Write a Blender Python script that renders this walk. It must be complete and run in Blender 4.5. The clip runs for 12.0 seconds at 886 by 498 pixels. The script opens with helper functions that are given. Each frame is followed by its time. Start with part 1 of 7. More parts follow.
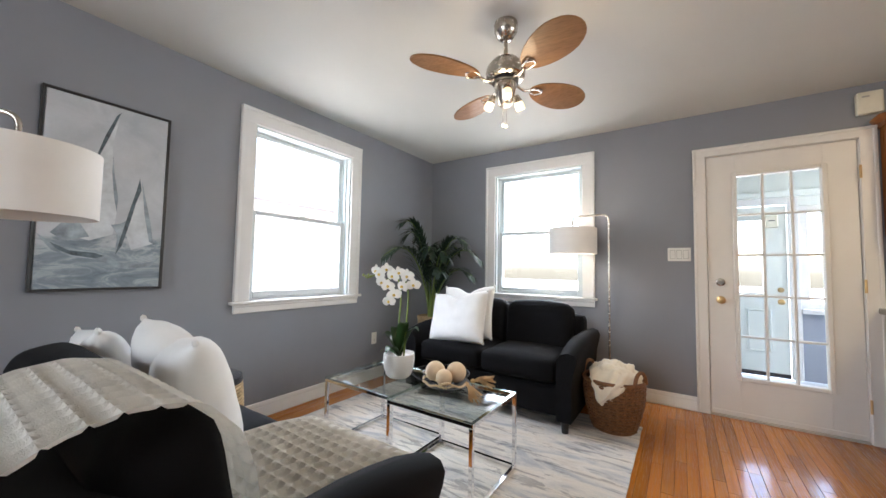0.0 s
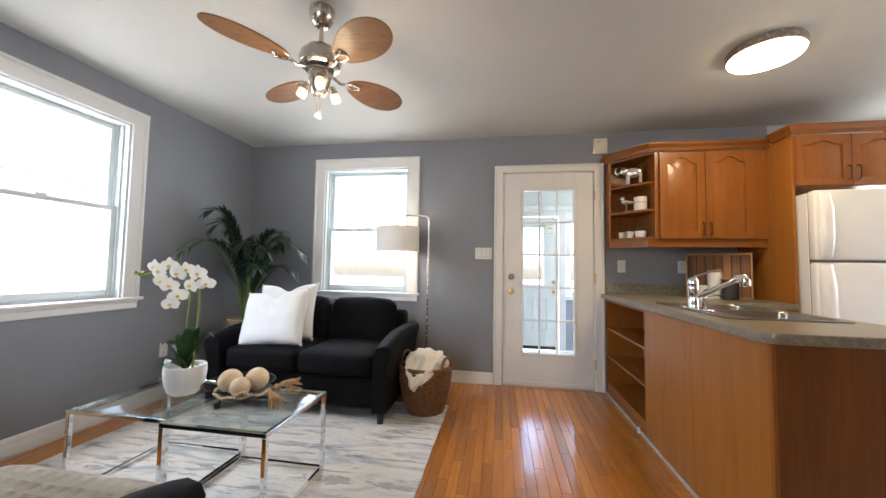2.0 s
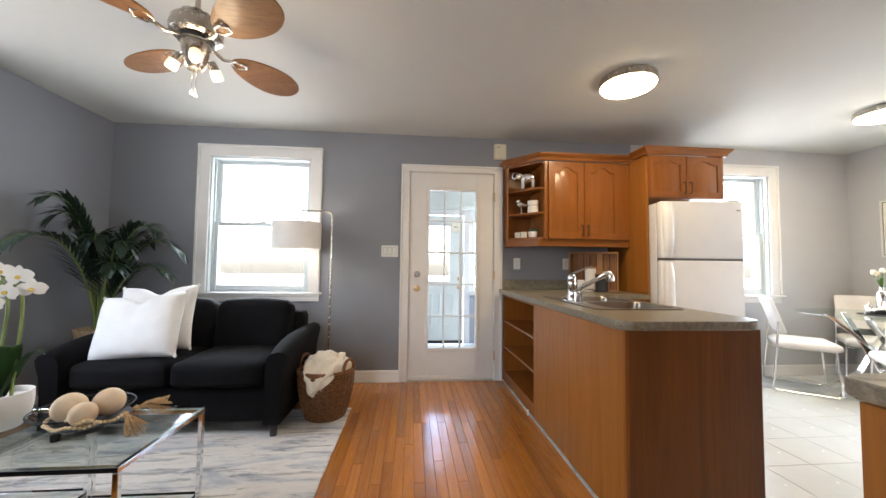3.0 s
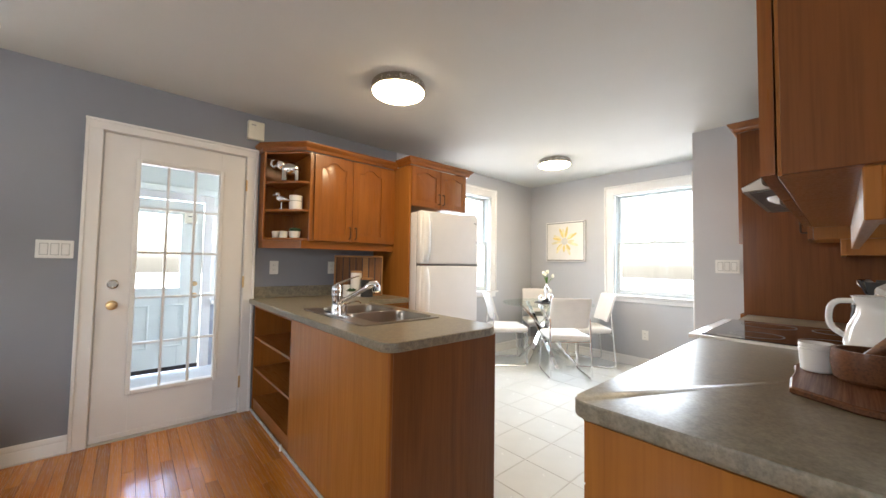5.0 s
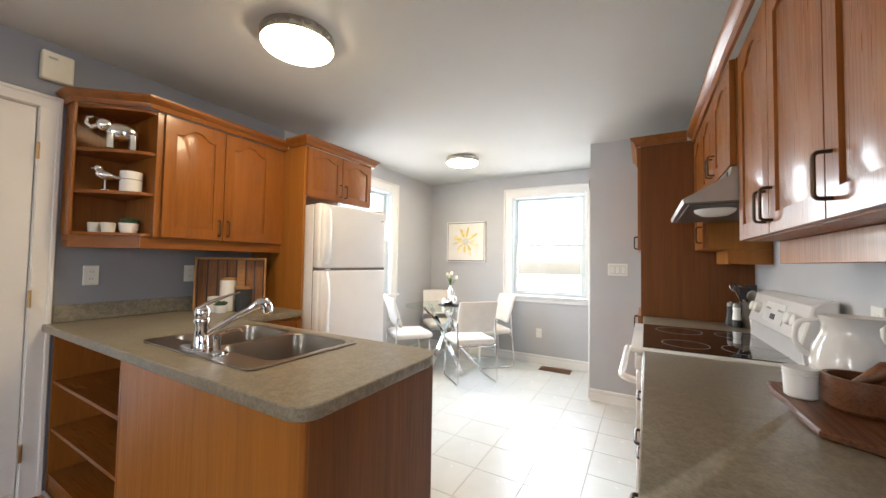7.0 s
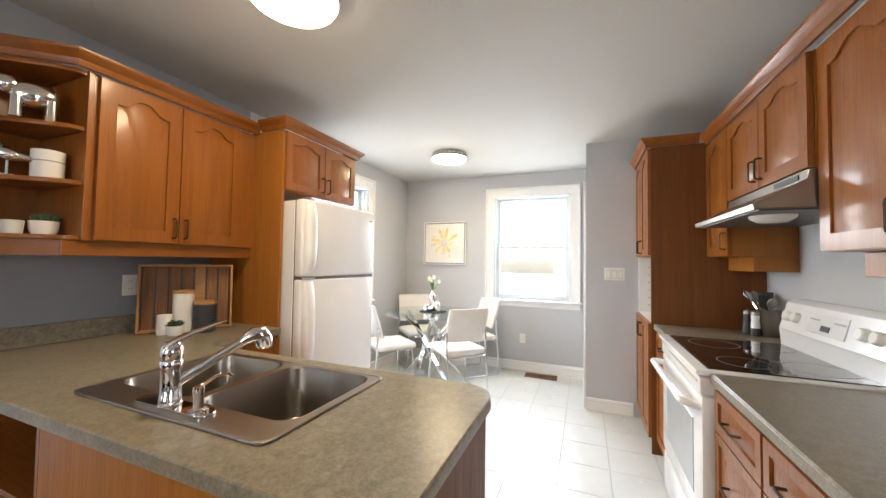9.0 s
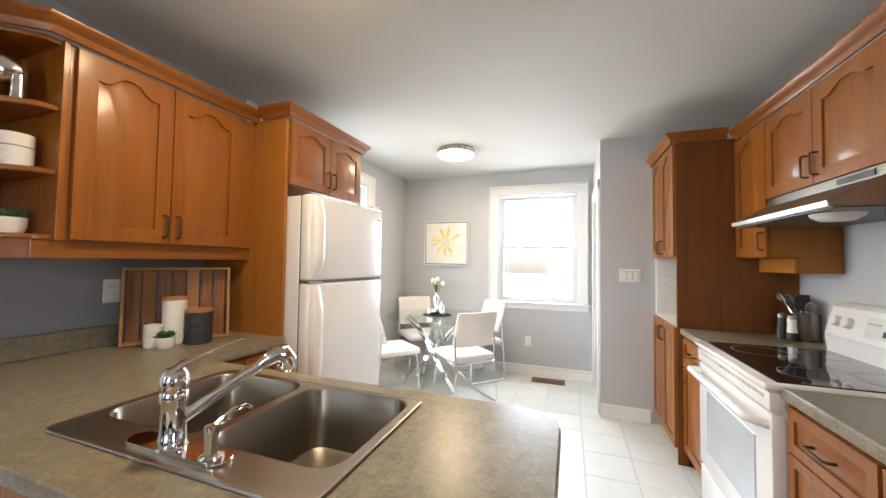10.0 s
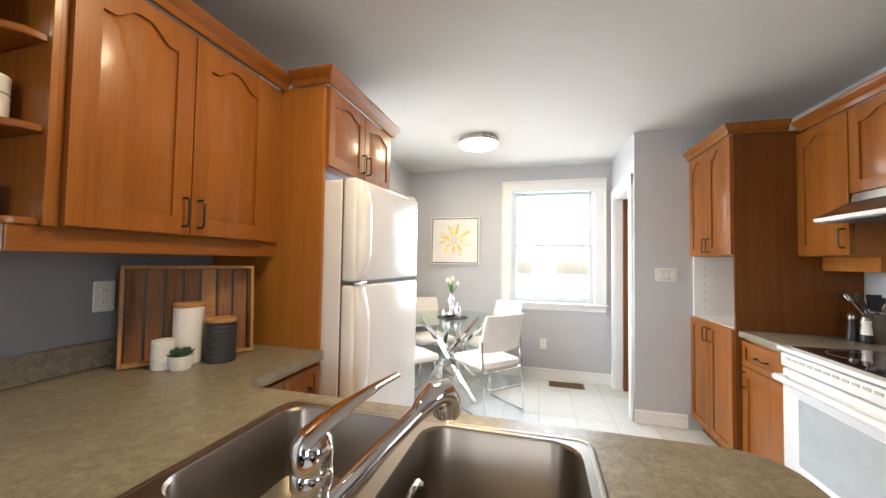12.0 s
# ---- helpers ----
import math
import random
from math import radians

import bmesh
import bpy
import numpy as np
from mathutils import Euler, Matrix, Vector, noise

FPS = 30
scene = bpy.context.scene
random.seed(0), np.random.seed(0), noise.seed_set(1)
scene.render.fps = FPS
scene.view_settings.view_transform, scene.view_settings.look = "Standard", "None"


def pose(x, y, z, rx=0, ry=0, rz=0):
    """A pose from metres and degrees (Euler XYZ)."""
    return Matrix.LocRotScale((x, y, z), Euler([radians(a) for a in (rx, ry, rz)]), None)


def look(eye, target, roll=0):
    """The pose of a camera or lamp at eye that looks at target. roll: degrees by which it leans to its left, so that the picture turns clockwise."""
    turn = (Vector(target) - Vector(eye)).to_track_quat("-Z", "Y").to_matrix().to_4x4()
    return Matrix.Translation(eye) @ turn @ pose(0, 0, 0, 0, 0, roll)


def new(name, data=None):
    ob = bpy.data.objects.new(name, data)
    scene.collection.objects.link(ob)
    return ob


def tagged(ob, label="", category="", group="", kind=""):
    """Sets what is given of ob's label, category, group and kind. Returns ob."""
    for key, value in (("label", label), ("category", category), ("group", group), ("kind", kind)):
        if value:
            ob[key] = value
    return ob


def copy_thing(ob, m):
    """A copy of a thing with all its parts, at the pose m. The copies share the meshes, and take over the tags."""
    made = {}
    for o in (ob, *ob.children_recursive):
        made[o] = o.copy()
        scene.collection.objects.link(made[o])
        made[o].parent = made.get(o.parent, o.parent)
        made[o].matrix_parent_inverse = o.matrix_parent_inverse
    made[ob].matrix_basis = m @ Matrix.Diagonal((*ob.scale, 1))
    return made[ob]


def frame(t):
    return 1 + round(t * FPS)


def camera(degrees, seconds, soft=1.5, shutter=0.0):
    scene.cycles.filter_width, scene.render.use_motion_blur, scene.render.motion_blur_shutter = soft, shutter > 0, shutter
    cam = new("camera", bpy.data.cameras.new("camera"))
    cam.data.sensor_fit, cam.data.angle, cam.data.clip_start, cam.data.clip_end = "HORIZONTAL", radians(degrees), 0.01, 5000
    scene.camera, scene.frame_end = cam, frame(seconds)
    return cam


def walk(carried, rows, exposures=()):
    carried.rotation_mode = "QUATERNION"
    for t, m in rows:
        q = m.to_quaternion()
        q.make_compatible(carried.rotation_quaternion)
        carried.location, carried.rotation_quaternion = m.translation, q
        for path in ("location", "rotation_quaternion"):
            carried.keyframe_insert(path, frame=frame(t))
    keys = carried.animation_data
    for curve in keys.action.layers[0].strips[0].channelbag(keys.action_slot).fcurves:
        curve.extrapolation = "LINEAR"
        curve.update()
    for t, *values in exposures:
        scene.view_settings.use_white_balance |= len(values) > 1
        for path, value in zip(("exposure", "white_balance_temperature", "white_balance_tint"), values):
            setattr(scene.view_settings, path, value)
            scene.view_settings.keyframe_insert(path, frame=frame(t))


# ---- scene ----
cam = camera(102.9, 12.0)
PATH = [
    (0, (0.103, 0.112, 1.112), (-1.01, 1.77, 1.221), 1.0),
    (0.5, (0.15, 0.133, 1.108), (-0.789, 1.895, 1.217), 1.1),
    (1, (0.198, 0.155, 1.106), (-0.554, 2.005, 1.212), 1.1),
    (1.5, (0.236, 0.17, 1.106), (-0.324, 2.087, 1.216), 0.9),
    (2, (0.266, 0.178, 1.109), (-0.056, 2.149, 1.218), 1.0),
    (2.5, (0.291, 0.181, 1.115), (0.214, 2.177, 1.223), 0.7),
    (3, (0.318, 0.19, 1.123), (0.492, 2.18, 1.219), 0.7),
    (5, (0.45, 0.459, 1.208), (1.774, 1.955, 1.293), 0.9),
    (5.5, (0.467, 0.563, 1.238), (2.002, 1.843, 1.319), 0.9),
    (6, (0.526, 0.677, 1.247), (2.186, 1.791, 1.326), 1.0),
    (6.5, (0.574, 0.782, 1.259), (2.282, 1.819, 1.333), 1.0),
    (7, (0.6, 0.881, 1.27), (2.336, 1.873, 1.342), 1.0),
    (9, (0.712, 1.338, 1.316), (2.566, 2.085, 1.385), 0.9),
    (9.5, (0.77, 1.452, 1.321), (2.642, 2.153, 1.388), 0.9),
    (10, (0.808, 1.582, 1.323), (2.689, 2.259, 1.393), 0.8),
    (10.5, (0.83, 1.725, 1.329), (2.722, 2.37, 1.4), 0.9),
    (11, (0.855, 1.872, 1.324), (2.761, 2.476, 1.395), 0.9),
    (11.5, (0.887, 1.996, 1.317), (2.805, 2.558, 1.386), 0.8),
    (12, (0.933, 2.113, 1.308), (2.864, 2.632, 1.376), 0.9),
]
EXPOSURE = [(0.0, 4.05)]
walk(cam, [(t, look(eye, target, roll)) for t, eye, target, roll in PATH], EXPOSURE)

# ---- light ----
world = bpy.data.worlds.new("sky")
scene.world = world
world.use_nodes = True
wn = world.node_tree.nodes
sky = wn.new("ShaderNodeTexSky")
sky.sky_type = "NISHITA"
sky.sun_disc = False
sky.sun_elevation, sky.sun_rotation = radians(82), radians(194)
sky.dust_density, sky.ozone_density, sky.air_density = 4.0, 1.0, 1.0
wn["Background"].inputs["Strength"].default_value = 0.15
world.node_tree.links.new(sky.outputs[0], wn["Background"].inputs["Color"])
sun = new("sun", bpy.data.lights.new("sun", "SUN"))
sun.data.energy, sun.data.angle, sun.data.color = 0.8, radians(12), (1, 0.97, 0.92)
sun.matrix_basis = look((-0.3, -1.25, 9), (0, 0, 0))


def window_light(name, m, watts):
    """The sky's light that falls in by one window, from above."""
    lamp = new(name, bpy.data.lights.new(name, "AREA"))
    lamp.data.shape, lamp.data.size, lamp.data.size_y = "RECTANGLE", 1.5, 2.2
    lamp.data.energy, lamp.data.color, lamp.data.spread = watts, (0.95, 0.98, 1.0), radians(125)
    lamp.matrix_basis = m


window_light("skylight_west", pose(-3.27, 1.904, 1.62, 58, 0, -90), 3.7)
window_light("skylight_north", pose(-1.1325, 4.48, 1.62, 58, 0, 180), 3.4)
window_light("skylight_dining", pose(3.705, 4.48, 1.62, 58, 0, 180), 5.6)
window_light("skylight_east", pose(5.94, 1.9565, 1.62, 58, 0, 90), 4.7)
# Added lamp that brightens the porch through its unseen side opening.
window_light("added_light_porch", pose(2.9, 4.72, 1.5, 58, 0, 90), 2.0)
# Added lamp at an assumed south window; brightens the near loveseat and throw.
window_light("added_light_south", pose(-0.95, -3.1, 1.62, 58, 0, 0), 5.5)


def bulb(name, at, watts, color, radius):
    lamp = new(name, bpy.data.lights.new(name, "POINT"))
    lamp.data.energy, lamp.data.color, lamp.data.shadow_soft_size = watts, color, radius
    lamp.location = at


# ---- materials ----
def nodes_of(name):
    m = bpy.data.materials.new(name)
    m.use_nodes = True
    nt = m.node_tree
    return m, nt, nt.nodes["Principled BSDF"]


def coords(nt, scale, rot=(0, 0, 0), source="Object"):
    tc = nt.nodes.new("ShaderNodeTexCoord")
    mp = nt.nodes.new("ShaderNodeMapping")
    mp.inputs["Scale"].default_value = scale
    mp.inputs["Rotation"].default_value = rot
    nt.links.new(tc.outputs[source], mp.inputs["Vector"])
    return mp.outputs["Vector"]


def noise_tex(nt, vec, scale, detail=4.0, rough=0.55, distort=0.0):
    n = nt.nodes.new("ShaderNodeTexNoise")
    n.inputs["Scale"].default_value, n.inputs["Detail"].default_value = scale, detail
    n.inputs["Roughness"].default_value, n.inputs["Distortion"].default_value = rough, distort
    if vec is not None:
        nt.links.new(vec, n.inputs["Vector"])
    return n.outputs["Fac"]


def ramp(nt, fac, stops):
    r = nt.nodes.new("ShaderNodeValToRGB")
    el = r.color_ramp.elements
    while len(el) < len(stops):
        el.new(0.5)
    for e, (p, c) in zip(el, stops):
        e.position, e.color = p, (*c, 1) if len(c) == 3 else c
    nt.links.new(fac, r.inputs["Fac"])
    return r.outputs["Color"]


def mix(nt, fac, a, b, kind="MIX"):
    n = nt.nodes.new("ShaderNodeMix")
    n.data_type, n.blend_type = "RGBA", kind
    for value, slot in ((fac, n.inputs[0]), (a, n.inputs[6]), (b, n.inputs[7])):
        if hasattr(value, "is_linked"):
            nt.links.new(value, slot)
        elif isinstance(value, (int, float)):
            slot.default_value = value
        else:
            slot.default_value = (*value, 1)
    return n.outputs[2]


def bump(nt, bsdf, height, strength, dist=0.01):
    b = nt.nodes.new("ShaderNodeBump")
    b.inputs["Strength"].default_value, b.inputs["Distance"].default_value = strength, dist
    nt.links.new(height, b.inputs["Height"])
    nt.links.new(b.outputs["Normal"], bsdf.inputs["Normal"])


def scale_rgb(c, k):
    return tuple(min(1.0, v * k) for v in c)


def plain(name, color, rough=0.5, metal=0.0, vary=0.08, size=6.0, grain=0.0, grain_size=200.0, coat=0.0, rough_vary=0.1):
    """Colour with soft stains, uneven gloss and a fine relief."""
    m, nt, b = nodes_of(name)
    v = coords(nt, (1, 1, 1))
    f = noise_tex(nt, v, size, 5)
    nt.links.new(ramp(nt, f, [(0.3, scale_rgb(color, 1 - vary)), (0.7, scale_rgb(color, 1 + vary))]), b.inputs["Base Color"])
    lo, hi = max(0.02, rough - rough_vary * rough), min(1, rough + rough_vary * rough)
    nt.links.new(ramp(nt, noise_tex(nt, v, size * 3, 3), [(0.3, (lo,) * 3), (0.7, (hi,) * 3)]), b.inputs["Roughness"])
    b.inputs["Metallic"].default_value = metal
    b.inputs["Coat Weight"].default_value = coat
    if grain:
        bump(nt, b, noise_tex(nt, v, grain_size, 3), grain, 0.002)
    return m


def wood(name, dark, light, axis=2, rough=0.35, coat=0.3, scale=1.0, per_object=0.0, gain=0.5, wear=0.0):
    """Long grain along the given axis, with pores and broad figure."""
    m, nt, b = nodes_of(name)
    s = [14 * scale, 14 * scale, 14 * scale]
    s[axis] = 0.9 * scale
    v = coords(nt, s)
    if per_object:
        info = nt.nodes.new("ShaderNodeObjectInfo")
        add = nt.nodes.new("ShaderNodeVectorMath")
        mul = nt.nodes.new("ShaderNodeVectorMath")
        mul.operation = "SCALE"
        mul.inputs[0].default_value = (37, 53, 91)
        nt.links.new(info.outputs["Random"], mul.inputs["Scale"])
        nt.links.new(v, add.inputs[0])
        nt.links.new(mul.outputs[0], add.inputs[1])
        v = add.outputs[0]
    figure = noise_tex(nt, v, 0.8, 4, 0.5, 1.6)
    col = ramp(nt, figure, [(0.25, dark), (0.5, tuple((a + c) / 2 for a, c in zip(dark, light))), (0.75, light)])
    s2 = [120 * scale] * 3
    s2[axis] = 3 * scale
    v2 = coords(nt, s2)
    pores = noise_tex(nt, v2, 1.6, 3, 0.6)
    col = mix(nt, gain, col, ramp(nt, pores, [(0.35, scale_rgb(dark, 0.6)), (0.55, light)]))
    if per_object:
        info2 = nt.nodes.new("ShaderNodeObjectInfo")
        tone = ramp(nt, info2.outputs["Random"], [(0.0, (1 - per_object,) * 3), (0.5, (1, 0.97, 0.94)), (1.0, (1 + per_object * 0.5,) * 3)])
        col = mix(nt, 1.0, col, tone, "MULTIPLY")
    if wear:
        geo = nt.nodes.new("ShaderNodeNewGeometry")
        mp = nt.nodes.new("ShaderNodeMapping")
        mp.inputs["Scale"].default_value = (5, 1.3, 1)
        nt.links.new(geo.outputs["Position"], mp.inputs["Vector"])
        worn = ramp(nt, noise_tex(nt, mp.outputs["Vector"], 1.6, 7, 0.65), [(0.6, (0, 0, 0)), (0.72, (wear,) * 3)])
        col = mix(nt, worn, col, (0.27, 0.2, 0.13))
    nt.links.new(col, b.inputs["Base Color"])
    nt.links.new(ramp(nt, pores, [(0.3, (rough + 0.15,) * 3), (0.7, (rough - 0.05,) * 3)]), b.inputs["Roughness"])
    b.inputs["Specular IOR Level"].default_value = 0.28
    b.inputs["Coat Weight"].default_value = coat
    b.inputs["Coat Roughness"].default_value = 0.12
    bump(nt, b, pores, 0.12, 0.002)
    return m


def glass(name, tint=(1, 1, 1), gloss=0.45):
    """Clear flat glass: it lets light straight through and mirrors more at a slant."""
    m = bpy.data.materials.new(name)
    m.use_nodes = True
    nt = m.node_tree
    nt.nodes.remove(nt.nodes["Principled BSDF"])
    clear, shine = nt.nodes.new("ShaderNodeBsdfTransparent"), nt.nodes.new("ShaderNodeBsdfGlossy")
    clear.inputs["Color"].default_value = (*tint, 1)
    shine.inputs["Roughness"].default_value = 0.01
    lw = nt.nodes.new("ShaderNodeLayerWeight")
    power, scale, both = nt.nodes.new("ShaderNodeMath"), nt.nodes.new("ShaderNodeMath"), nt.nodes.new("ShaderNodeMixShader")
    power.operation, power.inputs[1].default_value = "POWER", 4.0
    scale.operation, scale.inputs[1].default_value, scale.inputs[2].default_value = "MULTIPLY_ADD", gloss, 0.03
    nt.links.new(lw.outputs["Facing"], power.inputs[0])
    nt.links.new(power.outputs[0], scale.inputs[0])
    nt.links.new(scale.outputs[0], both.inputs[0])
    nt.links.new(clear.outputs[0], both.inputs[1])
    nt.links.new(shine.outputs[0], both.inputs[2])
    nt.links.new(both.outputs[0], nt.nodes["Material Output"].inputs["Surface"])
    return m


def glowing(name, color, strength):
    m, nt, b = nodes_of(name)
    b.inputs["Base Color"].default_value = (0.8, 0.8, 0.8, 1)
    b.inputs["Emission Color"].default_value = (*color, 1)
    b.inputs["Emission Strength"].default_value = strength
    return m


def cloth(name, color, rough=0.9, weave=900.0, sheen=0.3, vary=0.12, strength=0.35):
    m, nt, b = nodes_of(name)
    v = coords(nt, (1, 1, 1))
    f = noise_tex(nt, v, 9, 5)
    nt.links.new(ramp(nt, f, [(0.3, scale_rgb(color, 1 - vary)), (0.7, scale_rgb(color, 1 + vary))]), b.inputs["Base Color"])
    b.inputs["Roughness"].default_value = rough
    b.inputs["Sheen Weight"].default_value = sheen
    b.inputs["Specular IOR Level"].default_value = 0.12
    bump(nt, b, noise_tex(nt, v, weave, 2), strength, 0.002)
    return m


def laminate(name):
    """Mottled grey-green stone-look laminate."""
    m, nt, b = nodes_of(name)
    v = coords(nt, (1, 1, 1))
    a = noise_tex(nt, v, 34, 6, 0.65, 0.6)
    c = noise_tex(nt, v, 140, 3, 0.6)
    col = ramp(nt, a, [(0.32, (0.15, 0.125, 0.082)), (0.5, (0.228, 0.192, 0.128)), (0.68, (0.33, 0.28, 0.19))])
    col = mix(nt, 0.3, col, ramp(nt, c, [(0.4, (0.11, 0.105, 0.09)), (0.6, (0.3, 0.285, 0.25))]))
    nt.links.new(col, b.inputs["Base Color"])
    nt.links.new(ramp(nt, a, [(0.3, (0.28,) * 3), (0.7, (0.34,) * 3)]), b.inputs["Roughness"])
    bump(nt, b, c, 0.08, 0.001)
    return m


def rug_material(name):
    """Grey, cream and taupe streaks along the rug."""
    m, nt, b = nodes_of(name)
    v = coords(nt, (0.55, 2.3, 1), (0, 0, radians(-14)))
    a = noise_tex(nt, v, 2.6, 8, 0.62, 1.4)
    c = noise_tex(nt, coords(nt, (1.0, 5.5, 1), (0, 0, radians(-14))), 3.0, 8, 0.7, 0.8)
    base = ramp(nt, a, [(0.36, (0.48, 0.5, 0.53)), (0.46, (0.72, 0.7, 0.66)), (0.56, (0.84, 0.8, 0.74)), (0.68, (0.68, 0.62, 0.54))])
    streak = ramp(nt, c, [(0.53, (1, 1, 1)), (0.585, (0.22, 0.23, 0.26)), (0.66, (0.4, 0.39, 0.38)), (0.74, (0.85, 0.83, 0.8))])
    col = mix(nt, 0.62, base, streak, "MULTIPLY")
    fine = noise_tex(nt, coords(nt, (1, 1, 1)), 260, 2)
    nt.links.new(mix(nt, 0.35, col, ramp(nt, fine, [(0.3, (0.55,) * 3), (0.7, (1,) * 3)]), "MULTIPLY"), b.inputs["Base Color"])
    b.inputs["Roughness"].default_value = 0.95
    b.inputs["Sheen Weight"].default_value = 0.2
    bump(nt, b, fine, 0.6, 0.004)
    return m


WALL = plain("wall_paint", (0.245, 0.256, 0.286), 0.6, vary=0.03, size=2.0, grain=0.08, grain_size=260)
# Lightened copy of the wall paint: brighter daylight is put into the colour.
DINE = plain("daylit_wall_paint", (0.49, 0.495, 0.51), 0.6, vary=0.03, size=2.0, grain=0.08, grain_size=260)
CEIL = plain("ceiling_paint", (0.57, 0.57, 0.535), 0.75, vary=0.02, size=1.5, grain=0.1, grain_size=180)
TRIM = plain("white_trim_paint", (0.76, 0.75, 0.73), 0.5, vary=0.03, size=5, grain=0.05)
CREAM = plain("cream_door_paint", (0.74, 0.72, 0.68), 0.42, vary=0.03, size=4, grain=0.04)
VINYL = plain("white_vinyl", (0.62, 0.67, 0.67), 0.4, vary=0.03)
PANE = glass("window_glass")
TABLEGLASS = glass("table_glass", (0.93, 0.975, 0.955))
OAK = wood("honey_oak", (0.2, 0.06, 0.009), (0.315, 0.11, 0.018), 2, 0.3, 0.25, 0.8, gain=0.2)
OAK_X = wood("honey_oak_rail", (0.19, 0.057, 0.009), (0.285, 0.1, 0.017), 0, 0.3, 0.25, 0.8, gain=0.2)
OAK_Y = wood("honey_oak_shelf", (0.19, 0.057, 0.009), (0.285, 0.1, 0.017), 1, 0.3, 0.25, 0.8, gain=0.2)
OAKPANEL = wood("oak_veneer", (0.275, 0.098, 0.015), (0.375, 0.142, 0.024), 2, 0.36, 0.2, 0.8, gain=0.14)
# Darker veneer; the end faces' weaker light is also put into its colour.
OAKDARK = wood("dark_oak_veneer_shaded", (0.125, 0.039, 0.007), (0.205, 0.068, 0.012), 2, 0.45, 0.06, 0.8, gain=0.2)
CREVICE = plain("dark_crevice", (0.05, 0.02, 0.008), 0.7)
LAM = laminate("countertop_laminate")
STRIP = wood("oak_floor_strip", (0.34, 0.1, 0.013), (0.6, 0.235, 0.038), 1, 0.2, 0.6, 1.0, per_object=0.28, gain=0.35, wear=0.55)
STRIP_DARK = plain("floor_joint", (0.06, 0.025, 0.01), 0.6)
TILE = plain("pale_floor_tile", (0.66, 0.69, 0.67), 0.25, vary=0.035, size=5, grain=0.04, grain_size=40)
GROUT = plain("tile_grout", (0.45, 0.45, 0.42), 0.85, vary=0.15, grain=0.3)
STEEL = plain("brushed_steel", (0.33, 0.3, 0.265), 0.33, 1.0, vary=0.05, size=6, rough_vary=0.02)
CHROME = plain("chrome", (0.82, 0.82, 0.83), 0.05, 1.0, vary=0.02)
NICKEL = plain("brushed_nickel", (0.52, 0.48, 0.43), 0.26, 1.0, vary=0.05, size=20)
BRONZE = plain("dark_bronze", (0.07, 0.045, 0.03), 0.4, 0.8, vary=0.15)
BRASS = plain("worn_brass", (0.62, 0.42, 0.2), 0.3, 1.0, vary=0.12)
WHITEGLOSS = plain("white_enamel", (0.8, 0.79, 0.78), 0.22, vary=0.02, coat=0.3)
WHITEPLASTIC = plain("white_plastic", (0.76, 0.75, 0.71), 0.4, vary=0.03)
CERAMIC = plain("white_ceramic", (0.82, 0.81, 0.79), 0.15, vary=0.02, coat=0.5)
MATTEWHITE = plain("matte_white_pottery", (0.8, 0.78, 0.75), 0.6, vary=0.04, grain=0.1, grain_size=90)
BLACKGLASS = plain("black_ceramic_glass", (0.012, 0.012, 0.014), 0.05, vary=0.1, coat=0.6)
BLACK = plain("black_plastic", (0.02, 0.02, 0.022), 0.4)
VELVET = cloth("black_velvet", (0.004, 0.004, 0.005), 0.8, 500, 0.02, 0.3)
LINEN = cloth("white_linen", (0.78, 0.77, 0.75), 0.9, 700, 0.2, 0.04)
KNIT = cloth("cream_waffle_knit", (0.88, 0.85, 0.78), 0.95, 420, 0.3, 0.1, 0.6)
FLEECE = cloth("cream_fleece", (0.82, 0.75, 0.62), 0.95, 180, 0.5, 0.08, 0.9)
SHADE = cloth("white_lamp_shade", (0.8, 0.78, 0.75), 0.9, 800, 0.1, 0.03)
RUG = rug_material("streaked_rug")


# ---- building helpers ----
ORIGIN = {}


def thing(name, label="", category="", at=(0, 0, 0), rz=0.0, group="", kind=""):
    """A top-level thing: an empty at its base. Its parts are given in world places, or about the base when at is given as local."""
    ob = new(name)
    ob.empty_display_size = 0.1
    ob.matrix_basis = pose(at[0], at[1], at[2], 0, 0, rz)
    ORIGIN[ob.name] = Vector((0, 0, 0))
    return tagged(ob, label, category, group, kind)


def placed(name, label="", category="", at=(0, 0, 0), group="", kind=""):
    """The same, but its parts are written in world places."""
    ob = thing(name, label, category, at, 0, group, kind)
    ORIGIN[ob.name] = Vector(at)
    return ob


def mesh_object(name, bm, material, smooth=35):
    bmesh.ops.recalc_face_normals(bm, faces=bm.faces)
    me = bpy.data.meshes.new(name)
    bm.to_mesh(me)
    bm.free()
    for m in material if isinstance(material, (list, tuple)) else [material]:
        me.materials.append(m)
    if smooth:
        me.shade_smooth()
        me.set_sharp_from_angle(angle=radians(smooth))
    return new(name, me)


def part(name, bm, material, parent, label="", smooth=35):
    off = ORIGIN.get(parent.name, Vector((0, 0, 0)))
    if off.length:
        bmesh.ops.translate(bm, verts=bm.verts, vec=-off)
    ob = mesh_object(name, bm, material, smooth)
    ob.parent = parent
    ORIGIN[ob.name] = off
    return tagged(ob, label)


def solid(name, bm, material, label="", category="", group="", kind="", smooth=35):
    """A thing made of one mesh, in world places."""
    return tagged(mesh_object(name, bm, material, smooth), label, category, group, kind)


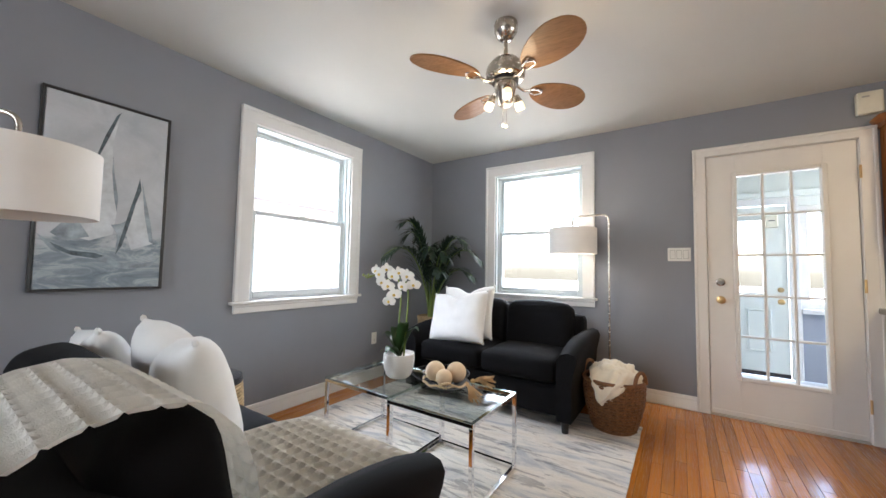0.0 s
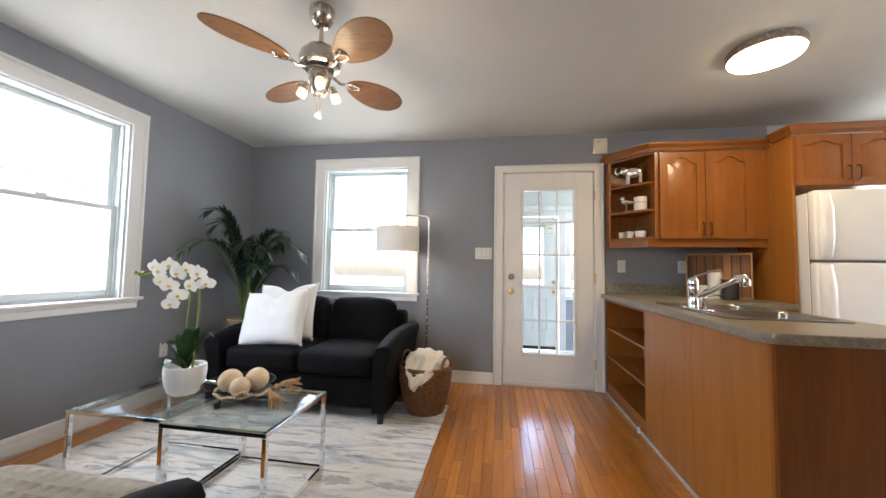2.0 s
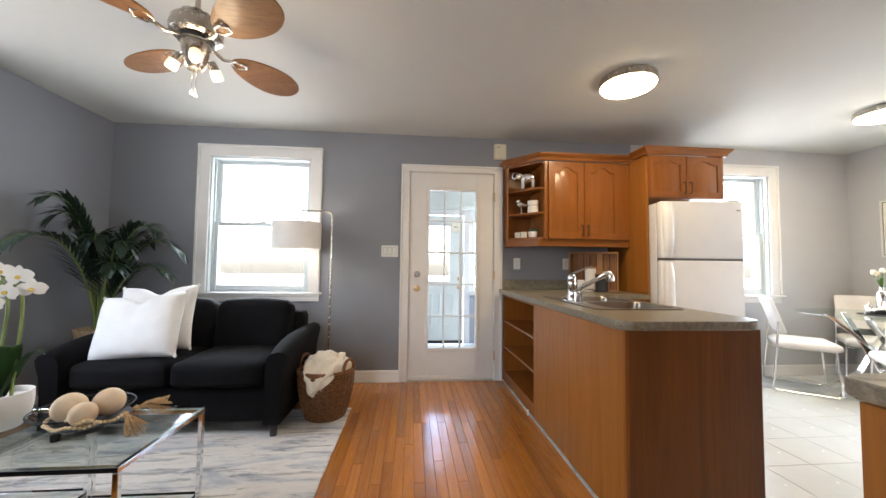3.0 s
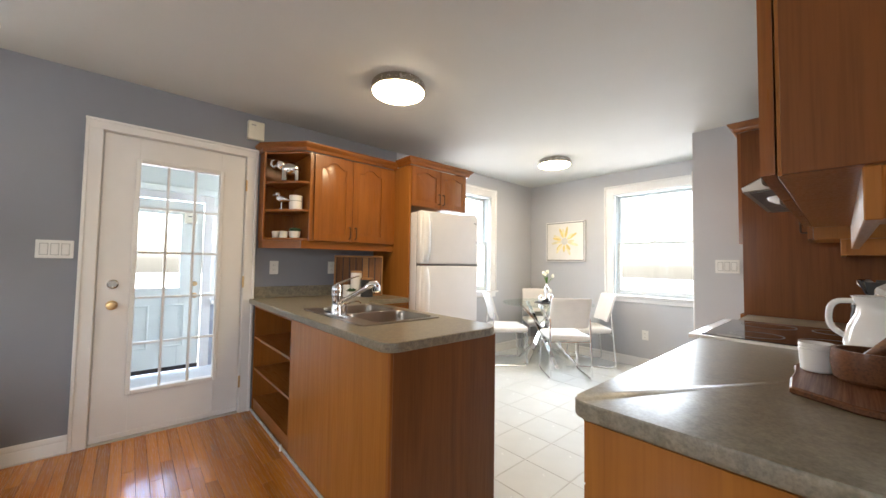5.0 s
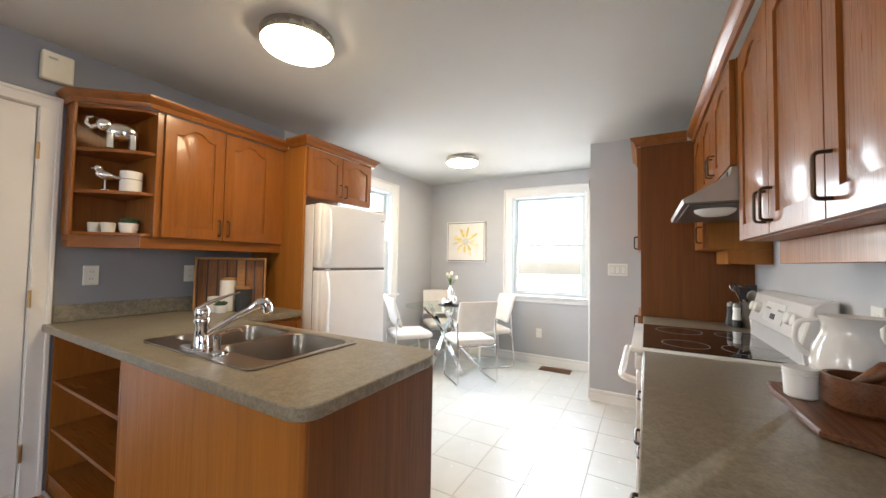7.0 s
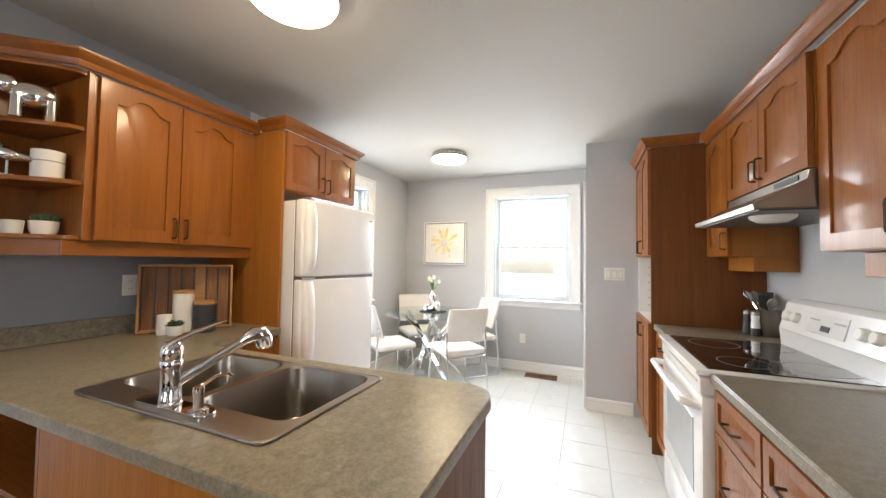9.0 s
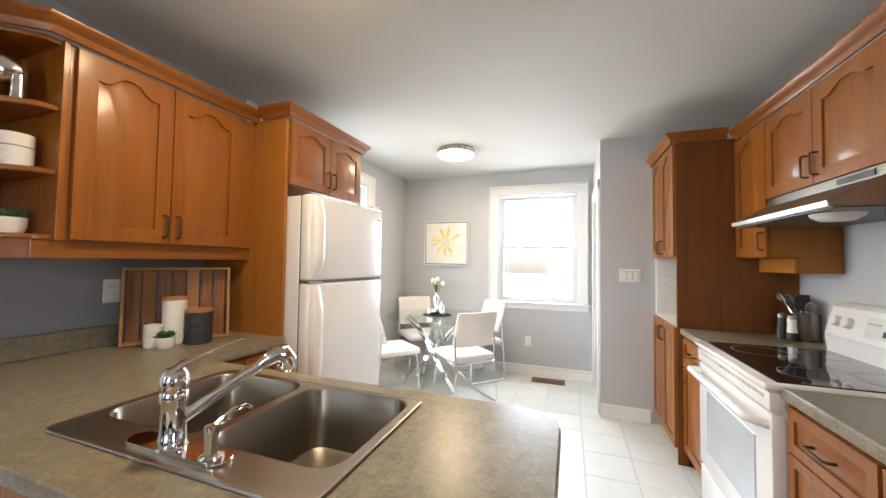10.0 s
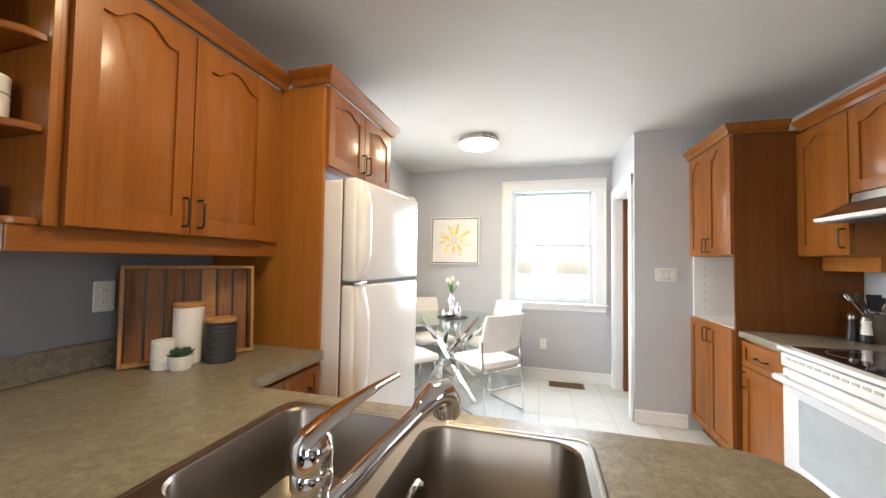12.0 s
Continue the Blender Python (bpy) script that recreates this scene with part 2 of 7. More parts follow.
def box(x0, x1, y0, y1, z0, z1, bevel=0.0, bm=None, seg=1):
    bm = bm or bmesh.new()
    c = ((x0 + x1) / 2, (y0 + y1) / 2, (z0 + z1) / 2)
    m = Matrix.LocRotScale(c, None, (abs(x1 - x0), abs(y1 - y0), abs(z1 - z0)))
    r = bmesh.ops.create_cube(bm, size=1, matrix=m)
    if bevel:
        edges = {e for v in r["verts"] for e in v.link_edges}
        bmesh.ops.bevel(bm, geom=list(edges), offset=bevel, segments=seg, profile=0.5, affect="EDGES")
    return bm


def cyl(r0, r1, z0, z1, seg=24, at=(0, 0), bm=None, m=None):
    bm = bm or bmesh.new()
    mm = Matrix.Translation((at[0], at[1], (z0 + z1) / 2))
    bmesh.ops.create_cone(bm, cap_ends=True, segments=seg, radius1=r0, radius2=r1, depth=z1 - z0, matrix=(m @ mm) if m else mm)
    return bm


def lathe(profile, seg=28, at=(0, 0, 0), bm=None, m=None, closed=False):
    """A profile of (radius, height) turned round the z axis."""
    bm = bm or bmesh.new()
    rings = []
    for r, z in profile:
        if r < 1e-5:
            rings.append([bm.verts.new((at[0], at[1], at[2] + z))])
        else:
            rings.append([bm.verts.new((at[0] + r * math.cos(2 * math.pi * i / seg), at[1] + r * math.sin(2 * math.pi * i / seg), at[2] + z)) for i in range(seg)])
    pairs = list(zip(rings, rings[1:])) + ([(rings[-1], rings[0])] if closed else [])
    made = [v for ring in rings for v in ring]
    for a, b in pairs:
        for i in range(seg):
            j = (i + 1) % seg
            vs = [a[i % len(a)], a[j % len(a)], b[j % len(b)], b[i % len(b)]]
            vs = list(dict.fromkeys(vs))
            if len(vs) > 2:
                bm.faces.new(vs)
    if m:
        bmesh.ops.transform(bm, matrix=m, verts=made)
    return bm


def tube(points, r, seg=10, bm=None, closed=False, radii=None, flat=1.0):
    """A round rod along points; radii may taper it."""
    bm = bm or bmesh.new()
    pts = [Vector(p) for p in points]
    n = len(pts)
    rings, up = [], None
    for i, p in enumerate(pts):
        a = pts[(i - 1) % n] if closed or i else p
        b = pts[(i + 1) % n] if closed or i < n - 1 else p
        t = (b - a).normalized()
        if up is None:
            up = Vector((0, 0, 1)) if abs(t.z) < 0.9 else Vector((1, 0, 0))
        side = t.cross(up).normalized()
        up = side.cross(t).normalized()
        rr = radii[i] if radii else r
        rings.append([bm.verts.new(p + (side * math.cos(2 * math.pi * k / seg) + up * flat * math.sin(2 * math.pi * k / seg)) * rr) for k in range(seg)])
    for a, b in list(zip(rings, rings[1:])) + ([(rings[-1], rings[0])] if closed else []):
        for k in range(seg):
            bm.faces.new((a[k], a[(k + 1) % seg], b[(k + 1) % seg], b[k]))
    if not closed:
        bm.faces.new(rings[0][::-1])
        bm.faces.new(rings[-1])
    return bm


def rounded_path(points, r, steps=5):
    """The same broken line with round bends."""
    pts = [Vector(p) for p in points]
    out = [pts[0]]
    for a, b, c in zip(pts, pts[1:], pts[2:]):
        k1, k2 = min(r, (a - b).length * 0.49), min(r, (c - b).length * 0.49)
        p, q = b + (a - b).normalized() * k1, b + (c - b).normalized() * k2
        out += [p.lerp(b, s).lerp(b.lerp(q, s), s) for s in [i / steps for i in range(steps + 1)]]
    return out + [pts[-1]]


def prism(outline, z0, z1, bm=None, bevel=0.0, seg=1):
    """A flat outline of (x, y) raised from z0 to z1."""
    own = bm is None
    bm = bm or bmesh.new()
    lo = [bm.verts.new((x, y, z0)) for x, y in outline]
    hi = [bm.verts.new((x, y, z1)) for x, y in outline]
    faces = [bm.faces.new(lo[::-1]), bm.faces.new(hi)]
    n = len(lo)
    for i in range(n):
        faces.append(bm.faces.new((lo[i], lo[(i + 1) % n], hi[(i + 1) % n], hi[i])))
    if bevel:
        bmesh.ops.bevel(bm, geom=list(faces[0].edges) + list(faces[1].edges), offset=bevel, segments=seg, profile=0.5, affect="EDGES")
    return bm


def sweep(profile, path, bm=None):
    """A moulding: profile of (out, up) along a flat path of (x, y, z); out is to the right of the way."""
    bm = bm or bmesh.new()
    pts = [Vector(p) for p in path]
    rings = []
    for i, p in enumerate(pts):
        d0 = (p - pts[i - 1]).normalized() if i else None
        d1 = (pts[i + 1] - p).normalized() if i < len(pts) - 1 else None
        d0, d1 = d0 or d1, d1 or d0
        n0, n1 = Vector((d0.y, -d0.x, 0)), Vector((d1.y, -d1.x, 0))
        n = (n0 + n1).normalized()
        n = n / max(0.3, n.dot(n0))
        rings.append([bm.verts.new(p + n * o + Vector((0, 0, u))) for o, u in profile])
    k = len(profile)
    for a, b in zip(rings, rings[1:]):
        for i in range(k):
            bm.faces.new((a[i], a[(i + 1) % k], b[(i + 1) % k], b[i]))
    bm.faces.new(rings[0])
    bm.faces.new(rings[-1][::-1])
    return bm


def turned(bm, m):
    bmesh.ops.transform(bm, matrix=m, verts=bm.verts)
    return bm

# ---- structure ----
H = 2.425
XW, XE, YN, YS = -2.468, 5.14, 3.68, -2.3
STUB_X, STUB_Y, KIT_Y = 4.208, 1.33, 0.26


def wall_with_holes(name, axis, face, thick, a0, a1, z1, holes, material, label):
    """A wall along x ('y' face) or along y ('x' face), with openings right through it."""
    bm = bmesh.new()
    lo, hi = min(face, face + thick), max(face, face + thick)
    cuts = sorted({a0, a1, *[h[0] for h in holes], *[h[1] for h in holes]})
    for u0, u1 in zip(cuts, cuts[1:]):
        zs = [(0, z1)]
        for h0, h1, b, t in holes:
            if h0 <= u0 + 1e-6 and u1 <= h1 + 1e-6:
                zs = [(0, b), (t, z1)]
        for z0, zz in zs:
            if zz - z0 > 1e-4:
                if axis == "y":
                    box(u0, u1, lo, hi, z0, zz, bm=bm)
                else:
                    box(lo, hi, u0, u1, z0, zz, bm=bm)
    bmesh.ops.remove_doubles(bm, verts=bm.verts, dist=1e-5)
    return solid(name, bm, material, label, "wall", kind="structure", smooth=0)


WZ0, WZ1 = 0.855, 2.15
WIN_W, WIN_B, WIN_N, WIN_E = (1.441, 2.367), (-1.602, -0.663), (3.235, 4.175), (1.49, 2.423)
# Assumed opening behind the viewpoint, never in view, made to let light in.
WIN_UNSEEN = (-1.42, -0.48)
DOOR = (0.275, 1.148)
wall_with_holes("wall_west", "x", XW, -0.22, YS - 0.22, YN + 0.22, H, [(*WIN_W, WZ0, WZ1)], WALL, "blue-grey painted wall with a sash window")
wall_with_holes("wall_north", "y", YN, 0.22, XW, 1.2, H, [(*WIN_B, WZ0, WZ1), (*DOOR, 0, 2.07)], WALL, "blue-grey painted wall with an assumed, unseen window and entry door")
wall_with_holes("wall_counter", "y", YN, 0.22, 1.2, 2.6, H, [], WALL, "blue-grey painted wall behind the oak cabinets")
# Lightened wall colour from here on; the seam hides behind the refrigerator.
wall_with_holes("wall_kitchen_north", "y", YN, 0.22, 2.6, XE + 0.22, H, [(*WIN_N, WZ0, WZ1)], DINE, "painted kitchen wall with a window, lightened for its brighter daylight")
wall_with_holes("wall_east", "x", XE, 0.22, STUB_Y - 0.14, YN, H, [(*WIN_E, WZ0, WZ1)], DINE, "blue-grey dining wall with a sash window, lightened for daylight")
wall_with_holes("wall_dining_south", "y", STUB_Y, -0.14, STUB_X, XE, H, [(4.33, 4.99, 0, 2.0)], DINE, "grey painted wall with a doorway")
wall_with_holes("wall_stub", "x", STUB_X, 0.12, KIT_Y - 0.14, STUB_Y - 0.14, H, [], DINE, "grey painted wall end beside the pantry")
wall_with_holes("wall_kitchen_south", "y", KIT_Y, -0.14, 1.2, STUB_X, H, [], DINE, "grey painted kitchen wall, lightened for daylight")
wall_with_holes("wall_living_east", "x", 1.2, 0.14, YS, KIT_Y - 0.14, H, [], WALL, "blue-grey painted wall")
wall_with_holes("wall_south", "y", YS, -0.22, XW, 1.34, H, [(*WIN_UNSEEN, WZ0, WZ1)], WALL, "blue-grey painted wall with an assumed, unseen window")
wall_with_holes("wall_hall_south", "y", 0.1, -0.14, STUB_X + 0.12, XE + 0.22, H, [], WALL, "plain hallway wall")
wall_with_holes("wall_hall_east", "x", XE, 0.22, 0.1, STUB_Y - 0.14, H, [], WALL, "plain hallway wall")
solid("ceiling", box(XW - 0.22, XE + 0.22, YS - 0.22, YN + 0.22, H, H + 0.15), CEIL, "flat off-white painted plaster ceiling", "ceiling", kind="structure", smooth=0)

# floors: subfloor, then strips and tiles further down
TILE_X = 1.262
solid("floor", box(XW - 0.22, XE + 0.22, YS - 0.22, YN + 0.22, -0.2, -0.012), STRIP_DARK, "timber subfloor under boards and tiles", "floor", kind="structure", smooth=0)
# Surface unknown; drawn pale as a reflector that whitens windows and lifts ceilings.
solid("ground", box(-60, 60, -60, 60, -0.7, -0.55), plain("pale_ground", (0.48, 0.48, 0.46), 0.9, vary=0.2, size=1), "ground around the house, made pale to bounce daylight", "ground", kind="structure", smooth=0)


# ---- windows ----
def sash_window(name, m, w, h, z0, label):
    """Double-hung window in its casing; local x across, y outwards, wall face at y = 0."""
    win = new(name)
    win.matrix_basis = m
    tagged(win, label, "window", kind="structure")
    ORIGIN[win.name] = Vector((0, 0, 0))
    c, x = 0.1, w / 2
    z1 = z0 + h
    casing = bmesh.new()
    for x0, x1 in ((-x - c, -x + 0.008), (x - 0.008, x + c)):
        box(x0, x1, -0.02, 0.0, z0, z1 + c, 0.004, casing)
        edge = x0 - 0.002 if x0 < 0 else x1 - 0.02
        box(edge, edge + 0.022, -0.032, 0.0, z0, z1 + c, 0.004, casing)
    box(-x - c, x + c, -0.022, 0.0, z1 - 0.008, z1 + c, 0.004, casing)
    box(-x - c - 0.004, x + c + 0.004, -0.034, 0.0, z1 + c - 0.022, z1 + c + 0.002, 0.005, casing)
    part("casing", casing, TRIM, win)
    part("window_sill", box(-x - c - 0.025, x + c + 0.025, -0.05, 0.06, z0 - 0.022, z0, 0.007, seg=2), TRIM, win, "white painted window stool")
    apron = box(-x - c, x + c, -0.02, 0.0, z0 - 0.085, z0 - 0.022, 0.005)
    box(-x - c, x + c, -0.028, 0.0, z0 - 0.04, z0 - 0.022, 0.004, apron)
    part("apron", apron, TRIM, win)
    jamb = bmesh.new()
    for s in (-1, 1):
        box(s * x, s * (x - 0.022), 0.0, 0.2, z0, z1, 0, jamb)
        box(s * (x - 0.022), s * (x - 0.036), 0.04, 0.052, z0, z1, 0.002, jamb)
        box(s * (x - 0.022), s * (x - 0.034), 0.088, 0.098, z0, z1, 0.002, jamb)
    box(-x, x, 0.0, 0.2, z1 - 0.022, z1, 0, jamb)
    box(-x, x, 0.06, 0.24, z0 - 0.02, z0 + 0.012, 0, jamb)
    part("jamb", jamb, VINYL, win)
    mid = z0 + h * 0.5
    xi = x - 0.026
    for nm, y0, b, t, low in (("upper_sash", 0.1, mid - 0.018, z1 - 0.024, 0), ("lower_sash", 0.055, z0 + 0.013, mid + 0.018, 1)):
        s, f = bmesh.new(), 0.042
        box(-xi, -xi + f, y0, y0 + 0.032, b, t, 0.004, s)
        box(xi - f, xi, y0, y0 + 0.032, b, t, 0.004, s)
        box(-xi + f, xi - f, y0, y0 + 0.032, b, b + (0.05 if low else 0.034), 0.004, s)
        box(-xi + f, xi - f, y0, y0 + 0.032, t - 0.034, t, 0.004, s)
        sash = part(nm, s, VINYL, win, "white vinyl sash")
        pane = part("pane", box(-xi + f - 0.005, xi - f + 0.005, y0 + 0.013, y0 + 0.018, b + 0.03, t - 0.03), PANE, sash, smooth=0)
        pane.visible_shadow = False
        if low:
            part("sash_lock", box(-0.03, 0.03, y0 + 0.002, y0 + 0.03, t, t + 0.014, 0.004), VINYL, sash)
            for sx in (-0.25, 0.25):
                part("lift", box(sx - 0.03, sx + 0.03, y0 - 0.008, y0, b + 0.012, b + 0.022, 0.003), VINYL, sash)
    return win


def win_at(name, span, m_of, label):
    return sash_window(name, m_of((span[0] + span[1]) / 2), span[1] - span[0], WZ1 - WZ0, WZ0, label)


win_at("window_1", WIN_W, lambda c: pose(XW, c, 0, 0, 0, 90), "white double-hung sash window in painted casing")
# Unseen window, added where light on the loveseat suggests a source.
win_at("window_unseen_south", WIN_UNSEEN, lambda c: pose(c, YS, 0, 0, 0, 180), "white double-hung sash window in painted casing")
win_at("window_2", WIN_B, lambda c: pose(c, YN, 0), "white double-hung sash window behind the loveseat")
win_at("window_3", WIN_N, lambda c: pose(c, YN, 0), "white double-hung sash window beside the refrigerator")
win_at("window_4", WIN_E, lambda c: pose(XE, c, 0, 0, 0, -90), "white double-hung sash window in the dining corner")

# ---- entry door ----
door = placed("door_1", "closed cream entry door with fifteen glass panes", "door", (0.712, YN, 0), kind="structure")
bm = bmesh.new()
for x0, x1 in ((0.205, 0.287), (1.136, 1.218)):
    box(x0, x1, YN - 0.018, YN, 0, 2.125, 0.004, bm)
    e = x0 - 0.002 if x0 < 0.5 else x1 - 0.018
    box(e, e + 0.02, YN - 0.028, YN, 0, 2.125, 0.004, bm)
box(0.205, 1.218, YN - 0.02, YN, 2.058, 2.125, 0.004, bm)
box(0.201, 1.222, YN - 0.03, YN, 2.108, 2.127, 0.004, bm)
part("door_casing", bm, CREAM, door)
bm = bmesh.new()
box(0.275, 0.29, YN, YN + 0.2, 0, 2.07, 0, bm)
box(1.133, 1.148, YN, YN + 0.2, 0, 2.07, 0, bm)
box(0.275, 1.148, YN, YN + 0.2, 2.055, 2.07, 0, bm)
box(0.29, 0.302, YN + 0.05, YN + 0.2, 0, 2.055, 0, bm)
box(1.121, 1.133, YN + 0.05, YN + 0.2, 0, 2.055, 0, bm)
part("door_jamb", bm, CREAM, door)
part("threshold", box(0.29, 1.133, YN - 0.01, YN + 0.2, -0.01, 0.014, 0.004), plain("worn_threshold", (0.5, 0.46, 0.4), 0.5), door, "worn pale threshold")
DX0, DX1, DZ0, DZ1, DY = 0.293, 1.13, 0.016, 2.052, YN + 0.004
GX0, GX1, GZ0, GZ1 = 0.476, 0.962, 0.312, 1.885
bm = bmesh.new()
box(DX0, GX0, DY, DY + 0.042, DZ0, DZ1, 0.002, bm)
box(GX1, DX1, DY, DY + 0.042, DZ0, DZ1, 0.002, bm)
box(GX0, GX1, DY, DY + 0.042, DZ0, GZ0, 0.0, bm)
box(GX0, GX1, DY, DY + 0.042, GZ1, DZ1, 0.0, bm)
part("door_slab", bm, CREAM, door)
part("sweep", box(DX0 + 0.01, DX1 - 0.01, DY - 0.008, DY, DZ0 + 0.002, DZ0 + 0.035, 0.002), CREAM, door)
bm = bmesh.new()
for x0, x1, z0, z1 in ((GX0 - 0.022, GX0 + 0.008, GZ0 - 0.022, GZ1 + 0.022), (GX1 - 0.008, GX1 + 0.022, GZ0 - 0.022, GZ1 + 0.022)):
    box(x0, x1, DY - 0.012, DY + 0.05, z0, z1, 0.005, bm)
for z0, z1 in ((GZ0 - 0.022, GZ0 + 0.008), (GZ1 - 0.008, GZ1 + 0.022)):
    box(GX0 + 0.008, GX1 - 0.008, DY - 0.012, DY + 0.05, z0, z1, 0.005, bm)
frame_1 = part("glazing_frame", bm, CREAM, door)
for i in (1, 2):
    x = GX0 + (GX1 - GX0) * i / 3
    part("muntin", box(x - 0.008, x + 0.008, DY + 0.003, DY + 0.036, GZ0, GZ1, 0.003), CREAM, frame_1)
for i in range(1, 5):
    z = GZ0 + (GZ1 - GZ0) * i / 5
    part("muntin", box(GX0, GX1, DY + 0.005, DY + 0.034, z - 0.008, z + 0.008, 0.003), CREAM, frame_1)
for i in range(3):
    for j in range(5):
        w, h = (GX1 - GX0) / 3, (GZ1 - GZ0) / 5
        p = part("pane", box(GX0 + i * w, GX0 + (i + 1) * w, DY + 0.018, DY + 0.022, GZ0 + j * h, GZ0 + (j + 1) * h), PANE, frame_1, smooth=0)
        p.visible_shadow = False
TOY = Matrix.Rotation(radians(90), 4, "X")
part("door_knob", lathe([(0, 0), (0.031, 0), (0.031, 0.006), (0.012, 0.01), (0.011, 0.03), (0.02, 0.038), (0.027, 0.05), (0.024, 0.062), (0, 0.066)], 20, m=Matrix.Translation((0.37, DY, 0.9)) @ TOY), BRASS, door, "worn brass round door knob")
part("deadbolt", lathe([(0, 0), (0.03, 0), (0.03, 0.012), (0.022, 0.018), (0, 0.018)], 20, m=Matrix.Translation((0.37, DY, 1.04)) @ TOY), NICKEL, door, "round nickel deadbolt")
for z in (0.25, 1.04, 1.82):
    part("hinge", cyl(0.007, 0.007, z - 0.045, z + 0.045, 8, (1.136, YN - 0.024)), BRASS, door)

# ---- baseboards ----
BASE = [(0, 0), (0.018, 0), (0.02, 0.012), (0.016, 0.02), (0.015, 0.07), (0.011, 0.078), (0.013, 0.088), (0.006, 0.108), (0, 0.112)]


def baseboard(path, material=TRIM):
    solid("baseboard", sweep(BASE, [(x, y, 0) for x, y in path]), material, "white painted moulded baseboard", "baseboard", kind="structure")


baseboard([(XW, YS), (XW, YN), (0.205, YN)])
baseboard([(2.95, YN), (XE, YN), (XE, STUB_Y), (4.99 + 0.08, STUB_Y)])
baseboard([(STUB_X + 0.0, STUB_Y - 0.001), (STUB_X, 0.95)])
baseboard([(1.2, KIT_Y - 0.14), (1.2, YS), (XW, YS)])

# ---- doorway beyond the dining corner ----
dw = placed("door_2", "white cased doorway with a dark wooden door inside", "doorway", (4.66, STUB_Y, 0), kind="structure")
bm = bmesh.new()
for x0, x1 in ((4.245, 4.335), (4.985, 5.075)):
    box(x0, x1, STUB_Y, STUB_Y + 0.02, 0, 2.085, 0.004, bm)
box(4.245, 5.075, STUB_Y, STUB_Y + 0.022, 1.995, 2.085, 0.004, bm)
part("door_casing", bm, TRIM, dw)
bm = box(4.33, 4.345, STUB_Y - 0.14, STUB_Y, 0, 2.0)
box(4.975, 4.99, STUB_Y - 0.14, STUB_Y, 0, 2.0, 0, bm)
box(4.345, 4.975, STUB_Y - 0.14, STUB_Y, 1.985, 2.0, 0, bm)
part("door_jamb", bm, TRIM, dw)
part("door_leaf", box(4.932, 4.972, 0.52, STUB_Y - 0.072, 0.01, 1.975, 0.003), OAKDARK, dw, "dark brown wooden door standing open")

# ---- porch beyond the entry door ----
PORCH = plain("porch_paint", (0.76, 0.8, 0.76), 0.5, vary=0.03)
PORCHGREY = plain("porch_grey_paint", (0.33, 0.36, 0.42), 0.6, vary=0.04)
PY = 5.35
bm = bmesh.new()
box(-0.75, -0.65, YN + 0.22, PY, 0, 2.25, 0, bm)
box(-0.75, 0.24, PY, PY + 0.1, 0, 2.25, 0, bm)
box(0.24, 1.09, PY, PY + 0.1, 1.88, 2.25, 0, bm)
box(1.09, 1.17, PY, PY + 0.1, 0, 2.25, 0, bm)
box(1.17, 2.1, PY, PY + 0.1, 1.85, 2.25, 0, bm)
box(2.1, 2.3, PY, PY + 0.1, 0, 2.25, 0, bm)
box(2.2, 2.3, YN + 0.22, PY, 0, 0.75, 0, bm)
box(2.2, 2.3, YN + 0.22, PY, 1.95, 2.25, 0, bm)
box(2.2, 2.3, YN + 0.22, YN + 0.5, 0.75, 1.95, 0, bm)
solid("wall_porch", bm, PORCH, "pale green-white porch walls", "wall", kind="structure", smooth=0)
solid("wall_porch_low", box(1.17, 2.1, PY + 0.002, PY + 0.098, 0, 0.75), PORCHGREY, "grey lower porch wall", "wall", kind="structure", smooth=0)
solid("ceiling_porch", box(-0.75, 2.3, YN + 0.22, PY + 0.1, 2.25, 2.32), PORCH, "pale porch ceiling", "ceiling", kind="structure", smooth=0)
solid("trim", box(-0.65, 2.2, PY - 0.05, PY, 1.95, 2.02, 0.006), PORCH, "pale porch beam above the door", "trim", kind="structure")
solid("floor_porch", box(-0.75, 2.3, YN + 0.22, PY + 0.1, -0.1, -0.02), plain("porch_floor_paint", (0.5, 0.52, 0.53), 0.5), "grey painted porch floor", "floor", kind="structure", smooth=0)
pd = placed("door_3", "white panelled porch door with a window", "door", (0.66, PY, 0), kind="structure")
bm = bmesh.new()
X0, X1 = 0.26, 1.07
box(X0, X0 + 0.13, PY, PY + 0.045, 0.04, 1.86, 0.002, bm)
box(0.87, X1, PY, PY + 0.045, 0.04, 1.86, 0.002, bm)
box(X0 + 0.13, 0.87, PY, PY + 0.045, 1.71, 1.86, 0, bm)
box(X0 + 0.13, 0.87, PY, PY + 0.045, 0.04, 0.9, 0, bm)
part("door_slab", bm, PORCH, pd)
for px0, px1 in ((0.4, 0.62), (0.72, 0.93)):
    fr3 = bmesh.new()
    for x0, x1, z0, z1 in ((px0, px0 + 0.02, 0.26, 0.72), (px1 - 0.02, px1, 0.26, 0.72), (px0 + 0.02, px1 - 0.02, 0.26, 0.28), (px0 + 0.02, px1 - 0.02, 0.7, 0.72)):
        box(x0, x1, PY - 0.012, PY, z0, z1, 0.004, fr3)
    part("panel", fr3, PORCH, pd)
p = part("pane", box(X0 + 0.12, 0.88, PY + 0.02, PY + 0.025, 0.89, 1.72), PANE, pd, smooth=0)
p.visible_shadow = False
bm = bmesh.new()
box(1.075, 1.165, PY - 0.02, PY, 0, 1.95, 0.004, bm)
box(0.16, 0.255, PY - 0.02, PY, 0, 1.95, 0.004, bm)
box(0.255, 1.075, PY - 0.02, PY, 1.87, 1.95, 0.004, bm)
part("door_casing", bm, TRIM, pd)
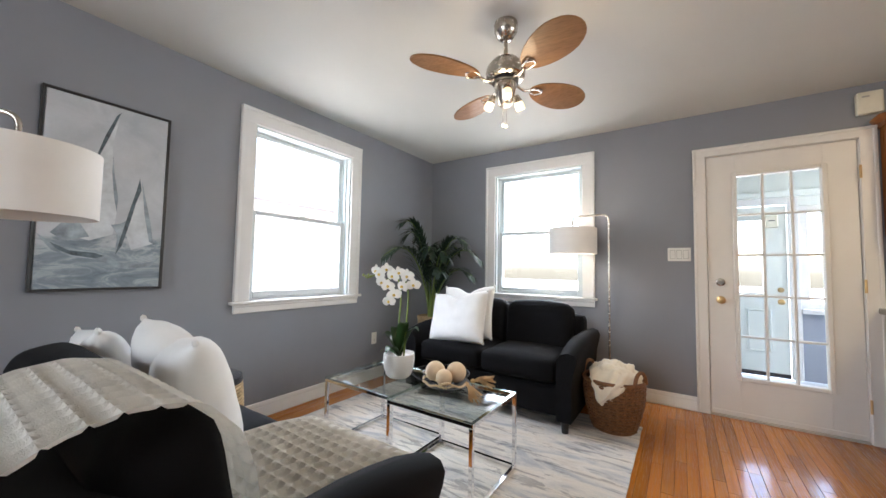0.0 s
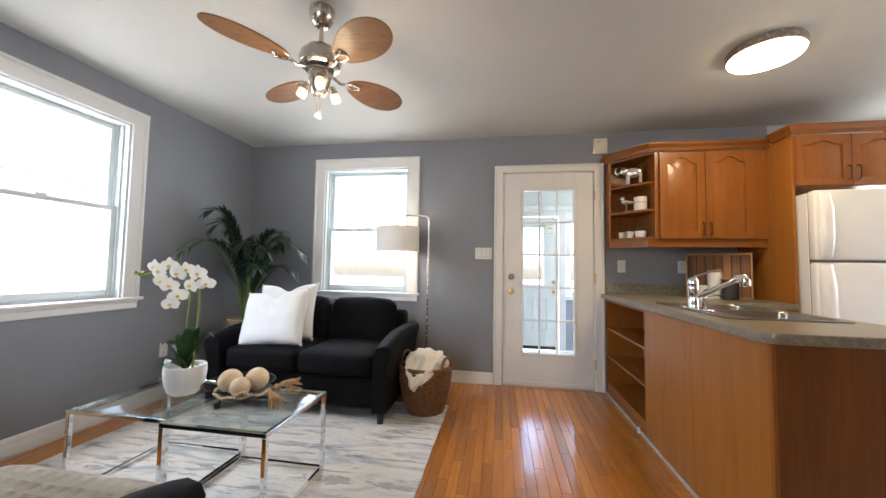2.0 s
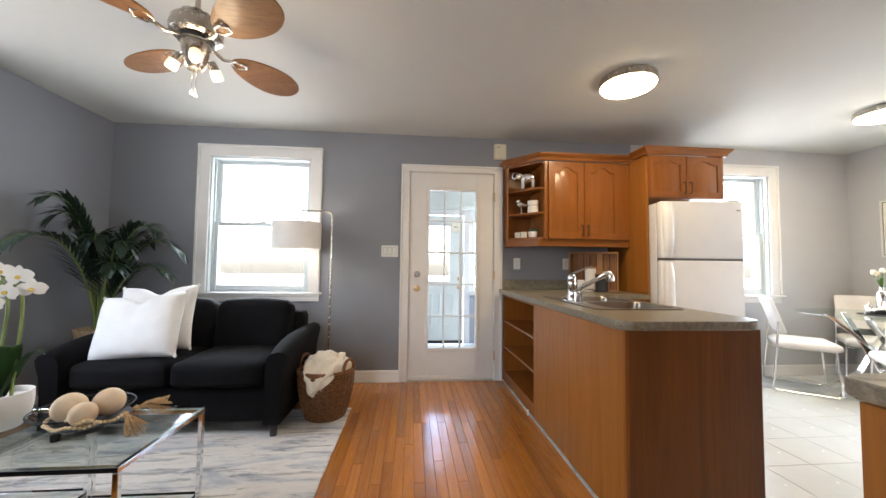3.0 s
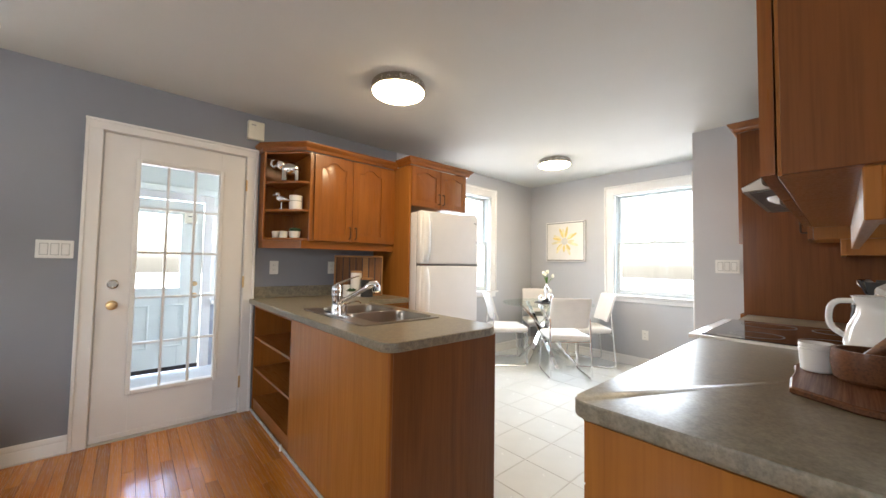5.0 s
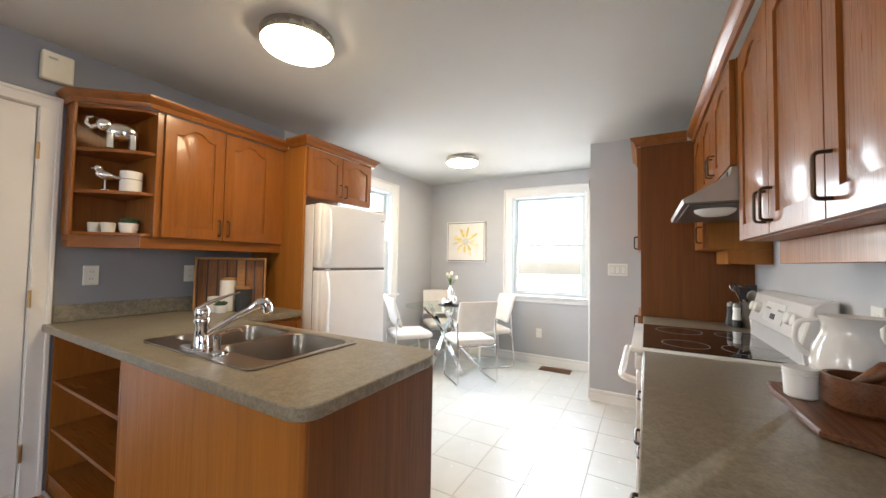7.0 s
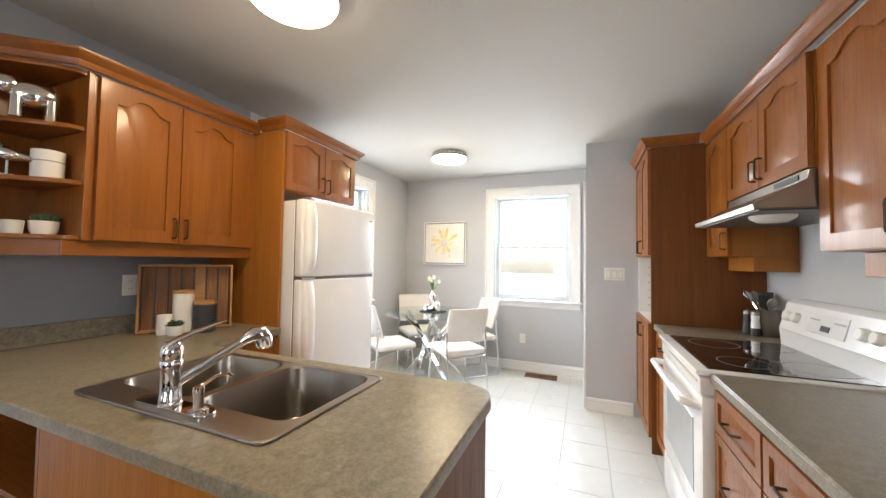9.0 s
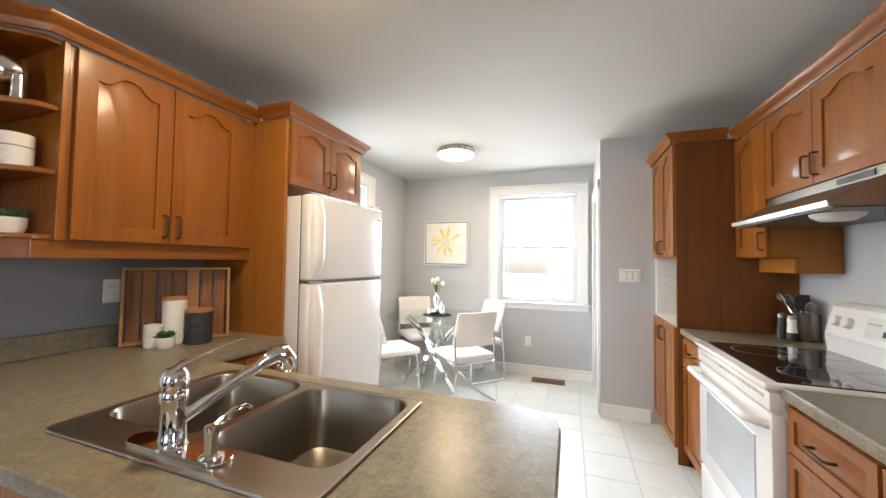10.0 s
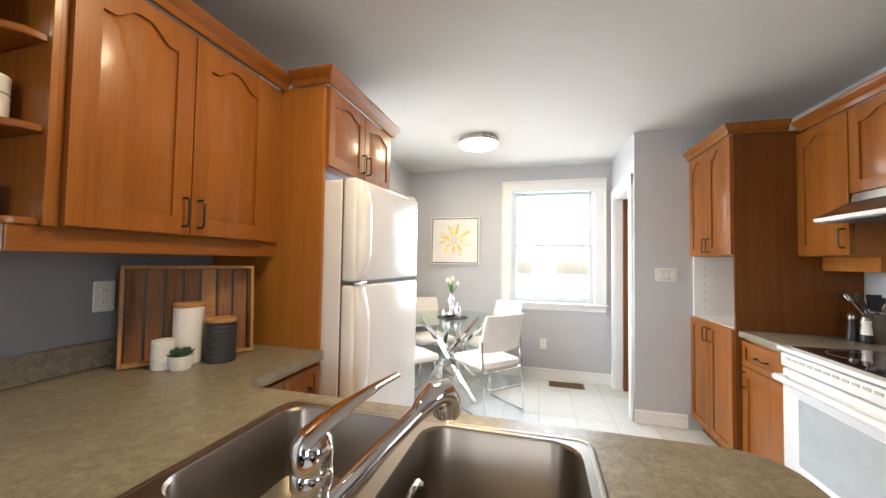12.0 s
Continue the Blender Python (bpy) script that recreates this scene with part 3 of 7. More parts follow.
part("door_knob", lathe([(0, 0), (0.03, 0), (0.012, 0.012), (0.026, 0.045), (0, 0.06)], 16, m=Matrix.Translation((1.01, PY, 0.81)) @ TOY), BRASS, pd)
part("deadbolt", lathe([(0, 0), (0.028, 0), (0.022, 0.018), (0, 0.018)], 16, m=Matrix.Translation((1.01, PY, 0.94)) @ TOY), BRASS, pd)
part("sweep", box(X0, X1, PY - 0.01, PY, 0.0, 0.045, 0.002), BLACK, pd)
cb = part("chime_box", box(0.89, 1.0, PY - 0.05, PY, 1.62, 1.76, 0.008), plain("ivory_plastic", (0.78, 0.74, 0.6), 0.4), pd, "ivory plastic box")
part("slot", box(0.92, 0.97, PY - 0.052, PY - 0.05, 1.69, 1.7), BLACK, cb)
pw = placed("window_5", "white porch window above a grey wall", "window", (1.63, PY, 0.75), kind="structure")
bm = bmesh.new()
for x0, x1 in ((1.17, 1.24), (1.6, 1.66), (2.04, 2.1)):
    box(x0, x1, PY + 0.02, PY + 0.07, 0.75, 1.85, 0.003, bm)
box(1.17, 2.1, PY + 0.021, PY + 0.069, 0.75, 0.81, 0.003, bm)
box(1.17, 2.1, PY + 0.021, PY + 0.069, 1.79, 1.85, 0.003, bm)
part("window_frame", bm, TRIM, pw)
part("window_sill", box(1.165, 2.12, PY - 0.05, PY, 0.7, 0.75, 0.006), TRIM, pw)
# Unseen side opening of the porch; the added porch lamp shines through it.
pw2 = placed("window_6", "white side window of the porch, out of view", "window", (2.2, 4.7, 0.75), kind="structure")
bm = bmesh.new()
for y0, y1 in ((YN + 0.5, YN + 0.56), (4.73, 4.78), (PY - 0.06, PY)):
    box(2.22, 2.28, y0, y1, 0.75, 1.95, 0.003, bm)
box(2.221, 2.279, YN + 0.5, PY, 0.75, 0.81, 0.003, bm)
box(2.221, 2.279, YN + 0.5, PY, 1.89, 1.95, 0.003, bm)
part("window_frame", bm, TRIM, pw2)

# ---- neighbouring house seen faintly by the west window ----
nb = placed("house", "pale brick neighbouring house with a grey roof", "house", (-10, 3, -0.55))
NB = plain("pale_brick", (0.5, 0.36, 0.29), 0.85, vary=0.12, size=14, grain=0.3, grain_size=40)
part("wall", box(-12, -9.5, -3, 9, -0.55, 2.9), NB, nb, smooth=0)
rf = bmesh.new()
v = [rf.verts.new(q) for q in ((-9.1, -3.4, 2.9), (-9.1, 9.4, 2.9), (-12.4, 9.4, 2.9), (-12.4, -3.4, 2.9), (-10.75, -3.4, 4.4), (-10.75, 9.4, 4.4))]
for f in ((0, 1, 5, 4), (2, 3, 4, 5), (1, 2, 5), (3, 0, 4), (0, 3, 2, 1)):
    rf.faces.new([v[i] for i in f])
part("roof", rf, plain("grey_shingle", (0.2, 0.2, 0.21), 0.9, vary=0.2, size=8, grain=0.4, grain_size=30), nb, smooth=0)
for y in (1.6, 4.2):
    nw = part("window", box(-9.52, -9.44, y, y + 1.2, 0.5, 1.7, 0.01), TRIM, nb)
    part("pane", box(-9.47, -9.43, y + 0.08, y + 1.12, 0.58, 1.62), plain("dark_pane", (0.25, 0.28, 0.3), 0.1), nw)

# ---- kitchen ----
def arch_outline(x0, x1, z0, z1, rise, n=14):
    """A panel outline with a cathedral arch at its top."""
    pts = [(x0, z0), (x1, z0)]
    w = x1 - x0
    for i in range(n + 1):
        s = i / n
        u = abs(2 * s - 1)
        k = 1.0 if u < 0.001 else (0.5 + 0.5 * math.cos(math.pi * min(1, max(0, (u - 0.12) / 0.66))))
        pts.append((x1 - w * s, z1 - rise + rise * k))
    return pts


def upright(bm):
    """Turns an outline in x and y into one in x and z; its height becomes depth, to -y."""
    return turned(bm, Matrix.Rotation(radians(90), 4, "X"))


def cabinet_door(parent, name, m, w, h, arch=True, handle=None, stile=0.06, label=""):
    """A framed door with a raised panel. Local: x across, z up, the face towards -y, back at y = 0."""
    t = 0.02
    rise = min(0.045, h * 0.075) if arch else 0.0
    inner = arch_outline(stile, w - stile, stile, h - stile + rise * 0.25, rise) if arch else [(stile, stile), (w - stile, stile), (w - stile, h - stile), (stile, h - stile)]
    bm = bmesh.new()
    # the frame: outer rectangle with the panel's outline cut out
    n = len(inner)
    fr = [bm.verts.new((x, -t, z)) for x, z in inner]
    corners = [(0, 0), (w, 0), (w, h), (0, h)]
    oc = [bm.verts.new((x, -t, z)) for x, z in corners]
    if arch:
        top = fr[2:]
        up = [oc[2]] + [bm.verts.new((v.co.x, -t, h)) for v in top[1:-1]] + [oc[3]]
        bm.faces.new((oc[0], oc[1], fr[1], fr[0]))
        bm.faces.new((oc[1], oc[2], top[0], fr[1]))
        bm.faces.new((oc[3], oc[0], fr[0], top[-1]))
        for i in range(len(top) - 1):
            bm.faces.new((top[i], up[i], up[i + 1], top[i + 1]))
        rim = up
    else:
        for i in range(4):
            bm.faces.new((oc[i], oc[(i + 1) % 4], fr[(i + 1) % 4], fr[i]))
    # the step down to the panel
    dn = [bm.verts.new((v.co.x, -t + 0.009, v.co.z)) for v in fr]
    for i in range(n):
        bm.faces.new((fr[i], fr[(i + 1) % n], dn[(i + 1) % n], dn[i]))
    # the outer sides and the back
    bb = [bm.verts.new((x, 0, z)) for x, z in corners]
    if arch:
        bm.faces.new((oc[0], bb[0], bb[1], oc[1]))
        bm.faces.new((oc[1], bb[1], bb[2], oc[2]))
        bm.faces.new((oc[3], bb[3], bb[0], oc[0]))
        bm.faces.new([*rim, bb[3], bb[2]])
    else:
        for i in range(4):
            bm.faces.new((oc[i], bb[i], bb[(i + 1) % 4], oc[(i + 1) % 4]))
    bm.faces.new(bb)
    ob = part(name, turned(bm, m), OAK, parent, label, smooth=40)
    # the raised panel
    bm = bmesh.new()
    g = 0.028
    cx, cz = w / 2, h / 2
    kx, kz = (w / 2 - stile - g) / (w / 2 - stile), (h / 2 - stile - g) / (h / 2 - stile)
    a = [bm.verts.new((x, -t + 0.0095, z)) for x, z in inner]
    b = [bm.verts.new((cx + (x - cx) * kx, -t + 0.002, cz + (z - cz) * kz)) for x, z in inner]
    for i in range(n):
        bm.faces.new((a[i], a[(i + 1) % n], b[(i + 1) % n], b[i]))
    bm.faces.new(b)
    part("panel", turned(bm, m), OAK, ob, smooth=25)
    if handle:
        hx, hz, vertical = handle
        l = 0.048
        if vertical:
            path = [(hx, -t, hz - l), (hx, -t - 0.028, hz - l), (hx, -t - 0.028, hz + l), (hx, -t, hz + l)]
        else:
            path = [(hx - l, -t, hz), (hx - l, -t - 0.028, hz), (hx + l, -t - 0.028, hz), (hx + l, -t, hz)]
        part("handle", turned(tube(rounded_path(path, 0.012, 3), 0.0045, 8), m), BRONZE, ob, "dark bronze bar handle")
    return ob


CROWN = [(0, 0), (0.012, 0.0), (0.018, 0.014), (0.02, 0.024), (0.034, 0.037), (0.044, 0.048), (0.047, 0.053), (0.047, 0.062), (0, 0.062)]


def north_face(x, y, z):
    """Faces -y."""
    return pose(x, y, z)


def south_face(x, y, z):
    """Faces +y; local x runs to -x."""
    return pose(x, y, z, 0, 0, 180)


# upper cabinet on the north wall
UY = 3.30
cab = placed("wall_cabinet", "honey oak wall cabinet with two arched doors", "cabinet", (1.87, 3.68, 1.38))
part("body", box(1.53, 2.334, UY, YN - 0.001, 1.38, 2.10), OAK, cab)
cabinet_door(cab, "door", north_face(1.55, UY, 1.385), 0.334, 0.705, handle=(0.309, 0.075, True))
cabinet_door(cab, "door", north_face(1.889, UY, 1.385), 0.345, 0.705, handle=(0.025, 0.075, True))
part("filler", box(2.238, 2.334, UY - 0.004, UY, 1.38, 2.10, 0.001), OAK, cab)
part("valance", box(1.46, 2.334, UY + 0.01, UY + 0.03, 1.315, 1.38, 0.002), OAK_X, cab)
# open corner shelf
sh = placed("corner_shelf", "open honey oak corner shelf of three tiers", "shelf", (1.38, 3.68, 1.38))
OUT = [(1.245, YN - 0.002), (1.245, 3.56), (1.33, 3.45), (1.42, 3.345), (1.47, UY + 0.005), (1.512, UY + 0.002), (1.512, YN - 0.002)]
for z in (1.38, 1.61, 1.84, 2.08):
    part("shelf", prism(OUT, z, z + 0.019, bevel=0.003), OAK_Y, sh)
part("side_panel", box(1.513, 1.529, UY - 0.012, YN - 0.002, 1.38, 2.1, 0.001), OAK, sh)
part("back_panel", box(1.245, 1.512, YN - 0.012, YN - 0.002, 1.399, 2.08), OAK, sh)
part("post", box(1.236, 1.25, 3.545, YN - 0.002, 1.38, 2.1, 0.002), OAK, sh)
part("valance", sweep([(0, 0), (0.018, 0), (0.018, 0.064), (0, 0.064)], [(1.262, YN - 0.004, 1.315), (1.262, 3.575, 1.315), (1.475, UY + 0.03, 1.315)]), OAK_Y, sh)
cr = solid("crown_moulding", sweep(CROWN, [(1.238, YN - 0.001, 2.1), (1.238, 3.555, 2.1), (1.475, UY - 0.02, 2.1), (2.334, UY - 0.02, 2.1)]), OAK_X, "stained oak crown moulding on the cabinets", "moulding")

# refrigerator surround
FX0, FX1, FY = 2.336, 3.06, 3.067
fc = placed("refrigerator_cabinet", "honey oak cabinet over the refrigerator with tall side panel", "cabinet", (2.66, 3.68, 0))
part("side_panel", box(FX0, FX0 + 0.02, FY - 0.002, YN - 0.001, 0, 2.115, 0.001), OAKPANEL, fc)
part("side_panel", box(FX1 - 0.018, FX1, FY, YN - 0.001, 1.74, 2.115, 0.001), OAKPANEL, fc)
part("body", box(FX0 + 0.02, FX1 - 0.018, FY, YN - 0.001, 1.74, 2.115), OAKPANEL, fc)
cabinet_door(fc, "door", north_face(FX0 + 0.016, FY, 1.745), 0.344, 0.365, handle=(0.319, 0.085, True), stile=0.052)
cabinet_door(fc, "door", north_face(FX0 + 0.366, FY, 1.745), 0.344, 0.365, handle=(0.025, 0.085, True), stile=0.052)
solid("crown_moulding", sweep(CROWN, [(FX0 - 0.001, UY - 0.069, 2.115), (FX0 - 0.001, FY - 0.022, 2.115), (FX1 + 0.001, FY - 0.022, 2.115), (FX1 + 0.001, YN - 0.001, 2.115)]), OAK_X, "stained oak crown moulding over the refrigerator", "moulding")

# refrigerator, standing a little askew
fr = placed("refrigerator", "white top-freezer refrigerator standing a little askew", "refrigerator", (2.7, 3.2, 0))
RX0, RX1, RYF = 2.3756, 3.0487, 2.867
GASKET = plain("grey_gasket", (0.1, 0.1, 0.1), 0.6)
part("body", box(RX0 + 0.005, RX1 - 0.005, RYF + 0.075, 3.55, 0.03, 1.675, 0.006), WHITEGLOSS, fr)
part("freezer_door", box(RX0, RX1, RYF, RYF + 0.07, 1.207, 1.68, 0.016, seg=3), WHITEGLOSS, fr)
part("fridge_door", box(RX0, RX1, RYF, RYF + 0.07, 0.12, 1.193, 0.016, seg=3), WHITEGLOSS, fr)
part("gasket", box(RX0 + 0.008, RX1 - 0.008, RYF + 0.008, RYF + 0.076, 0.12, 1.675), GASKET, fr)
part("hinge_cap", box(RX1 - 0.1, RX1 - 0.02, RYF + 0.01, RYF + 0.09, 1.68, 1.695, 0.005), WHITEPLASTIC, fr)
part("grille", box(RX0 + 0.02, RX1 - 0.02, RYF + 0.06, RYF + 0.08, 0.03, 0.115), WHITEPLASTIC, fr)
part("split_trim", box(RX0 + 0.004, RX0 + 0.1, RYF - 0.004, RYF + 0.004, 1.1945, 1.2055, 0.001), CHROME, fr, "chrome strip between the doors")


def fridge_handle(z0, z1):
    """A broad moulded grip that bows out from the door and flattens at both ends."""
    n, m = 20, 8
    bm = bmesh.new()
    rings = []
    for i in range(n + 1):
        f = i / n
        k = math.sin(min(1, 3.2 * f, 3.2 * (1 - f)) * math.pi / 2)
        half = 0.03 + 0.012 * k
        out = 0.008 + 0.036 * k
        xc, z = RX0 + 0.052, z0 + (z1 - z0) * f
        ring = []
        for a in range(m + 1):
            t = math.pi * a / m
            ring.append(bm.verts.new((xc - half * math.cos(t), RYF - 0.002 - out * math.sin(t) ** 0.6, z)))
        for a in range(m, -1, -1):
            t = math.pi * a / m
            ring.append(bm.verts.new((xc - half * 0.72 * math.cos(t), RYF - 0.002 - max(0, out - 0.016) * math.sin(t) ** 0.6, z)))
        rings.append(ring)
    for a, b in zip(rings, rings[1:]):
        for q in range(len(a)):
            r = (q + 1) % len(a)
            bm.faces.new((a[q], a[r], b[r], b[q]))
    bm.faces.new(rings[0])
    bm.faces.new(rings[-1])
    part("handle", bm, WHITEGLOSS, fr, "broad white moulded door handle", smooth=70)
    part("handle_recess", box(RX0 + 0.055, RX0 + 0.115, RYF - 0.003, RYF + 0.004, z0 + 0.05, z1 - 0.05, 0.002), WHITEPLASTIC, fr)


fridge_handle(1.225, 1.665)
fridge_handle(0.6, 1.18)
part("badge", box(RX1 - 0.06, RX1 - 0.025, RYF - 0.003, RYF, 1.6, 1.61, 0.001), CHROME, fr)
fr.matrix_basis = fr.matrix_basis @ Matrix.Rotation(radians(-5.54), 4, "Z")

# peninsula: base, countertop, sink
PX0, PX1, PY0, PYM = 1.232, 1.862, 1.648, 2.768
pen = placed("peninsula_cabinet", "oak-veneered kitchen peninsula with a plain back", "cabinet", (1.54, 2.4, 0))
part("back_panel", box(PX0, PX0 + 0.018, PY0 + 0.01, PYM, 0.0, 0.858, 0.001), OAKPANEL, pen)
part("end_panel", box(PX0, PX1, PY0 - 0.008, PY0 + 0.01, 0.0, 0.858, 0.001), OAKDARK, pen, "darker brown veneer end panel, partly painted shade")
part("body", box(PX0 + 0.02, PX1 - 0.02, PY0 + 0.012, PYM, 0.1, 0.68), OAKPANEL, pen)
part("front_rail", box(PX1 - 0.02, PX1, PY0 + 0.012, 3.03, 0.1, 0.858), OAKPANEL, pen)
part("corner_strip", box(PX0 - 0.003, PX0 + 0.012, PY0 - 0.01, PY0 + 0.012, 0, 0.858, 0.002), OAK, pen)
part("floor_strip", box(PX0 - 0.012, PX0, PY0, YN - 0.02, 0, 0.02, 0.003), plain("worn_strip", (0.42, 0.4, 0.36), 0.6, vary=0.3, size=12), pen, "worn grey floor strip")
os_ = placed("open_shelf", "open oak bookshelf at the end of the peninsula", "shelf", (1.5, 3.3, 0))
part("side_panel", box(PX0, PX0 + 0.3, PYM + 0.001, PYM + 0.019, 0.0, 0.858, 0.001), OAK, os_)
part("side_panel", box(PX0, PX0 + 0.3, YN - 0.04, YN - 0.022, 0.0, 0.858, 0.001), OAK, os_)
# Recessed back drawn in the darker veneer tone.
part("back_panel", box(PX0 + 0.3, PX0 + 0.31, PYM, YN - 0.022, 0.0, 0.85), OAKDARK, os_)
for z in (0.09, 0.33, 0.58, 0.83):
    part("shelf", box(PX0 + 0.004, PX0 + 0.3, PYM + 0.019, YN - 0.04, z, z + 0.018, 0.001), OAK_Y, os_)
part("kick", box(PX0 + 0.006, PX0 + 0.02, PYM + 0.019, YN - 0.04, 0, 0.09), OAK_Y, os_)
part("door_stop", cyl(0.006, 0.008, 0, 0.04, 8, (1.215, 2.86)), TRIM, os_)

bc = placed("base_cabinet", "honey oak base cabinet with a top drawer", "cabinet", (2.1, 3.4, 0))
part("body", box(1.866, FX0 - 0.002, 3.07, YN - 0.003, 0.1, 0.858), OAKPANEL, bc)
cabinet_door(bc, "drawer", north_face(1.875, 3.07, 0.68), 0.225, 0.16, False, handle=(0.1, 0.08, False), stile=0.03)
cabinet_door(bc, "drawer", north_face(2.105, 3.07, 0.68), 0.225, 0.16, False, handle=(0.1, 0.08, False), stile=0.03)
cabinet_door(bc, "door", north_face(1.875, 3.07, 0.11), 0.225, 0.56, False, stile=0.05)
cabinet_door(bc, "door", north_face(2.105, 3.07, 0.11), 0.225, 0.56, False, stile=0.05)

CT0, CT1 = 0.861, 0.90
SX0, SX1, SY0, SY1 = 1.298, 1.808, 1.992, 2.79


def top_piece(rects, bm):
    for x0, x1, y0, y1 in rects:
        box(x0, x1, y0, y1, CT0, CT1, 0, bm)


pt = placed("countertop", "mottled grey laminate countertop with rounded corner", "countertop", (1.55, 2.6, CT0))
bm = bmesh.new()
OX0, OX1, OY0 = 1.193, 1.878, 1.608
hx0, hx1, hy0, hy1 = SX0 + 0.02, SX1 - 0.02, SY0 + 0.02, SY1 - 0.02
out = [(OX0 + 0.06, OY0), (OX1 - 0.1, OY0)]
out += [(OX1 - 0.1 + 0.1 * math.sin(a), OY0 + 0.1 - 0.1 * math.cos(a)) for a in [radians(i * 15) for i in range(1, 7)]]
out += [(OX1, hy0), (OX0, hy0), (OX0, OY0 + 0.06)]
out += [(OX0 + 0.06 - 0.06 * math.cos(a), OY0 + 0.06 - 0.06 * math.sin(a)) for a in [radians(i * 18) for i in range(1, 5)]]
prism(out, CT0, CT1, bm)
top_piece([(OX0, hx0, hy0, hy1), (hx1, OX1, hy0, hy1)], bm)
prism([(OX0, hy1), (OX1, hy1), (OX1, 2.985), (OX1 + 0.05, 3.035), (FX0 - 0.002, 3.035), (FX0 - 0.002, YN - 0.002), (OX0, YN - 0.002)], CT0, CT1, bm)
bmesh.ops.remove_doubles(bm, verts=bm.verts, dist=1e-4)
part("top", bm, LAM, pt)
part("backsplash", box(1.225, FX0 - 0.002, YN - 0.02, YN - 0.002, CT1, CT1 + 0.095, 0.004), LAM, pt, "low laminate upstand")
edge = sweep([(0, 0.0), (0.004, 0.004), (0.006, 0.02), (0.004, 0.036), (0, 0.039)], [(OX0, YN - 0.002, CT0), (OX0, OY0 + 0.06, CT0)] + [(OX0 + 0.06 - 0.06 * math.cos(a), OY0 + 0.06 - 0.06 * math.sin(a), CT0) for a in [radians(i * 18) for i in range(1, 5)]] + [(OX0 + 0.06, OY0, CT0), (OX1 - 0.1, OY0, CT0)])
part("edge_band", edge, LAM, pt)

sink = placed("kitchen_sink", "stainless steel double-bowl drop-in sink", "sink", (1.6, 2.45, CT1))


def ring_pts(x0, x1, y0, y1, r, z, n=5):
    out = []
    for cx, cy, a0 in ((x1 - r, y1 - r, 0), (x0 + r, y1 - r, 90), (x0 + r, y0 + r, 180), (x1 - r, y0 + r, 270)):
        for i in range(n + 1):
            a = radians(a0 + 90 * i / n)
            out.append((cx + r * math.cos(a), cy + r * math.sin(a), z))
    return out


def bowl_mesh(x0, x1, y0, y1, top, depth):
    bm = bmesh.new()
    rings = []
    for inset, z, r in ((0, top, 0.06), (0.004, top - 0.006, 0.06), (0.012, top - depth + 0.05, 0.055), (0.025, top - depth + 0.012, 0.05), (0.06, top - depth, 0.04)):
        rings.append([bm.verts.new(p) for p in ring_pts(x0 + inset, x1 - inset, y0 + inset, y1 - inset, r, z)])
    for a, b in zip(rings, rings[1:]):
        for i in range(len(a)):
            j = (i + 1) % len(a)
            bm.faces.new((a[i], a[j], b[j], b[i]))
    bm.faces.new(rings[-1])
    return bm


B1 = (SX0 + 0.1, SX1 - 0.024, SY0 + 0.028, SY0 + 0.385)
B2 = (SX0 + 0.1, SX1 - 0.024, SY0 + 0.415, SY1 - 0.028)
RZ = CT1 + 0.006
# rim plate with two rounded openings
bm = bmesh.new()


def plate_round(bm, ox0, ox1, oy0, oy1, hole, z):
    a = [bm.verts.new(p) for p in ring_pts(*hole, 0.06, z)]
    n = len(a) // 4
    oc = [bm.verts.new((x, y, z)) for x, y in ((ox1, oy1), (ox0, oy1), (ox0, oy0), (ox1, oy0))]
    for k in range(4):
        for i in range(n - 1):
            bm.faces.new((oc[k], a[k * n + i], a[k * n + i + 1]))
        bm.faces.new((oc[k], a[k * n + n - 1], a[((k + 1) * n) % len(a)], oc[(k + 1) % 4]))


midy = SY0 + 0.4
plate_round(bm, SX0 + 0.006, SX1 - 0.006, SY0 + 0.006, midy, B1, RZ)
plate_round(bm, SX0 + 0.006, SX1 - 0.006, midy, SY1 - 0.006, B2, RZ)
bmesh.ops.remove_doubles(bm, verts=bm.verts, dist=1e-4)
part("deck", bm, STEEL, sink, smooth=0)
part("rim", tube([(x, y, CT1 + 0.003) for x, y, z in ring_pts(SX0 + 0.006, SX1 - 0.006, SY0 + 0.006, SY1 - 0.006, 0.03, 0)], 0.008, 8, closed=True, flat=0.6), STEEL, sink)
part("bowl", bowl_mesh(*B1, RZ, 0.19), STEEL, sink)
part("bowl", bowl_mesh(*B2, RZ, 0.17), STEEL, sink)
for b, d in ((B1, 0.19), (B2, 0.17)):
    part("drain", lathe([(0, 0.001), (0.03, 0.001), (0.034, 0.004), (0.045, 0.005), (0.05, 0.0015)], 20, ((b[0] + b[1]) / 2, (b[2] + b[3]) / 2, RZ - d)), CHROME, sink)

FXc, FYc = 1.35, 2.40
fau = placed("kitchen_faucet", "chrome single-lever pull-out kitchen faucet", "faucet", (FXc, FYc, RZ))
AIM = Vector((0.797, -0.604, 0))


def aimed(d, z):
    """A point at distance d from the faucet's axis, over the larger bowl, at height z above the sink."""
    return Vector((FXc, FYc, RZ + z)) + AIM * d


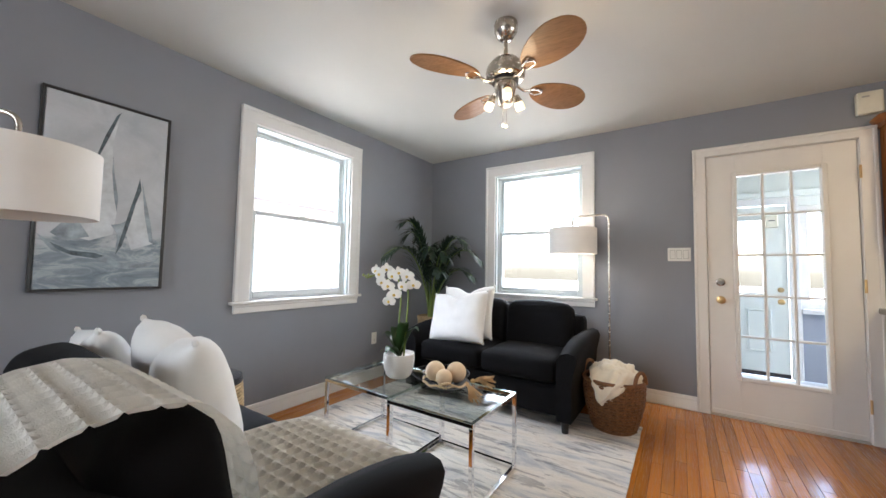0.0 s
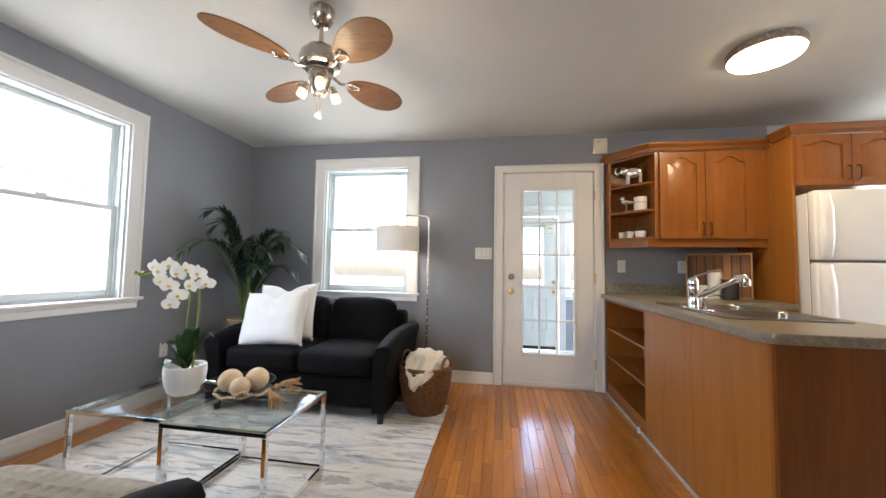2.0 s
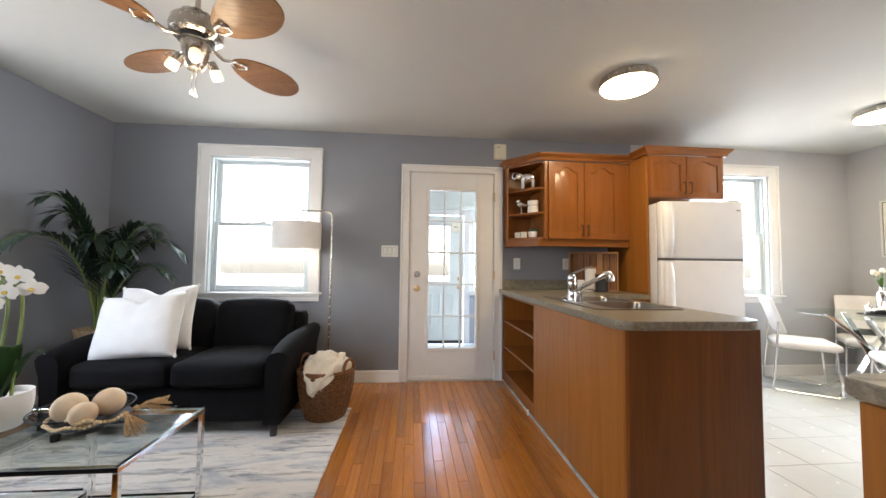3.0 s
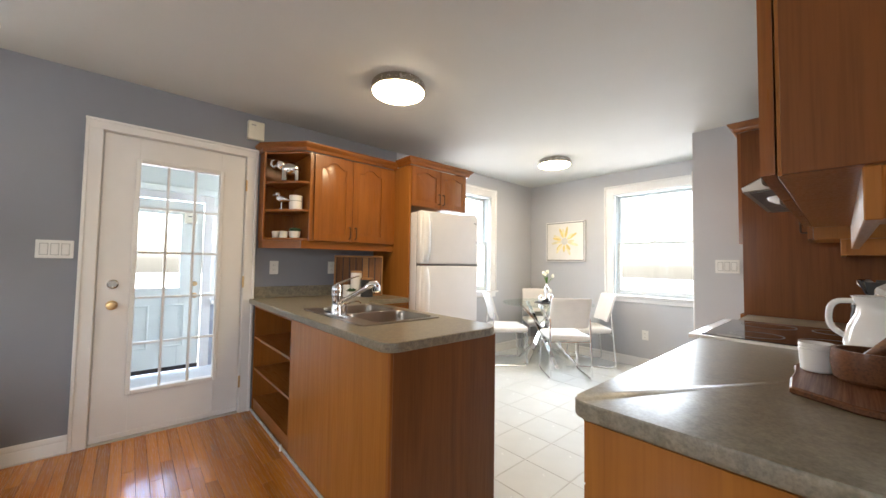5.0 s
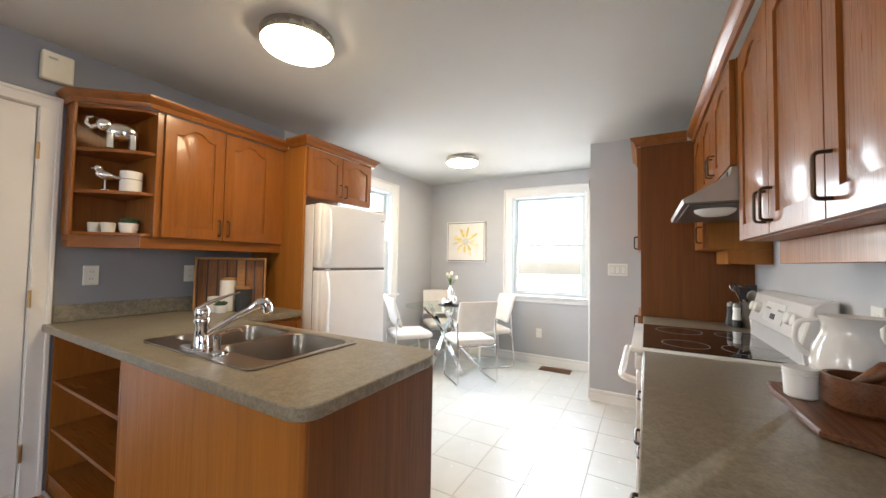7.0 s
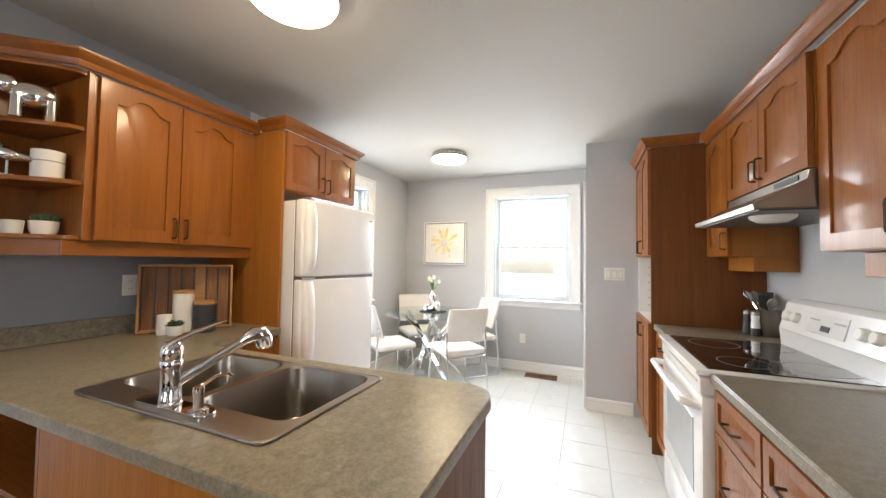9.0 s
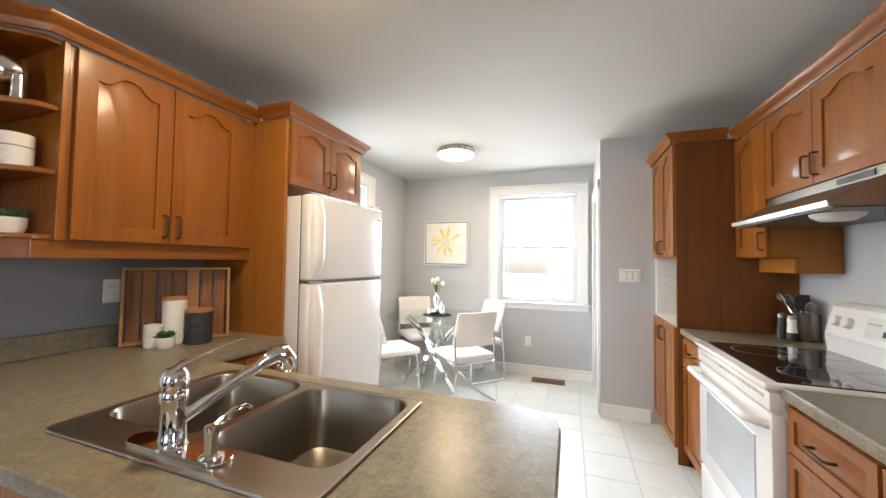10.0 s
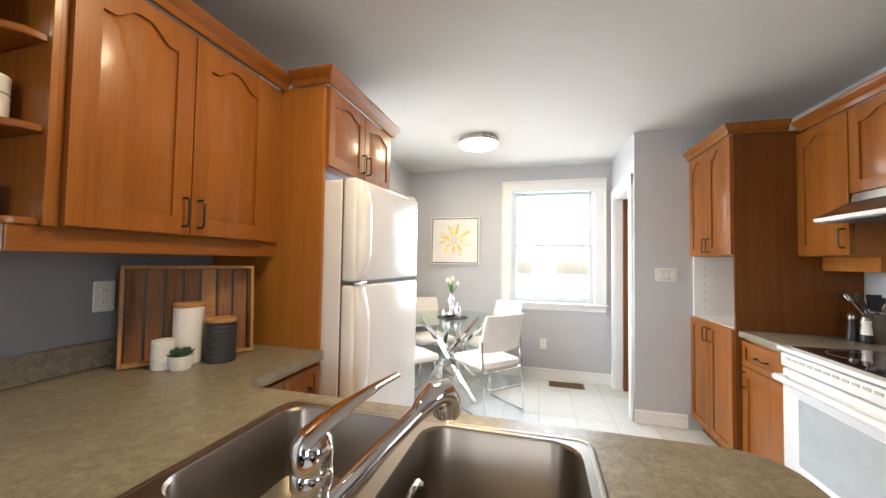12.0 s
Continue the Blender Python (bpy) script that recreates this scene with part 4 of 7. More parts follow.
part("deck_plate", prism([(x, y) for x, y, z in ring_pts(FXc - 0.027, FXc + 0.027, FYc - 0.165, FYc + 0.13, 0.026, 0)], RZ, RZ + 0.007, bevel=0.002), CHROME, fau)
part("body", lathe([(0, 0), (0.031, 0), (0.031, 0.006), (0.0275, 0.01), (0.0265, 0.03), (0.0255, 0.032), (0.0245, 0.1), (0.0275, 0.106), (0.0275, 0.122), (0.0255, 0.126), (0.0275, 0.13), (0.028, 0.15), (0.025, 0.164), (0.016, 0.174), (0, 0.177)], 28, (FXc, FYc, RZ)), CHROME, fau)
part("spout", tube([aimed(0.012, 0.06), aimed(0.06, 0.09), aimed(0.12, 0.127), aimed(0.185, 0.166)], 0.0135, 16), CHROME, fau)
part("spray_head", tube([aimed(0.168, 0.156), aimed(0.182, 0.166), aimed(0.2, 0.177), aimed(0.217, 0.178), aimed(0.226, 0.163), aimed(0.228, 0.14), aimed(0.228, 0.134)], 0.02, 18, radii=[0.0145, 0.018, 0.023, 0.0255, 0.0255, 0.024, 0.019]), CHROME, fau)
part("lever", tube([aimed(-0.012, 0.163), aimed(0.012, 0.18), aimed(0.05, 0.197), aimed(0.095, 0.215), aimed(0.128, 0.225)], 0.008, 16, radii=[0.024, 0.022, 0.016, 0.011, 0.009], flat=0.4), CHROME, fau)
DXc, DYc = 1.342, 2.272
dis = placed("soap_dispenser", "chrome soap dispenser pump on the sink", "soap dispenser", (DXc, DYc, RZ + 0.007))
part("base", lathe([(0, 0.007), (0.024, 0.007), (0.024, 0.013), (0.0125, 0.018), (0.0125, 0.052), (0.014, 0.057), (0.013, 0.074), (0, 0.078)], 18, (DXc, DYc, RZ)), CHROME, dis)
part("nozzle", tube([(DXc, DYc, RZ + 0.07), (DXc + 0.05, DYc + 0.006, RZ + 0.085), (DXc + 0.085, DYc + 0.006, RZ + 0.083), (DXc + 0.1, DYc + 0.006, RZ + 0.072)], 0.0045, 8), CHROME, dis)

# ---- south run: base cabinets, stove, pantry ----
BY = 0.858
ST0, ST1 = 2.385, 3.13


def base_unit(x0, x1, layout, label):
    c = placed("base_cabinet", label, "cabinet", ((x0 + x1) / 2, 0.5, 0))
    part("body", box(x0, x1, KIT_Y + 0.002, BY, 0.1, 0.858, 0.001), OAKPANEL, c)
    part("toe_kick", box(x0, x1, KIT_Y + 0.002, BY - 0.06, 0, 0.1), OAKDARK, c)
    for kind, a, b, z0, z1 in layout:
        w, h = b - a - 0.006, z1 - z0 - 0.006
        if kind == "drawer":
            cabinet_door(c, "drawer", south_face(b - 0.003, BY, z0 + 0.003), w, h, False, (w / 2, h / 2, False), 0.035)
        else:
            side = 0.03 if kind == "door_l" else w - 0.03
            cabinet_door(c, "door", south_face(b - 0.003, BY, z0 + 0.003), w, h, False, (side, h - 0.08, True), 0.055)
    return c


base_unit(1.262, 1.98, [("drawer", 1.28, 1.63, 0.69, 0.845), ("drawer", 1.63, 1.98, 0.69, 0.845), ("door_l", 1.28, 1.63, 0.11, 0.69), ("door_r", 1.63, 1.98, 0.11, 0.69)], "honey oak base cabinet with drawers and doors")
base_unit(1.982, ST0 - 0.006, [("drawer", 1.99, 2.375, 0.69, 0.845), ("drawer", 1.99, 2.375, 0.41, 0.69), ("drawer", 1.99, 2.375, 0.11, 0.41)], "honey oak cabinet with three drawers")
base_unit(ST1 + 0.006, 3.578, [("drawer", 3.14, 3.57, 0.69, 0.845), ("door_l", 3.14, 3.57, 0.11, 0.69)], "narrow honey oak base cabinet beside the pantry")
part("end_panel", box(1.248, 1.261, KIT_Y + 0.002, BY, 0, 0.852), OAKPANEL, placed("cabinet_end_panel", "oak veneer cabinet end panel", "panel", (1.27, 0.55, 0)))


def straight_top(x0, x1, label, round_end):
    t = placed("countertop", label, "countertop", ((x0 + x1) / 2, 0.55, CT0))
    r = 0.035
    y1 = 0.888
    o = [(x0, KIT_Y + 0.002), (x1, KIT_Y + 0.002), (x1, y1)]
    o += [(x0 + r - r * math.sin(a), y1 - r + r * math.cos(a)) for a in [radians(i * 18) for i in range(0, 6)]] if round_end else [(x0, y1)]
    part("top", prism(o, CT0, CT1, bevel=0.006, seg=2), LAM, t)
    part("edge_band", box(x0 + 0.03, x1, y1 - 0.004, y1 + 0.003, CT0 + 0.002, CT1 - 0.005, 0.002), LAM, t, "rolled laminate front edge")
    part("backsplash", box(x0, x1, KIT_Y + 0.002, KIT_Y + 0.018, CT1, CT1 + 0.012, 0.003), LAM, t)
    return t


straight_top(1.232, ST0 - 0.004, "mottled grey laminate countertop beside the stove", True)
straight_top(ST1 + 0.004, 3.578, "short grey laminate countertop beside the pantry", False)

stove = placed("stove", "white electric range with black glass cooktop", "stove", (2.757, 0.6, 0))
SYF = 0.90
part("body", box(ST0, ST1, KIT_Y + 0.02, SYF - 0.03, 0.02, 0.893, 0.004), WHITEGLOSS, stove)
part("cooktop_frame", box(ST0 - 0.003, ST1 + 0.003, KIT_Y + 0.09, SYF + 0.035, 0.886, 0.908, 0.006, seg=2), WHITEGLOSS, stove)
ck = part("cooktop", box(ST0 + 0.025, ST1 - 0.025, KIT_Y + 0.12, SYF - 0.01, 0.903, 0.912, 0.003), BLACKGLASS, stove, "black ceramic glass cooktop")
RING = plain("burner_ring", (0.18, 0.18, 0.18), 0.3)
for bx, by, r in ((2.57, 0.72, 0.09), (2.95, 0.72, 0.105), (2.57, 0.48, 0.105), (2.95, 0.48, 0.08)):
    part("burner", lathe([(r, 0), (r + 0.003, 0), (r + 0.003, 0.0006), (r, 0.0006)], 40, (bx, by, 0.912), closed=True), RING, ck)
part("oven_door", box(ST0 + 0.004, ST1 - 0.004, SYF - 0.03, SYF + 0.015, 0.27, 0.80, 0.008, seg=2), WHITEGLOSS, stove)
part("oven_window", box(ST0 + 0.12, ST1 - 0.12, SYF + 0.014, SYF + 0.018, 0.37, 0.68, 0.002), plain("oven_glass", (0.4, 0.43, 0.44), 0.1, coat=0.5), stove, "grey oven door glass")
part("control_lip", box(ST0 + 0.004, ST1 - 0.004, SYF - 0.03, SYF + 0.02, 0.81, 0.875, 0.006, seg=2), WHITEGLOSS, stove)
bm = bmesh.new()
for i in range(14):
    x = ST0 + 0.06 + i * (ST1 - ST0 - 0.12) / 13
    box(x - 0.017, x + 0.017, SYF + 0.019, SYF + 0.0225, 0.848, 0.86, 0, bm)
part("vent_slots", bm, plain("vent_beige", (0.45, 0.42, 0.36), 0.5), stove)
part("handle", tube(rounded_path([(ST0 + 0.03, SYF + 0.01, 0.755), (ST0 + 0.045, SYF + 0.075, 0.765), (ST1 - 0.045, SYF + 0.075, 0.765), (ST1 - 0.03, SYF + 0.01, 0.755)], 0.04, 5), 0.016, 12), WHITEGLOSS, stove, "white oven door handle")
part("drawer", box(ST0 + 0.004, ST1 - 0.004, SYF - 0.03, SYF + 0.012, 0.05, 0.255, 0.008, seg=2), WHITEGLOSS, stove)
bm = bmesh.new()
prof = [(KIT_Y + 0.02, 0.89), (KIT_Y + 0.12, 0.89), (KIT_Y + 0.115, 0.98), (KIT_Y + 0.125, 0.995), (KIT_Y + 0.09, 1.13), (KIT_Y + 0.06, 1.15), (KIT_Y + 0.02, 1.15)]
prism(prof, ST0, ST1, bm, 0.006)
turned(bm, Matrix(((0, 0, 1, 0), (1, 0, 0, 0), (0, 1, 0, 0), (0, 0, 0, 1))))
bg = part("backguard", bm, WHITEGLOSS, stove)
PT = Matrix.Translation((0, KIT_Y + 0.108, 1.063)) @ Matrix.Rotation(radians(-75.5), 4, "X")
for kx in (ST0 + 0.07, ST0 + 0.145, ST1 - 0.145, ST1 - 0.07):
    part("knob", lathe([(0, 0), (0.026, 0), (0.024, 0.02), (0.02, 0.024), (0, 0.025)], 18, m=Matrix.Translation((kx, 0, 0)) @ PT), WHITEPLASTIC, bg)
part("display_panel", turned(box(-0.13, 0.13, -0.045, 0.045, 0, 0.003, 0.001), Matrix.Translation((2.757, 0, 0)) @ PT), plain("panel_grey", (0.62, 0.61, 0.58), 0.4), bg)
part("display", turned(box(-0.03, 0.03, 0.005, 0.03, 0.003, 0.005), Matrix.Translation((2.757, 0, 0)) @ PT), BLACK, bg)
for i in range(5):
    for j in (-0.085, 0.085):
        part("button", turned(box(j - 0.03 + 0.015 * i - 0.004, j - 0.03 + 0.015 * i + 0.004, -0.02, -0.012, 0.003, 0.0045), Matrix.Translation((2.757, 0, 0)) @ PT), plain("button_grey", (0.35, 0.35, 0.36), 0.5), bg)

# pantry
pan = placed("pantry_cabinet", "tall honey oak pantry with a white open niche", "cabinet", (3.89, 0.6, 0))
AX0, AX1, AYF = 3.58, STUB_X - 0.002, 0.905
WHITEMEL = plain("white_melamine", (0.8, 0.8, 0.78), 0.35, vary=0.02)
part("side_panel", box(AX0, AX0 + 0.018, KIT_Y + 0.002, AYF, 0, 2.15, 0.001), OAKDARK, pan, "wood-grain veneer side panel")
part("body_lower", box(AX0 + 0.018, AX1, KIT_Y + 0.002, AYF, 0.1, 0.905), OAKPANEL, pan)
part("body_upper", box(AX0 + 0.018, AX1, KIT_Y + 0.002, AYF, 1.375, 2.15), OAKPANEL, pan)
part("niche_back", box(AX0 + 0.018, AX1, KIT_Y + 0.002, KIT_Y + 0.02, 0.905, 1.375), WHITEMEL, pan)
ns = part("niche_side", box(AX1 - 0.018, AX1, KIT_Y + 0.02, AYF, 0.905, 1.375), WHITEMEL, pan, "white melamine niche side")
bm = bmesh.new()
for i in range(6):
    for y in (0.83, 0.45):
        cyl(0.004, 0.004, -0.001, 0.001, 8, (0, 0), bm, Matrix.Translation((AX1 - 0.018, y, 0.97 + i * 0.064)) @ Matrix.Rotation(radians(90), 4, "Y"))
part("pin_holes", bm, BLACK, ns)
part("niche_floor", box(AX0 + 0.018, AX1 - 0.018, KIT_Y + 0.02, AYF, 0.905, 0.91), WHITEMEL, pan)
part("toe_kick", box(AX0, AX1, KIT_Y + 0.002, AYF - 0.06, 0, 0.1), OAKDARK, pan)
hw = (AX1 - AX0) / 2
for i in (0, 1):
    cabinet_door(pan, "door", south_face(AX0 + hw * (i + 1) - 0.003, AYF, 1.38), hw - 0.006, 0.765, True, (hw - 0.036 if i else 0.03, 0.07, True), 0.05)
    cabinet_door(pan, "door", south_face(AX0 + hw * (i + 1) - 0.003, AYF, 0.11), hw - 0.006, 0.79, False, (hw - 0.036 if i else 0.03, 0.70, True), 0.05)
solid("crown_moulding", sweep(CROWN, [(AX1, AYF + 0.02, 2.15), (AX0 - 0.001, AYF + 0.02, 2.15), (AX0 - 0.001, 0.62, 2.15)]), OAK_X, "stained oak crown moulding on the pantry", "moulding")

# south wall cabinets: the run does not stand quite square to the room
VY = 0.556
VY_NEAR = 0.53


def upper_unit(x0, x1, z0, n, handles, label, end=False, face=VY):
    c = placed("wall_cabinet", label, "cabinet", ((x0 + x1) / 2, KIT_Y, z0))
    part("body", box(x0, x1, KIT_Y + 0.002, face, z0, 2.12, 0.001), OAKPANEL, c)
    if end:
        part("end_panel", box(x0 - 0.012, x0, KIT_Y + 0.002, face - 0.006, z0, 2.12, 0.001), OAKDARK, c, "wood-grain veneer end panel")
    w = (x1 - x0) / n
    for i in range(n):
        side = handles[i]
        ww = w - 0.006
        hx = 0.03 if side == "hi" else ww - 0.03
        cabinet_door(c, "door", south_face(x0 + w * (i + 1) - 0.003, face + 0.003, z0 + 0.004), ww, 2.112 - z0, True, (hx, 0.085, True), 0.058)
    return c


upper_unit(1.29, 1.63, 1.37, 1, ["hi"], "honey oak wall cabinet with one arched door", True, VY_NEAR)
upper_unit(1.631, 2.40, 1.37, 2, ["hi", "lo"], "honey oak wall cabinet with two arched doors", False, VY_NEAR)
upper_unit(2.402, 3.2, 1.68, 2, ["hi", "lo"], "short oak wall cabinet above the range hood")
upper_unit(3.202, 3.578, 1.37, 1, ["lo"], "honey oak wall cabinet between hood and pantry")
solid("crown_moulding", sweep(CROWN, [(3.53, VY + 0.024, 2.12), (2.40, VY + 0.024, 2.12), (1.277, VY_NEAR + 0.024, 2.12), (1.277, KIT_Y + 0.002, 2.12)]), OAK_X, "stained oak crown moulding over the wall cabinets", "moulding")
for x0, x1, vy in ((1.29, 2.40, VY_NEAR), (3.202, 3.578, VY)):
    v = placed("light_valance", "oak valance strip under the wall cabinets", "valance", ((x0 + x1) / 2, 0.4, 1.29))
    part("front", box(x0, x1, vy - 0.115, vy - 0.095, 1.285, 1.369, 0.002), OAKPANEL, v)
    part("return", box(x0, x0 + 0.018, KIT_Y + 0.002, vy - 0.115, 1.285, 1.369, 0.002), OAKPANEL, v)

hood = placed("range_hood", "stainless steel range hood over the stove", "range hood", (2.765, 0.5, 1.53))
bm = bmesh.new()
prof = [(KIT_Y + 0.002, 1.535), (0.735, 1.535), (0.74, 1.555), (0.575, 1.64), (0.575, 1.678), (KIT_Y + 0.002, 1.678)]
prism(prof, 2.41, 3.19, bm, 0.004)
turned(bm, Matrix(((0, 0, 1, 0), (1, 0, 0, 0), (0, 1, 0, 0), (0, 0, 0, 1))))
part("shell", bm, STEEL, hood)
part("underside", box(2.425, 3.175, KIT_Y + 0.02, 0.715, 1.53, 1.536), plain("dark_filter", (0.12, 0.12, 0.12), 0.4, 0.7), hood)
part("lamp_cover", lathe([(0, -0.03), (0.05, -0.028), (0.075, -0.012), (0.08, 0)], 24, (2.62, 0.6, 1.531)), WHITEPLASTIC, hood, "white frosted hood lamp cover")
part("switch_panel", box(2.47, 2.66, 0.575, 0.579, 1.648, 1.67, 0.001), BLACK, hood)

# ---- living room ----
def soft_block(w, d, h, r, seg=4, crown=0.0, n=10):
    """A cushion: a box with round edges whose faces swell a little."""
    bm = bmesh.new()
    bmesh.ops.create_cube(bm, size=1)
    bmesh.ops.subdivide_edges(bm, edges=bm.edges, cuts=n, use_grid_fill=True)
    for v in bm.verts:
        x, y, z = v.co * 2
        p = Vector((x * w / 2, y * d / 2, z * h / 2))
        core = Vector((max(-w / 2 + r, min(w / 2 - r, p.x)), max(-d / 2 + r, min(d / 2 - r, p.y)), max(-h / 2 + r, min(h / 2 - r, p.z))))
        dv = p - core
        if dv.length > 1e-6:
            p = core + dv.normalized() * r
        if crown:
            k = (1 - x * x) * (1 - y * y)
            p.z += crown * k * (1 if z > 0 else -1) * (abs(z) > 0.9)
            k2 = (1 - x * x) * (1 - z * z)
            p.y += crown * 0.6 * k2 * (1 if y > 0 else -1) * (abs(y) > 0.9)
        p += 0.003 * noise.noise_vector(p * 9)
        v.co = p
    return bm


def loveseat(at, rz, label):
    """Two-seat sofa with flared arms; local front at -y."""
    s = thing("loveseat", label, "sofa", at, rz, "matching loveseats")
    W, D = 1.48, 0.86
    part("base", turned(soft_block(W - 0.24, D - 0.1, 0.22, 0.02), Matrix.Translation((0, 0.01, 0.2))), VELVET, s)
    part("backrest", turned(soft_block(W - 0.2, 0.2, 0.56, 0.06), Matrix.Translation((0, D / 2 - 0.12, 0.455)) @ Matrix.Rotation(radians(-6), 4, "X")), VELVET, s)
    for sx in (-1, 1):
        part("seat_cushion", turned(soft_block(0.585, 0.62, 0.17, 0.05, crown=0.018), Matrix.Translation((sx * 0.295, -0.1, 0.395))), VELVET, s)
        part("back_cushion", turned(soft_block(0.565, 0.2, 0.44, 0.07, crown=0.02), Matrix.Translation((sx * 0.29, 0.17, 0.598)) @ Matrix.Rotation(radians(-12), 4, "X")), VELVET, s)
        # flared arm: a section that leans out and rolls over, drawn along y
        sec = [(0.0, 0.09), (0.105, 0.09), (0.108, 0.3), (0.118, 0.44), (0.138, 0.52), (0.145, 0.57), (0.128, 0.605), (0.085, 0.618), (0.03, 0.6), (0.005, 0.55), (0.0, 0.45)]
        bm = bmesh.new()
        rings = []
        for i in range(9):
            f = i / 8
            y = -D / 2 + f * (D - 0.03)
            drop = 0.06 * max(0, 1 - f * 2.2) ** 1.6
            inset = 0.02 if i in (0, 8) else 0.0
            rings.append([bm.verts.new((sx * (W / 2 - 0.14 + (x - 0.07) * (1 - inset * 3) + 0.07), y, z - (drop + inset * 0.3) * max(0, (z - 0.3) / 0.3))) for x, z in sec])
        for a, b in zip(rings, rings[1:]):
            for k in range(len(sec)):
                j = (k + 1) % len(sec)
                bm.faces.new((a[k], a[j], b[j], b[k]))
        bm.faces.new(rings[0])
        bm.faces.new(rings[-1])
        part("armrest", bm, VELVET, s, smooth=60)
    for x in (-W / 2 + 0.09, W / 2 - 0.09):
        for y in (-D / 2 + 0.06, D / 2 - 0.08):
            part("leg", cyl(0.022, 0.03, 0, 0.1, 12, (x, y)), BLACK, s)
    return s


loveseat((-1.212, 2.998, 0.008), 0, "black velvet two-seat loveseat under the window")
loveseat((-1.225, 0.59, 0.0), 180, "black velvet two-seat loveseat facing the coffee tables")


def pillow(w, h, t, m, label, chop=0.05, mat_=LINEN, trim=None):
    """A square cushion with pointed corners and a dent in its upper edge. Local: x across, z up, thin along y."""
    n = 22
    bm = bmesh.new()
    grids = []
    for side in (-1, 1):
        g = []
        for i in range(n + 1):
            row = []
            for j in range(n + 1):
                u, v = 2 * i / n - 1, 2 * j / n - 1
                pinch = 1 - 0.07 * (1 - abs(u) ** 1.5 * 1.0) * abs(v) ** 3 - 0.0
                pv = 1 - 0.07 * (1 - abs(v) ** 1.5) * abs(u) ** 3
                x, z = u * w / 2 * pv, v * h / 2 * pinch
                z -= chop * math.exp(-(u / 0.3) ** 2) * max(0, (v + 0.2) / 1.2) ** 1.5
                f = max(0.0, (1 - u ** 4) * (1 - v ** 4)) ** 0.55
                f *= 1 - 0.45 * math.exp(-(u / 0.16) ** 2) * max(0, v) * (chop > 0)
                y = side * t / 2 * f + 0.006 * noise.noise(Vector((u * 3, v * 3, side * 2 + w))) * f
                row.append(bm.verts.new((x, y, z)))
            g.append(row)
        grids.append(g)
    for g in grids:
        for i in range(n):
            for j in range(n):
                bm.faces.new((g[i][j], g[i + 1][j], g[i + 1][j + 1], g[i][j + 1]))
    bmesh.ops.remove_doubles(bm, verts=bm.verts, dist=0.0008)
    ob = thing("throw_pillow", label, "pillow", group="white throw pillows")
    ob.matrix_basis = m
    part("cover", bm, mat_, ob, smooth=80)
    for sx in (-1, 1):
        for sz in (-1, 1):
            part("corner_knot", lathe([(0, -0.014), (0.008, -0.008), (0.011, 0), (0.008, 0.01), (0, 0.016)], 8, (sx * w * 0.487, 0, sz * h * 0.487)), mat_, ob)
    return ob


pillow(0.57, 0.45, 0.16, pose(-1.51, 2.765, 0.69, -20, -6, -3), "white linen pillow with knotted corners on the loveseat")
pillow(0.50, 0.47, 0.15, pose(-1.49, 2.90, 0.725, -17, -3, 5), "white linen pillow leaning behind another")
pillow(0.5, 0.47, 0.2, pose(-1.33, 0.66, 0.675, 18, 3, -2), "large white linen pillow against the loveseat back")
pillow(0.46, 0.40, 0.15, pose(-1.80, 0.57, 0.665, 22, -6, -4), "white linen pillow leaning in the loveseat corner")


def waffle_throw():
    """A cream waffle blanket that hangs over the loveseat's back and lies along its seat."""
    ob = placed("throw_blanket", "cream waffle-knit throw draped over the loveseat", "blanket", (-0.8, 0.5, 0.5))
    prof = [(0.125, 0.44), (0.12, 0.6), (0.12, 0.68), (0.14, 0.735), (0.19, 0.785), (0.26, 0.82), (0.34, 0.832), (0.42, 0.815), (0.48, 0.75), (0.505, 0.67), (0.515, 0.59), (0.545, 0.535), (0.60, 0.51), (0.72, 0.512), (0.86, 0.512), (0.98, 0.503), (1.02, 0.485)]
    pts = [Vector((0, *p)) for p in prof]
    ln = [0]
    for a, b in zip(pts, pts[1:]):
        ln.append(ln[-1] + (b - a).length)
    total, cell, sub = ln[-1], 0.042, 6
    nv, nu = int(total / cell) * sub, int(0.54 / cell) * sub
    bm = bmesh.new()
    grid = []
    for j in range(nv + 1):
        s = total * j / nv
        k = max(i for i in range(len(ln) - 1) if ln[i] <= s + 1e-9)
        f = (s - ln[k]) / (ln[k + 1] - ln[k])
        p = pts[k].lerp(pts[k + 1], f)
        d = (pts[k + 1] - pts[k]).normalized()
        nrm = Vector((0, -d.z, d.y))
        row = []
        for i in range(nu + 1):
            u = i / nu
            x = -1.2 + 0.54 * u + 0.012 * math.sin(s * 9) + 0.3 * max(0, (s / total - 0.6))
            cx, cy = abs((i / sub) % 1 - 0.5) * 2, abs((j / sub) % 1 - 0.5) * 2
            relief = 0.013 * max(cx, cy) ** 3.0
            fold = 0.012 * noise.noise(Vector((u * 3, s * 4, 0)))
            q = p + nrm * (0.024 + relief + fold * 0.35) - Vector((0, 0, 0.004))
            row.append(bm.verts.new((x, q.y, q.z)))
        grid.append(row)
    for a, b in zip(grid, grid[1:]):
        for i in range(nu):
            bm.faces.new((a[i], a[i + 1], b[i + 1], b[i]))
    bmesh.ops.solidify(bm, geom=bm.faces, thickness=0.012)
    part("cloth", bm, KNIT, ob, smooth=80)


waffle_throw()


